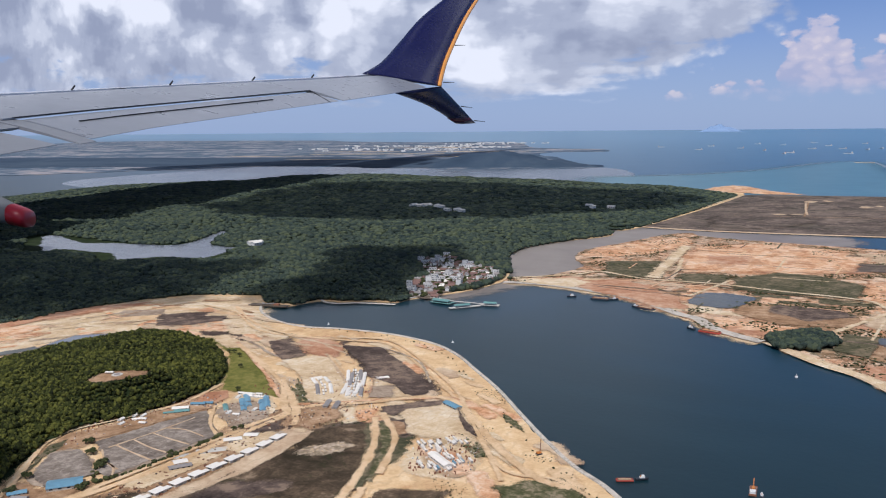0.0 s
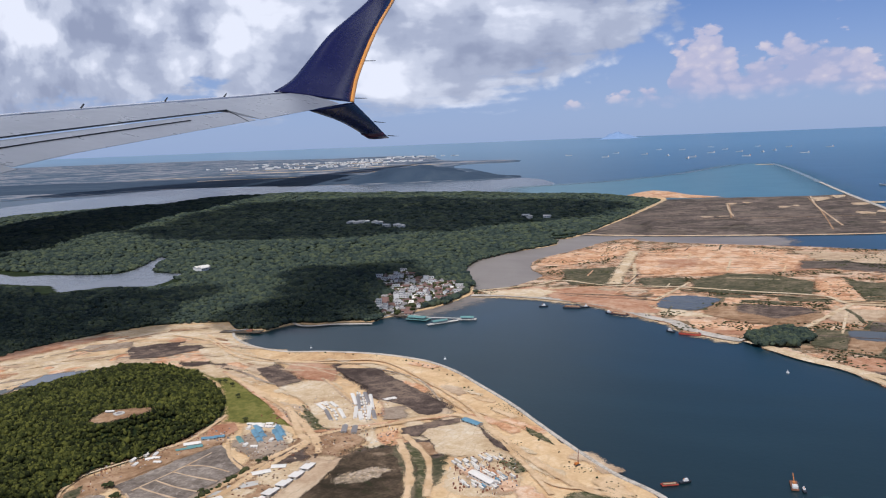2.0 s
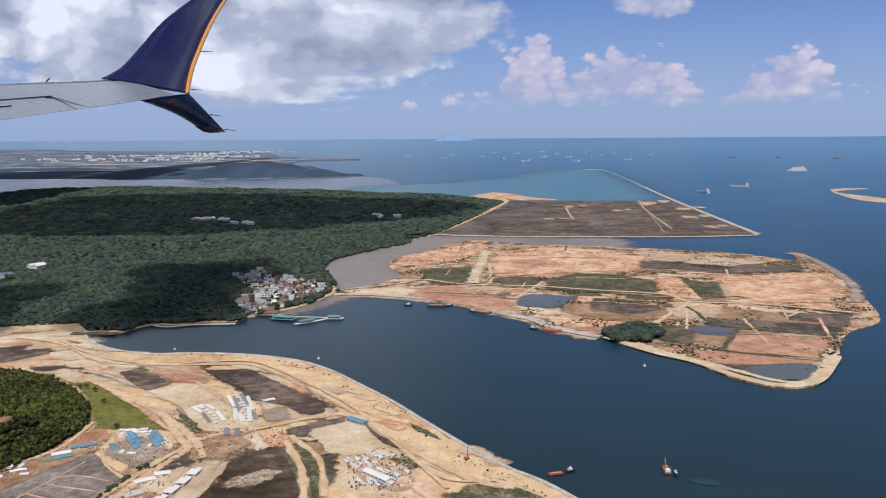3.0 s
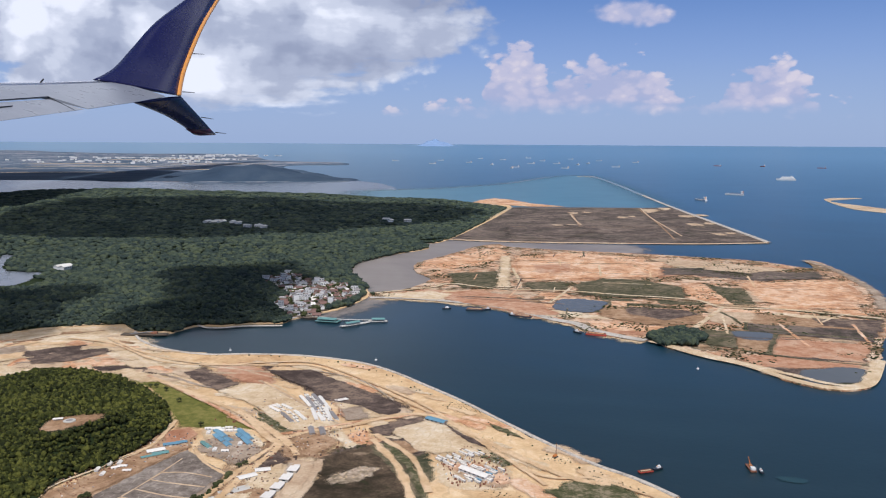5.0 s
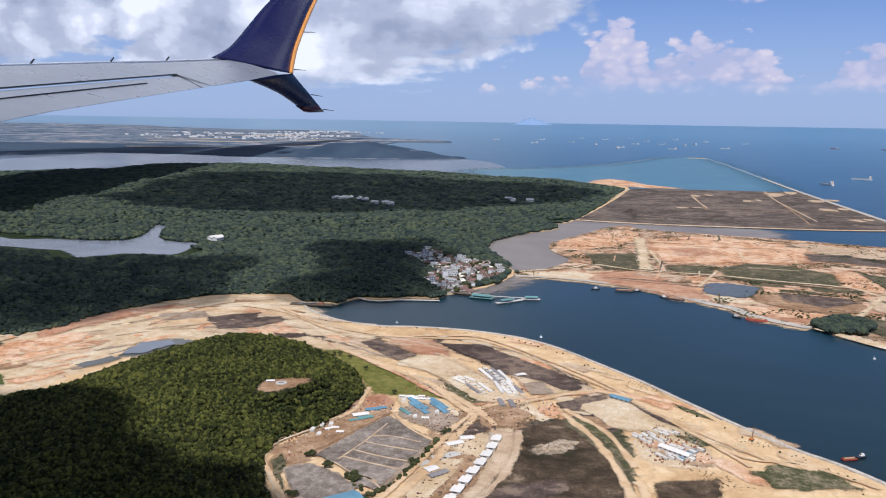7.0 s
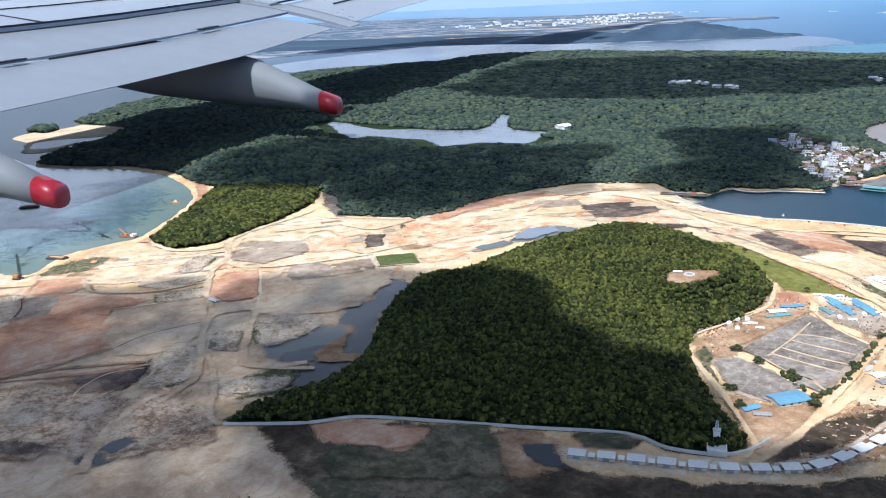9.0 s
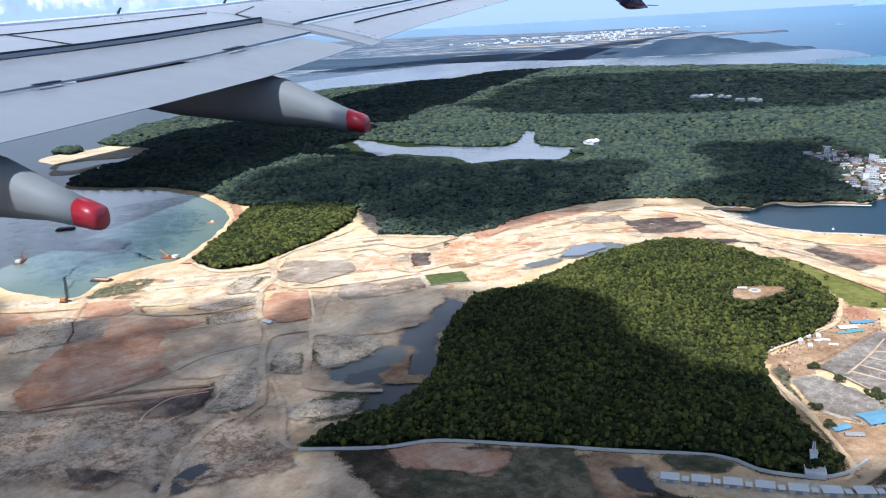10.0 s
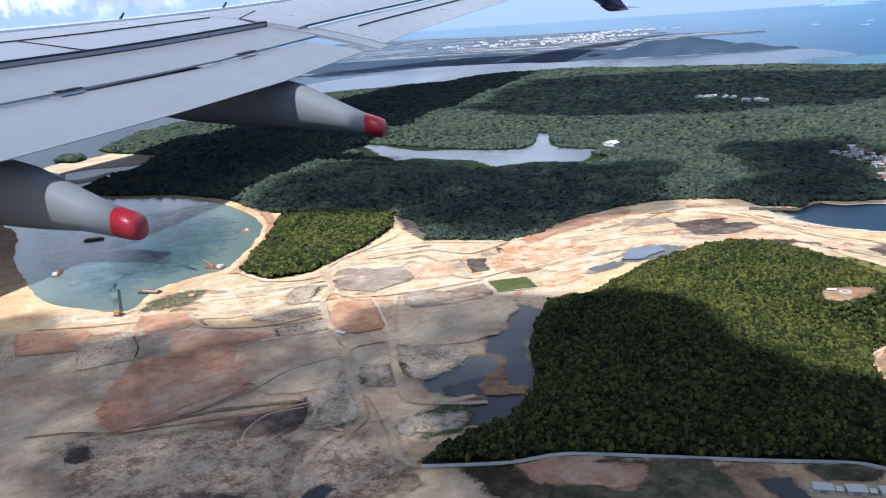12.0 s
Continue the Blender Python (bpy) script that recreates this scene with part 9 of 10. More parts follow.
def barge(label, paint, cargo, group=""):
    ob = empty("barge")
    part("hull", soft_box(-0.10, 0.10, -0.034, 0.034, -0.006, 0.012, 0.004), M[paint], ob)
    part("coaming", boxes((-0.085, 0.085, -0.029, -0.026, 0.012, 0.020), (-0.085, 0.085, 0.026, 0.029, 0.012, 0.020), (-0.085, -0.082, -0.026, 0.026, 0.012, 0.020), (0.082, 0.085, -0.026, 0.026, 0.012, 0.020)), M["rust"], ob)
    bm = bmesh.new()
    for i in range(5):
        got = bmesh.ops.create_icosphere(bm, subdivisions=1, radius=0.021, matrix=Matrix.Translation((-0.06 + 0.03 * i, 0, 0.012)) @ Matrix.Diagonal((1, 1.05, 0.65, 1)))
        for v in got["verts"]:
            v.co.z += 0.004 * noise.noise(v.co * 60)
    part("cargo", bm, M[cargo], ob)
    return tagged(ob, label, "barge", group)


def dredger(label, group=""):
    ob = empty("dredger")
    part("hull", soft_box(-0.09, 0.09, -0.030, 0.030, -0.006, 0.012, 0.003), M["rust"], ob)
    part("deckhouse", soft_box(-0.085, -0.035, -0.022, 0.022, 0.012, 0.034, 0.002), M["white"], ob)
    part("cab", soft_box(0.01, 0.04, -0.012, 0.012, 0.012, 0.030, 0.002), M["orange_paint"], ob)
    bars = []
    lattice(bars, 0.03, 0, 0.028, 0.10, 0, 0.075, 0.004, 0.002, 6, 0.0012)
    part("boom", rods(*bars), M["orange_paint"], ob)
    for y in (-0.026, 0.026):
        part("spud", rods(((-0.08, y, -0.02), (-0.08, y, 0.07), 0.002, 0.002, 6)), M["steel"], ob)
    return tagged(ob, label, "dredger", group)


spot = [(-1.62, 9.5), (-1.3, 9.53), (-0.72, 9.3), (-0.08, 8.69), (0.11, 8.64), (1.22, 5.41), (0.59, 5.24), (-4.12, 7.44), (-1.66, 7.15), (-3.03, 7.12)]
place_all(barge("rusty sand barge moored off the peninsula", "dark", "dun", "moored barges"), [(spot[1][0], spot[1][1], 0.004, 5), (spot[2][0], spot[2][1], 0.004, -18)])
place_all(tug("small tug moored off the peninsula", "dark", "moored tugs"), [(spot[0][0], spot[0][1], 0.004, 20), (spot[1][0] + 0.13, spot[1][1] + 0.05, 0.004, 40), (spot[3][0], spot[3][1], 0.004, 150), (spot[2][0] - 0.12, spot[2][1] + 0.04, 0.004, 160)])
b = barge("red-sided barge lying against the beach", "red_paint", "orange")
b.matrix_world = pose(spot[4][0], spot[4][1], 0.004, 0, 0, -8)
d = dredger("orange grab dredger with a silt plume in the strait")
d.matrix_world = pose(spot[5][0], spot[5][1], 0.004, 0, 0, 100) @ Matrix.Scale(0.62, 4)
t = tug("white tug alongside the dredger", "dark")
t.matrix_world = pose(spot[5][0] + 0.05, spot[5][1] - 0.04, 0.004, 0, 0, 105) @ Matrix.Scale(0.6, 4)
patch("water", [(1.34, 5.33), (1.45, 5.37), (1.52, 5.33), (1.50, 5.27), (1.40, 5.27)], M["plume"], "faint silt plume behind the dredger", 0.03, 0.03, "water", 0.002 - LEVEL[0], False, 0.09)
b = barge("rusty red barge moored at the sea wall", "red_paint", "dun")
b.matrix_world = pose(0.63, 5.20, 0.004, 0, 0, 32) @ Matrix.Scale(0.45, 4)
t = tug("tug at the end of the moored barge", "dark")
t.matrix_world = pose(0.70, 5.26, 0.004, 0, 0, 40) @ Matrix.Scale(0.7, 4)
dock = empty("loading_dock", spot[7][0] + 0.02, spot[7][1] - 0.02, 0.0, 15)
part("deck", soft_box(-0.22, 0.22, -0.05, 0.05, 0.014, 0.022, 0.002), M["bark"], dock)
for x in (-0.15, -0.05, 0.05, 0.15):
    for y in (-0.028, 0.028):
        part("post", rods(((x, y, -0.04), (x, y, 0.010), 0.004, 0.004, 6)), M["timber"], dock)
part("hopper", soft_box(0.06, 0.12, -0.02, 0.02, 0.017, 0.04, 0.003), M["rust"], dock)
part("conveyor", rods(((-0.16, 0, 0.018), (0.08, 0, 0.045), 0.004, 0.004, 5)), M["steel"], dock)
tagged(dock, "dark timber loading dock with a hopper at the sand's edge", "dock")


def buoy(label):
    ob = empty("buoy")
    part("float", rods(((0, 0, -0.004), (0, 0, 0.006), 0.012, 0.010, 10)), M["white"], ob)
    part("post", rods(((0, 0, 0.006), (0, 0, 0.024), 0.002, 0.001, 6)), M["white"], ob)
    return tagged(ob, label, "buoy", "buoys in the strait")


place_all(buoy("white marker buoy in the strait"), [(spot[8][0], spot[8][1], 0.003, 0), (spot[9][0], spot[9][1], 0.003, 0), (1.02, 7.6, 0.003, 0)])
bay = [(-8.78, 2.66), (-9.78, 3.55), (-7.58, 3.48), (-8.49, 4.53), (-7.44, 2.76)]
place_all(dredger("dark dredger working in the bay", "dredgers in the bay"), [(bay[0][0], bay[0][1], 0.004, 140), (bay[2][0], bay[2][1], 0.004, 200)])
place_all(barge("dark barge lying in the bay", "dark", "dun", "barges in the bay"), [(bay[1][0], bay[1][1], 0.004, 60), (bay[4][0], bay[4][1], 0.0055, 20)])
t = tug("orange workboat in the bay", "orange_paint")
t.matrix_world = pose(bay[3][0], bay[3][1], 0.004, 0, 0, 20)


def cargo_ship(label, paint, group):
    ob = empty("cargo_ship")
    part("hull", hull(1.0, 0.16, 0.055, 0.6), M[paint], ob)
    part("superstructure", soft_box(-0.46, -0.34, -0.065, 0.065, 0.05, 0.17, 0.01), M["white"], ob)
    part("bridge", soft_box(-0.42, -0.34, -0.085, 0.085, 0.17, 0.195, 0.005), M["white"], ob)
    part("funnel", soft_box(-0.47, -0.44, -0.02, 0.02, 0.05, 0.21, 0.008), M["orange_paint"], ob)
    for x in (-0.2, 0.0, 0.2):
        part("hatch", soft_box(x - 0.07, x + 0.07, -0.05, 0.05, 0.052, 0.072, 0.004), M["roof_grey"], ob)
    for x in (-0.1, 0.1):
        part("derrick", rods(((x, 0, 0.05), (x, 0, 0.16), 0.008, 0.005, 6)), M["steel"], ob)
    return tagged(ob, label, "ship", group)


def cruise_ship(label):
    ob = empty("cruise_ship")
    part("hull", hull(1.0, 0.16, 0.07, 0.5), M["white"], ob)
    for k in range(4):
        part("deck", soft_box(-0.44 + 0.02 * k, 0.34 - 0.035 * k, -0.07 + 0.004 * k, 0.07 - 0.004 * k, 0.065 + 0.032 * k, 0.094 + 0.032 * k, 0.006), M["white"], ob)
        part("window_band", boxes((-0.43 + 0.02 * k, 0.32 - 0.035 * k, -0.0715 + 0.004 * k, -0.070 + 0.004 * k, 0.074 + 0.032 * k, 0.086 + 0.032 * k)), M["glass_dark"], ob)
    part("funnel", soft_box(-0.30, -0.22, -0.025, 0.025, 0.19, 0.25, 0.012), M["white"], ob)
    return tagged(ob, label, "ship")


SHIPS = [(-23.27, 93.01), (-19.87, 76.7), (-17.8, 83.21), (-13.91, 75.16), (-10.42, 65.27), (-10.67, 68.65), (-12.12, 96.15), (-11.25, 81.44), (-8.94, 82.7), (-6.46, 67.21), (-6.58, 79.06), (-6.07, 84.28), (-14.66, 127.94), (-1.67, 92.38), (5.92, 81.11), (9.79, 80.97), (14.1, 77.3), (7.46, 49.49), (2.08, 30.07), (3.49, 33.95), (-26.83, 87.29), (-2.78, 72.62), (-6.02, 99.82), (-17.47, 100.51), (-21.54, 106.69), (-10.25, 109.42), (-16.58, 115.02)]
liner = cruise_ship("white cruise ship at anchor in the strait")
liner.matrix_world = pose(SHIPS[17][0], SHIPS[17][1], 0.01, 0, 0, 172)
red, white = [], []
for k, (x, y) in enumerate(SHIPS):
    if k != 17 and y < 120:
        (red if k in (14, 15, 16, 12) else white).append((x, y, 0.01, rnd.choice((160, 175, 15, 120))))
for_red, for_white = (cargo_ship("red-hulled cargo ship at anchor in the roads", "red_paint", "cargo ships at anchor"),
                       cargo_ship("pale cargo ship at anchor in the roads", "white", "pale ships at anchor"))
for first, where in ((for_red, red), (for_white, white)):
    first.scale = (0.7, 0.7, 0.7)
    for x, y, z, turn in where[1:]:
        copy_thing(first, pose(x, y, z, 0, 0, turn))
    first.matrix_world = pose(where[0][0], where[0][1], where[0][2], 0, 0, where[0][3]) @ Matrix.Diagonal((0.7, 0.7, 0.7, 1))

# ---- far land: a wooded hill, works and tanks ----
def far_hill(name, cx, cy, long, wide, tall, turn, mat, label, seed):
    bm = bmesh.new()
    bmesh.ops.create_grid(bm, x_segments=60, y_segments=24, size=1.0)
    for v in bm.verts:
        f = max(0.0, 1 - v.co.x ** 2) * max(0.0, 1 - v.co.y ** 2)
        lump = noise.fractal(Vector((v.co.x * 2.6, v.co.y * 1.6, seed)), 0.9, 2.0, 5)
        ends = 0.50 + 0.50 * math.cos((v.co.x + 0.30) * 2.4)
        v.co.z = tall * (f ** 0.8) * max(0.06, ends + 0.28 * lump) - 0.03
        v.co.x *= long
        v.co.y *= wide
    ob = part(name, bm, M[mat], None, "", True)
    ob.matrix_world = pose(cx, cy, 0.02, 0, 0, turn)
    return tagged(ob, label, "hill", "", "structure")


far_hill("backdrop", -18.6, 39.6, 5.0, 2.2, 0.80, 24, "far_green_hazed", "far hazy wooded hill above the strait", 4.0)
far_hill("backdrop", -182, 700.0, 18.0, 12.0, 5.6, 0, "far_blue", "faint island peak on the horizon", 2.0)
for x, y, long, wide in ((-34, 44, 3.2, 0.7), (-40, 56, 5.0, 1.2), (-47, 62, 4.0, 1.0), (-30, 52, 2.2, 0.7), (-36, 66, 4.0, 1.1), (-50, 80, 5.5, 1.6), (-44, 48, 3.5, 0.8)):
    strip = [(x + long * math.cos(a) + wide * 0.6 * math.sin(a), y + long * 0.5 * math.cos(a) + wide * math.sin(a)) for a in [math.tau * k / 10 for k in range(10)]]
    patch("backdrop", strip, M["sand_pale"], "pale cleared strip on the far shore", 0.3, 0.5, "land", 0.014, False, 0.6)
block = flat_block("works_building", 0.55, 0.34, 0.13, 1, "white", "white works building on the far shore", "works on the far shore", 1)
spots = []
for x, y in [(-55.18, 70.22), (-60.37, 85.29), (-55.32, 84.37), (-53.29, 85.71), (-58.49, 102.05), (-61.22, 113.12), (-56.05, 110.2), (-46.35, 66.99), (-44.42, 73.63), (-45.85, 82.65)]:
    for i in range(16):
        spots.append((x + rnd.gauss(0, 3.0), y + rnd.gauss(0, 2.2), 0.02, rnd.choice((35, 125)) + rnd.uniform(-6, 6)))
place_all(block, spots)
villa = house("house", 0.16, 0.09, 0.05, 0.02, "white", "roof_white", "white building among the trees", "house", 4, "white buildings in the forest")
spots = []
for (x, y), many, wide in zip([(-8.59, 16.81), (-7.4, 16.32), (-5.06, 18.47)] + [(-7.59, 10.64)], (7, 4, 3, 3), (0.55, 0.3, 0.3, 0.16)):
    for i in range(many):
        gx, gy = x + rnd.uniform(-wide, wide), y + rnd.uniform(-wide, wide) * 0.5
        spots.append((gx, gy, float(forest_height(np.array([gx]), np.array([gy]))[0]) + 0.035, rnd.choice((0, 90)) + rnd.uniform(-10, 10)))
place_all(villa, spots)


# ---- the aircraft wing ----
# It lies at the landscape's scale rather than its own, growing outboard, so that it keeps its bearing as the eye moves on.
WING_AT, WING_SIZE, WING_REACH, HEADING = Vector((-1.321, -0.541, 1.99)), 1.0, 22.0, radians(-117.7)
FORWARD = Vector((math.sin(HEADING), math.cos(HEADING), 0.0))
OUTWARD = Vector((FORWARD.y, -FORWARD.x, 0.0))


def grown(y):
    """The wing's scale at a place y outboard."""
    return WING_SIZE / (1.0 - y / WING_REACH)


def on_craft(x, y, z):
    """A place from metres ahead, outboard and above the cabin window."""
    return WING_AT + grown(y) * ((x - 0.032 * y) * FORWARD + y * OUTWARD + (z + 0.004 * y) * Vector((0, 0, 1)))


SPAN = [2.2, 4.0, 6.0, 7.5, 9.1, 10.0, 11.8, 13.4, 14.6, 15.6]
LEAD_Z = [-0.10, 0.03, 0.14, 0.20, 0.29, 0.36, 0.55, 0.72, 0.84, 0.95]
TAIL_Z = [-1.00, -0.80, -0.63, -0.47, -0.22, -0.07, 0.17, 0.38, 0.54, 0.70]


def chord_at(y, c):
    """A place on the wing's chord plane: c is 0 at the leading and 1 at the trailing edge."""
    xl, xt = 2.306 + (15.4 - y) * 0.53, 1.1 + (15.8 - y) * 0.285
    y = float(y)
    xl, xt = float(xl), float(xt)
    zl, zt = float(np.interp(y, SPAN, LEAD_Z)), float(np.interp(y, SPAN, TAIL_Z))
    camber = 0.035 * (xl - xt) * 4 * c * (1 - c)
    return xl + (xt - xl) * c, y, zl + (zt - zl) * c + camber


def wing_panel(name, y0, y1, c0, c1, drop0, drop1, thick0, thick1, mat, parent, label="", cuts=10, chords=8):
    """A closed, lofted piece of the wing between two spans and two chord lines."""
    bm = bmesh.new()
    rows = []
    for i in range(cuts + 1):
        y = y0 + (y1 - y0) * i / cuts
        upper, lower = [], []
        for k in range(chords + 1):
            t = k / chords
            x, _, z = chord_at(y, c0 + (c1 - c0) * t)
            drop = drop0 + (drop1 - drop0) * t
            thick = (thick0 + (thick1 - thick0) * t) * (1.0 if 0 < k < chords else 0.35)
            upper.append(bm.verts.new(on_craft(x, y, z - drop - (0 if k else thick0 * 0.4))))
            lower.append(bm.verts.new(on_craft(x, y, z - drop - thick - (0 if k else thick0 * 0.4))))
        rows.append(upper + lower[::-1])
    n = len(rows[0])
    for a, b in zip(rows[:-1], rows[1:]):
        for k in range(n):
            bm.faces.new((a[k], b[k], b[(k + 1) % n], a[(k + 1) % n]))
    bm.faces.new(rows[0])
    bm.faces.new(rows[-1][::-1])
    bmesh.ops.recalc_face_normals(bm, faces=bm.faces[:])
    return part(name, bm, M[mat], parent, label)


def seam(points, width, parent, mat="seam", name="seam", lift=0.006):
    """A thin strip along points (span, chord) on the upper skin."""
    bm = bmesh.new()
    last = None
    places = [Vector(on_craft(*chord_at(y, c))) + Vector((0, 0, lift * grown(y))) for y, c in points]
    sizes = [grown(y) for y, c in points]
    for i, p in enumerate(places):
        ahead = (places[min(i + 1, len(places) - 1)] - places[max(i - 1, 0)]).normalized()
        side = ahead.cross(Vector((0, 0, 1))).normalized() * width * sizes[i] / 2
        pair = [bm.verts.new(p + side), bm.verts.new(p - side), bm.verts.new(p - side - Vector((0, 0, 0.012 * sizes[i]))), bm.verts.new(p + side - Vector((0, 0, 0.012 * sizes[i])))]
        if last:
            for k in range(4):
                bm.faces.new((last[k], pair[k], pair[(k + 1) % 4], last[(k + 1) % 4]))
        last = pair
    bmesh.ops.recalc_face_normals(bm, faces=bm.faces[:])
    return part(name, bm, M[mat], parent)


def blade(name, lead, tail, thick, mat, parent, label=""):
    """A fin between a leading and a trailing line, thicker in its middle."""
    bm = bmesh.new()
    rows = []
    n = len(lead)
    for (a, b) in zip(lead, tail):
        a, b = Vector(a), Vector(b)
        ring = []
        for t, w in ((0, 0.15), (0.08, 0.7), (0.3, 1.0), (0.7, 0.6), (1.0, 0.1)):
            ring.append((a.lerp(b, t), w))
        rows.append(ring)
    made = []
    for i, ring in enumerate(rows):
        along_span = Vector(lead[min(i + 1, n - 1)]) - Vector(lead[max(i - 1, 0)])
        across = (Vector(tail[i]) - Vector(lead[i])).cross(along_span).normalized()
        made.append([bm.verts.new(on_craft(*(p + across * thick * w))) for p, w in ring] + [bm.verts.new(on_craft(*(p - across * thick * w))) for p, w in ring[::-1]])
    k = len(made[0])
    for a, b in zip(made[:-1], made[1:]):
        for i in range(k):
            bm.faces.new((a[i], a[(i + 1) % k], b[(i + 1) % k], b[i]))
    bm.faces.new(made[0][::-1])
    bm.faces.new(made[-1])
    bmesh.ops.recalc_face_normals(bm, faces=bm.faces[:])
    return part(name, bm, M[mat], parent, label, True)


def smooth_line(points, cuts=5):
    """More places along a bent line in space."""
    pts = [Vector(p) for p in points]
    out = []
    for i in range(len(pts) - 1):
        a, b, c, d = pts[max(i - 1, 0)], pts[i], pts[i + 1], pts[min(i + 2, len(pts) - 1)]
        for k in range(cuts):
            t = k / cuts
            out.append(0.5 * (2 * b + (c - a) * t + (2 * a - 5 * b + 4 * c - d) * t * t + (3 * b - a - 3 * c + d) * t ** 3))
    return out + [pts[-1]]


def pod(name, sections, y, mat, parent, label="", sides=18):
    """A long rounded fairing from (x, z middle, half height, half width) sections."""
    bm = bmesh.new()
    rings = []
    for x, z, hh, hw in sections:
        ring = []
        for i in range(sides):
            a = math.tau * i / sides
            c, s = math.cos(a), math.sin(a)
            ring.append(bm.verts.new(on_craft(x, y + hw * math.copysign(abs(c) ** 0.8, c), z + hh * math.copysign(abs(s) ** 0.8, s))))
        rings.append(ring)
    for a, b in zip(rings[:-1], rings[1:]):
        for i in range(sides):
            bm.faces.new((a[i], a[(i + 1) % sides], b[(i + 1) % sides], b[i]))
    bm.faces.new(rings[0][::-1])
    bm.faces.new(rings[-1])
    bmesh.ops.recalc_face_normals(bm, faces=bm.faces[:])
    return part(name, bm, M[mat], parent, label, True)


wing = new("wing")
wing.empty_display_size = 0.2
wing_panel("leading_edge", 2.2, 15.5, 0.0, 0.085, 0.0, 0.0, 0.10, 0.16, "wing_pale", wing, "bright bare metal leading edge", 16, 4)
inner = wing_panel("inner_skin", 2.2, 9.1, 0.085, 0.515, 0.0, 0.01, 0.16, 0.10, "wing", wing)
outer = wing_panel("outer_skin", 9.1, 13.4, 0.085, 0.66, 0.0, 0.0, 0.13, 0.05, "wing", wing)
wing_panel("tip_skin", 13.4, 15.6, 0.085, 1.0, 0.0, 0.0, 0.09, 0.02, "wing", wing)
wing_panel("fore_flap", 2.2, 9.05, 0.49, 0.755, 0.055, 0.03, 0.10, 0.05, "flap", wing)
wing_panel("aft_flap", 2.2, 8.85, 0.725, 1.0, 0.07, 0.0, 0.09, 0.015, "flap", wing)
wing_panel("aileron", 9.25, 13.3, 0.665, 1.0, 0.012, 0.0, 0.05, 0.012, "wing", wing)
wing_panel("flap_end", 9.06, 9.24, 0.52, 1.02, 0.03, 0.01, 0.06, 0.015, "flap", wing)
lines = [[(y, 0.30) for y in np.linspace(2.3, 9.0, 12)], [(9.6, 0.30), (9.1, 0.40), (9.0, 0.515)], [(7.0, 0.30), (7.05, 0.515)], [(4.7, 0.30), (4.75, 0.515)],
         [(11.5, 0.09), (11.6, 0.66)], [(13.4, 0.66), (13.1, 1.0)]]
for line in lines:
    seam(line, 0.016, inner if line[0][0] < 9.3 else outer)
seam([(y, 0.512) for y in np.linspace(2.3, 9.1, 12)], 0.05, inner)
seam([(y, 0.662) for y in np.linspace(9.2, 13.4, 8)], 0.035, outer)
seam([(y, 0.80) for y in np.linspace(9.6, 12.4, 6)], 0.02, outer)
for y in (6.1, 8.0):
    seam([(y - 0.10, 0.752), (y + 0.10, 0.752)], 0.09, inner, "seam", "hinge", -0.02)
# little vortex blades on the upper skin
for y in (7.4, 8.6, 9.8, 11.0, 12.2, 13.4, 14.4):
    x, yy, z = chord_at(y, 0.06)
    part("vortex_blade", rods((on_craft(x, yy, z), on_craft(x - 0.05, yy, z + 0.06), 0.015 * grown(y), 0.012 * grown(y), 5)), M["seam"], outer)

upper_lead = smooth_line([(2.30, 15.5, 0.95), (2.02, 15.68, 1.16), (1.76, 15.95, 1.55), (1.40, 16.2, 2.05), (0.80, 16.6, 2.66), (0.25, 16.95, 3.35)])
upper_tail = smooth_line([(0.95, 15.8, 0.72), (0.93, 15.9, 0.95), (0.86, 16.05, 1.30), (0.62, 16.4, 2.03), (0.33, 16.8, 2.68), (-0.05, 17.1, 3.40)])
winglet = blade("winglet", upper_lead, upper_tail, 0.045, "navy", wing, "navy gloss upward winglet")
blade("trim_edge", [t + (l - t).normalized() * 0.055 for l, t in zip(upper_lead, upper_tail)], [t + (t - l).normalized() * 0.02 for l, t in zip(upper_lead, upper_tail)], 0.014, "gold", winglet, "orange trailing edge stripe")
strake = blade("lower_winglet", smooth_line([(1.75, 15.62, 0.60), (1.25, 15.95, 0.38), (0.84, 16.28, 0.08)]), smooth_line([(0.95, 15.84, 0.72), (0.72, 16.05, 0.42), (0.46, 16.30, 0.07)]), 0.035, "navy", wing, "navy gloss downward winglet")
blade("strake_tip", [(0.95, 16.19, 0.145), (0.83, 16.30, 0.05)], [(0.535, 16.23, 0.165), (0.43, 16.31, 0.045)], 0.030, "wine", strake, "dark red tip")
for a, b in (((0.93, 15.9, 0.80), (0.72, 15.92, 0.79)), ((0.80, 16.15, 1.50), (0.58, 16.18, 1.50)), ((0.66, 16.12, 0.36), (0.44, 16.14, 0.33)), ((0.45, 16.3, 0.09), (0.25, 16.32, 0.07))):
    part("static_wick", rods((on_craft(*a), on_craft(*b), 0.010 * grown(a[1]), 0.004 * grown(a[1]), 5)), M["seam"], wing)

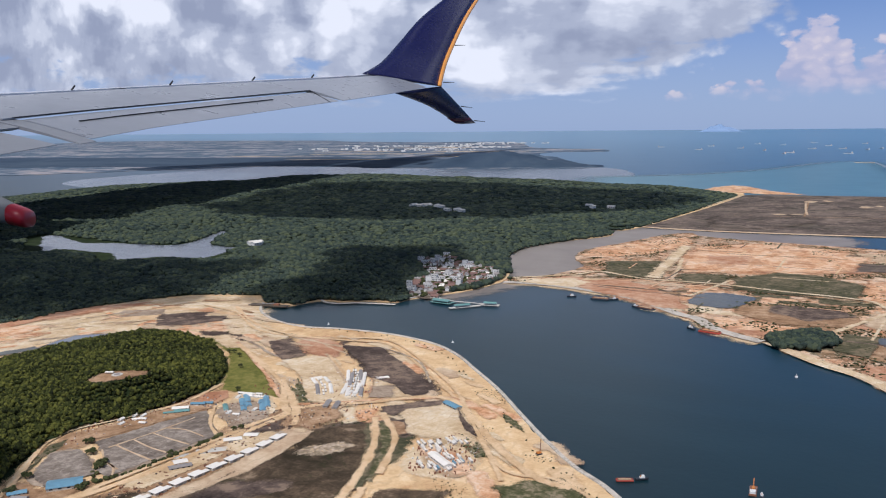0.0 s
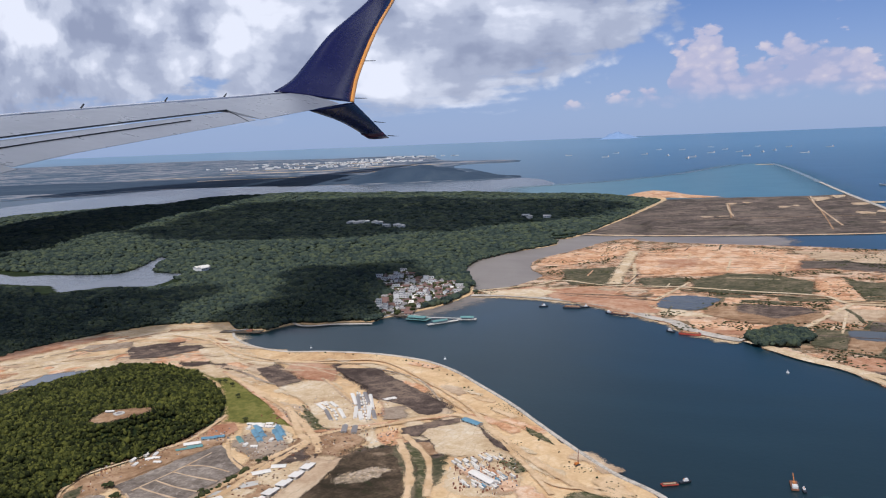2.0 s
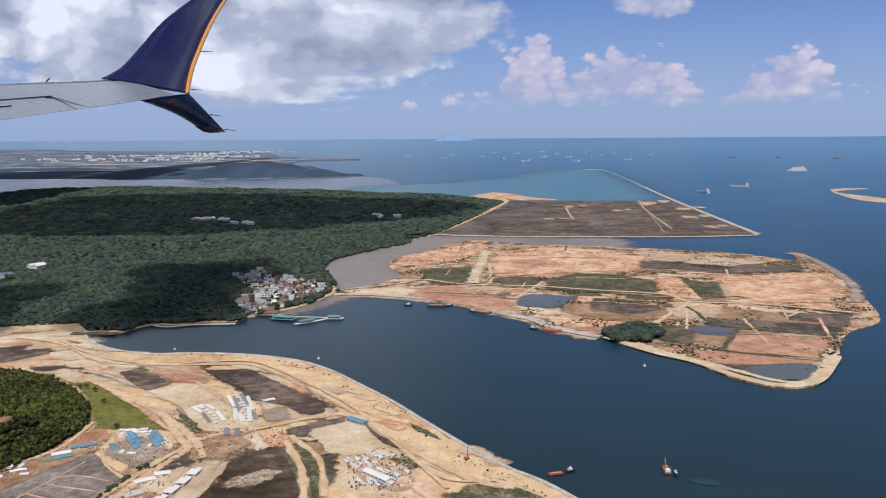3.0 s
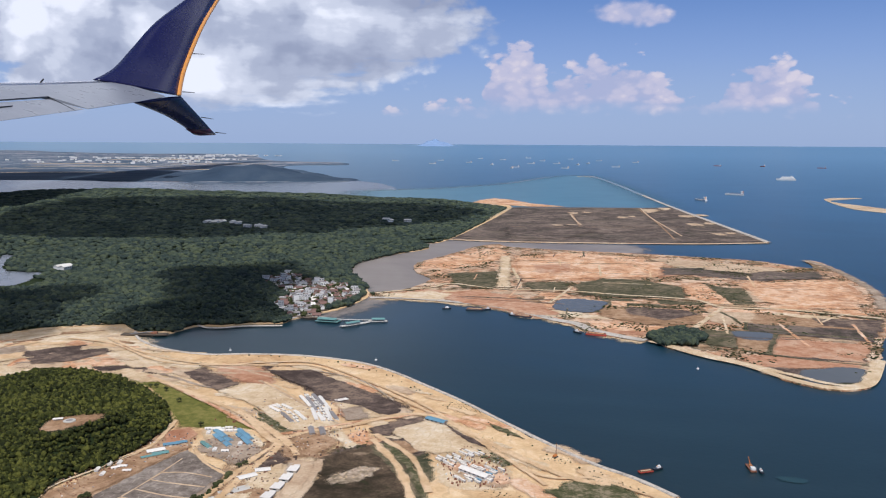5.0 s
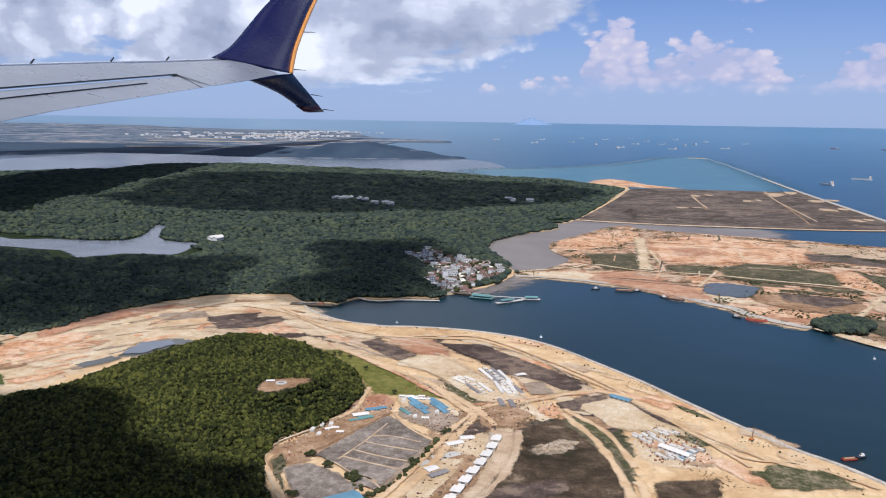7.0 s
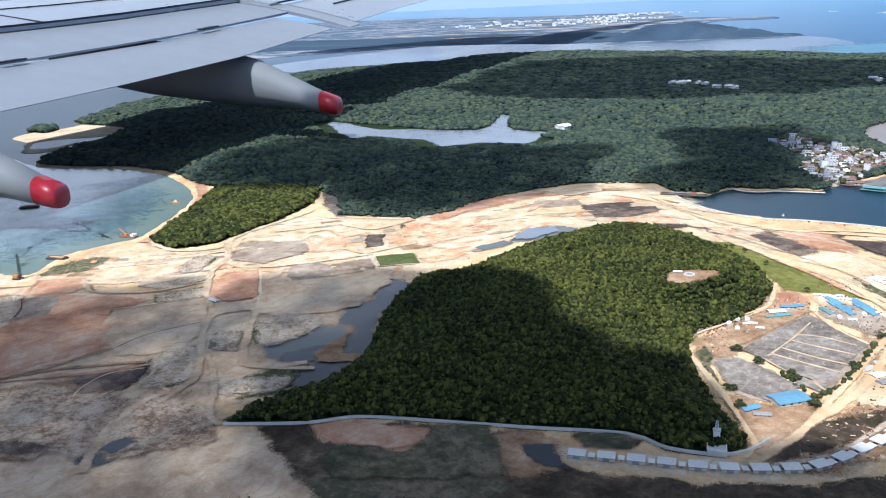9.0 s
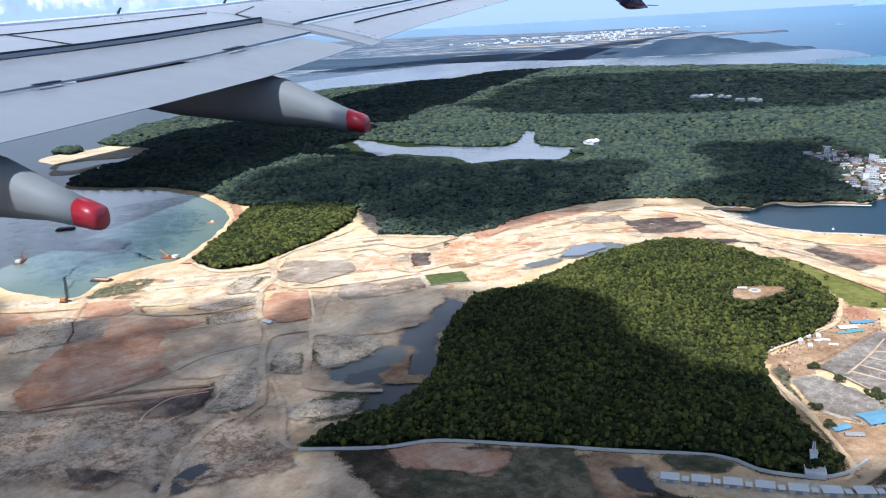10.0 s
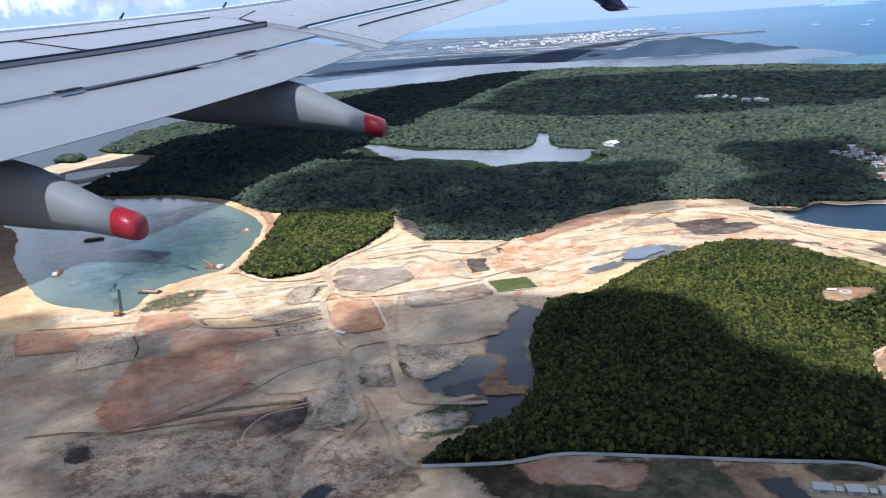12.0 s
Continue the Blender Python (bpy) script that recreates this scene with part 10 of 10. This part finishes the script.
for y, dx, dz in ((7.8, 0.0, 0.0), (5.1, 0.965, -0.31)):
    pod("flap_fairing", [(5.75 + dx, -0.40 + dz, 0.05, 0.04), (5.2 + dx, -0.50 + dz, 0.20, 0.13), (4.6 + dx, -0.55 + dz, 0.27, 0.18), (3.9 + dx, -0.64 + dz, 0.27, 0.19), (3.4 + dx, -0.74 + dz, 0.225, 0.17),
                         (3.0 + dx, -0.855 + dz, 0.138, 0.13), (2.76 + dx, -0.935 + dz, 0.103, 0.105)], y, "fairing", wing, "grey canoe-shaped flap track fairing")
    pod("fairing_tip", [(2.765 + dx, -0.933 + dz, 0.106, 0.108), (2.64 + dx, -0.968 + dz, 0.096, 0.098), (2.605 + dx, -0.976 + dz, 0.086, 0.088), (2.59 + dx, -0.980 + dz, 0.066, 0.070)], y, "tip_red", wing, "red fairing tip")
tagged(wing, "grey airliner wing with drooped flaps, red-tipped fairings and a navy winglet", "wing")


# ---- clouds that shade the land ----
WING_SHADE = [on_craft(*chord_at(y, c)) for y, c in ((2.2, 0.0), (8.0, 0.0), (15.5, 0.0), (15.6, 1.0), (8.0, 1.0), (2.2, 1.0))]
WING_SHADE = [(p.x - SUN.x / SUN.z * p.z, p.y - SUN.y / SUN.z * p.z) for p in WING_SHADE]  # where the wing itself shades the ground


def cloud(outline, height, seed, mat, label, apart=0.34):
    """A low heap of cloud between the sun and a piece of ground."""
    slide = SUN * (height / SUN.z)
    px, py = scatter(outline, apart, seed, 0.45 if mat == "cloud" else 0.18)
    core = (reach(px, py, outline) > 0.27) & ~((reach(px, py, WING_SHADE) < 0.6) | inside(px, py, WING_SHADE))
    px, py = px[core], py[core]
    shapes = crown_shapes(5, 4 if mat == "cloud" else 1, seed, 2)
    size = (0.62 if mat == "cloud" else 0.72) + 0.3 * np.random.default_rng(seed).random(len(px))
    return canopy("cloud", px + slide.x, py + slide.y, np.full(len(px), height), size, size * 0.6, M[mat], shapes, label, seed)


def shading_cloud(outline, seed, mat):
    tagged(cloud(outline, 16.0, seed, mat, "low white heap cloud, out of view, shading the land", 0.34 if mat == "cloud" else 0.58), "", "cloud")


shading_cloud([(-12.4, 4.6), (-14.2, 6.9), (-14.4, 8.0), (-11.5, 9.4), (-10.2, 8.75), (-8.2, 8.55), (-7.2, 9.3), (-6.2, 9.25), (-5.7, 8.5), (-5.3, 7.6), (-4.7, 7.5), (-5.1, 6.6), (-5.55, 5.6), (-6.07, 4.8), (-7.57, 5.4), (-8.93, 4.9)], 41, "half_cloud")
shading_cloud([(-6.4, 11.4), (-5.8, 10.2), (-4.95, 9.5), (-4.7, 8.5), (-4.9, 7.6), (-4.2, 7.4), (-3.3, 7.6), (-3.2, 8.6), (-3.4, 9.5), (-3.7, 10.5), (-4.2, 12.1), (-5.2, 11.7)], 46, "half_cloud")
shading_cloud([(-14.3, 14.7), (-17.0, 17.6), (-18.2, 22.2), (-13.4, 25.6), (-6.9, 24.4), (-3.6, 22.9), (-3.6, 19.2), (-5.0, 17.3), (-5.8, 15.8), (-7.4, 14.2), (-9.6, 13.2), (-11.9, 13.4)], 42, "half_cloud")
# an added cloud, unseen: it dims the far shore to soften the wing's shadow
shading_cloud([(-36, 28), (-36, 44), (-30, 47), (-23.5, 40), (-23, 31), (-25, 28)], 47, "half_cloud")
shading_cloud([(-4.35, 4.0), (-3.95, 4.2), (-3.45, 3.98), (-3.06, 3.62), (-2.86, 3.62), (-2.58, 3.78), (-2.36, 3.66), (-2.15, 3.56), (-1.83, 3.24), (-1.62, 3.06), (-1.39, 3.06), (-1.25, 3.22), (-1.1, 3.54), (-0.84, 3.78), (-0.49, 3.97), (-0.22, 4.04), (-0.01, 3.99), (0.9, 1.6), (-0.4, 1.2), (-2, 1.4), (-3.3, 1.55), (-4, 1.6), (-4.3, 2.2), (-4.25, 3), (-4.45, 3.7)], 43, "cloud")
shading_cloud([(-9.2, 1), (-7.3, 2), (-6.4, 2.6), (-5.7, 2.95), (-5.15, 3.65), (-4.6, 3.95), (-4.1, 3.6), (-3.9, 2.4), (-3.2, 1.9), (-1.5, 2), (-0.5, 1), (-0.5, 0.2), (-4.5, -2), (-9.6, -1.8)], 44, "thin_cloud")
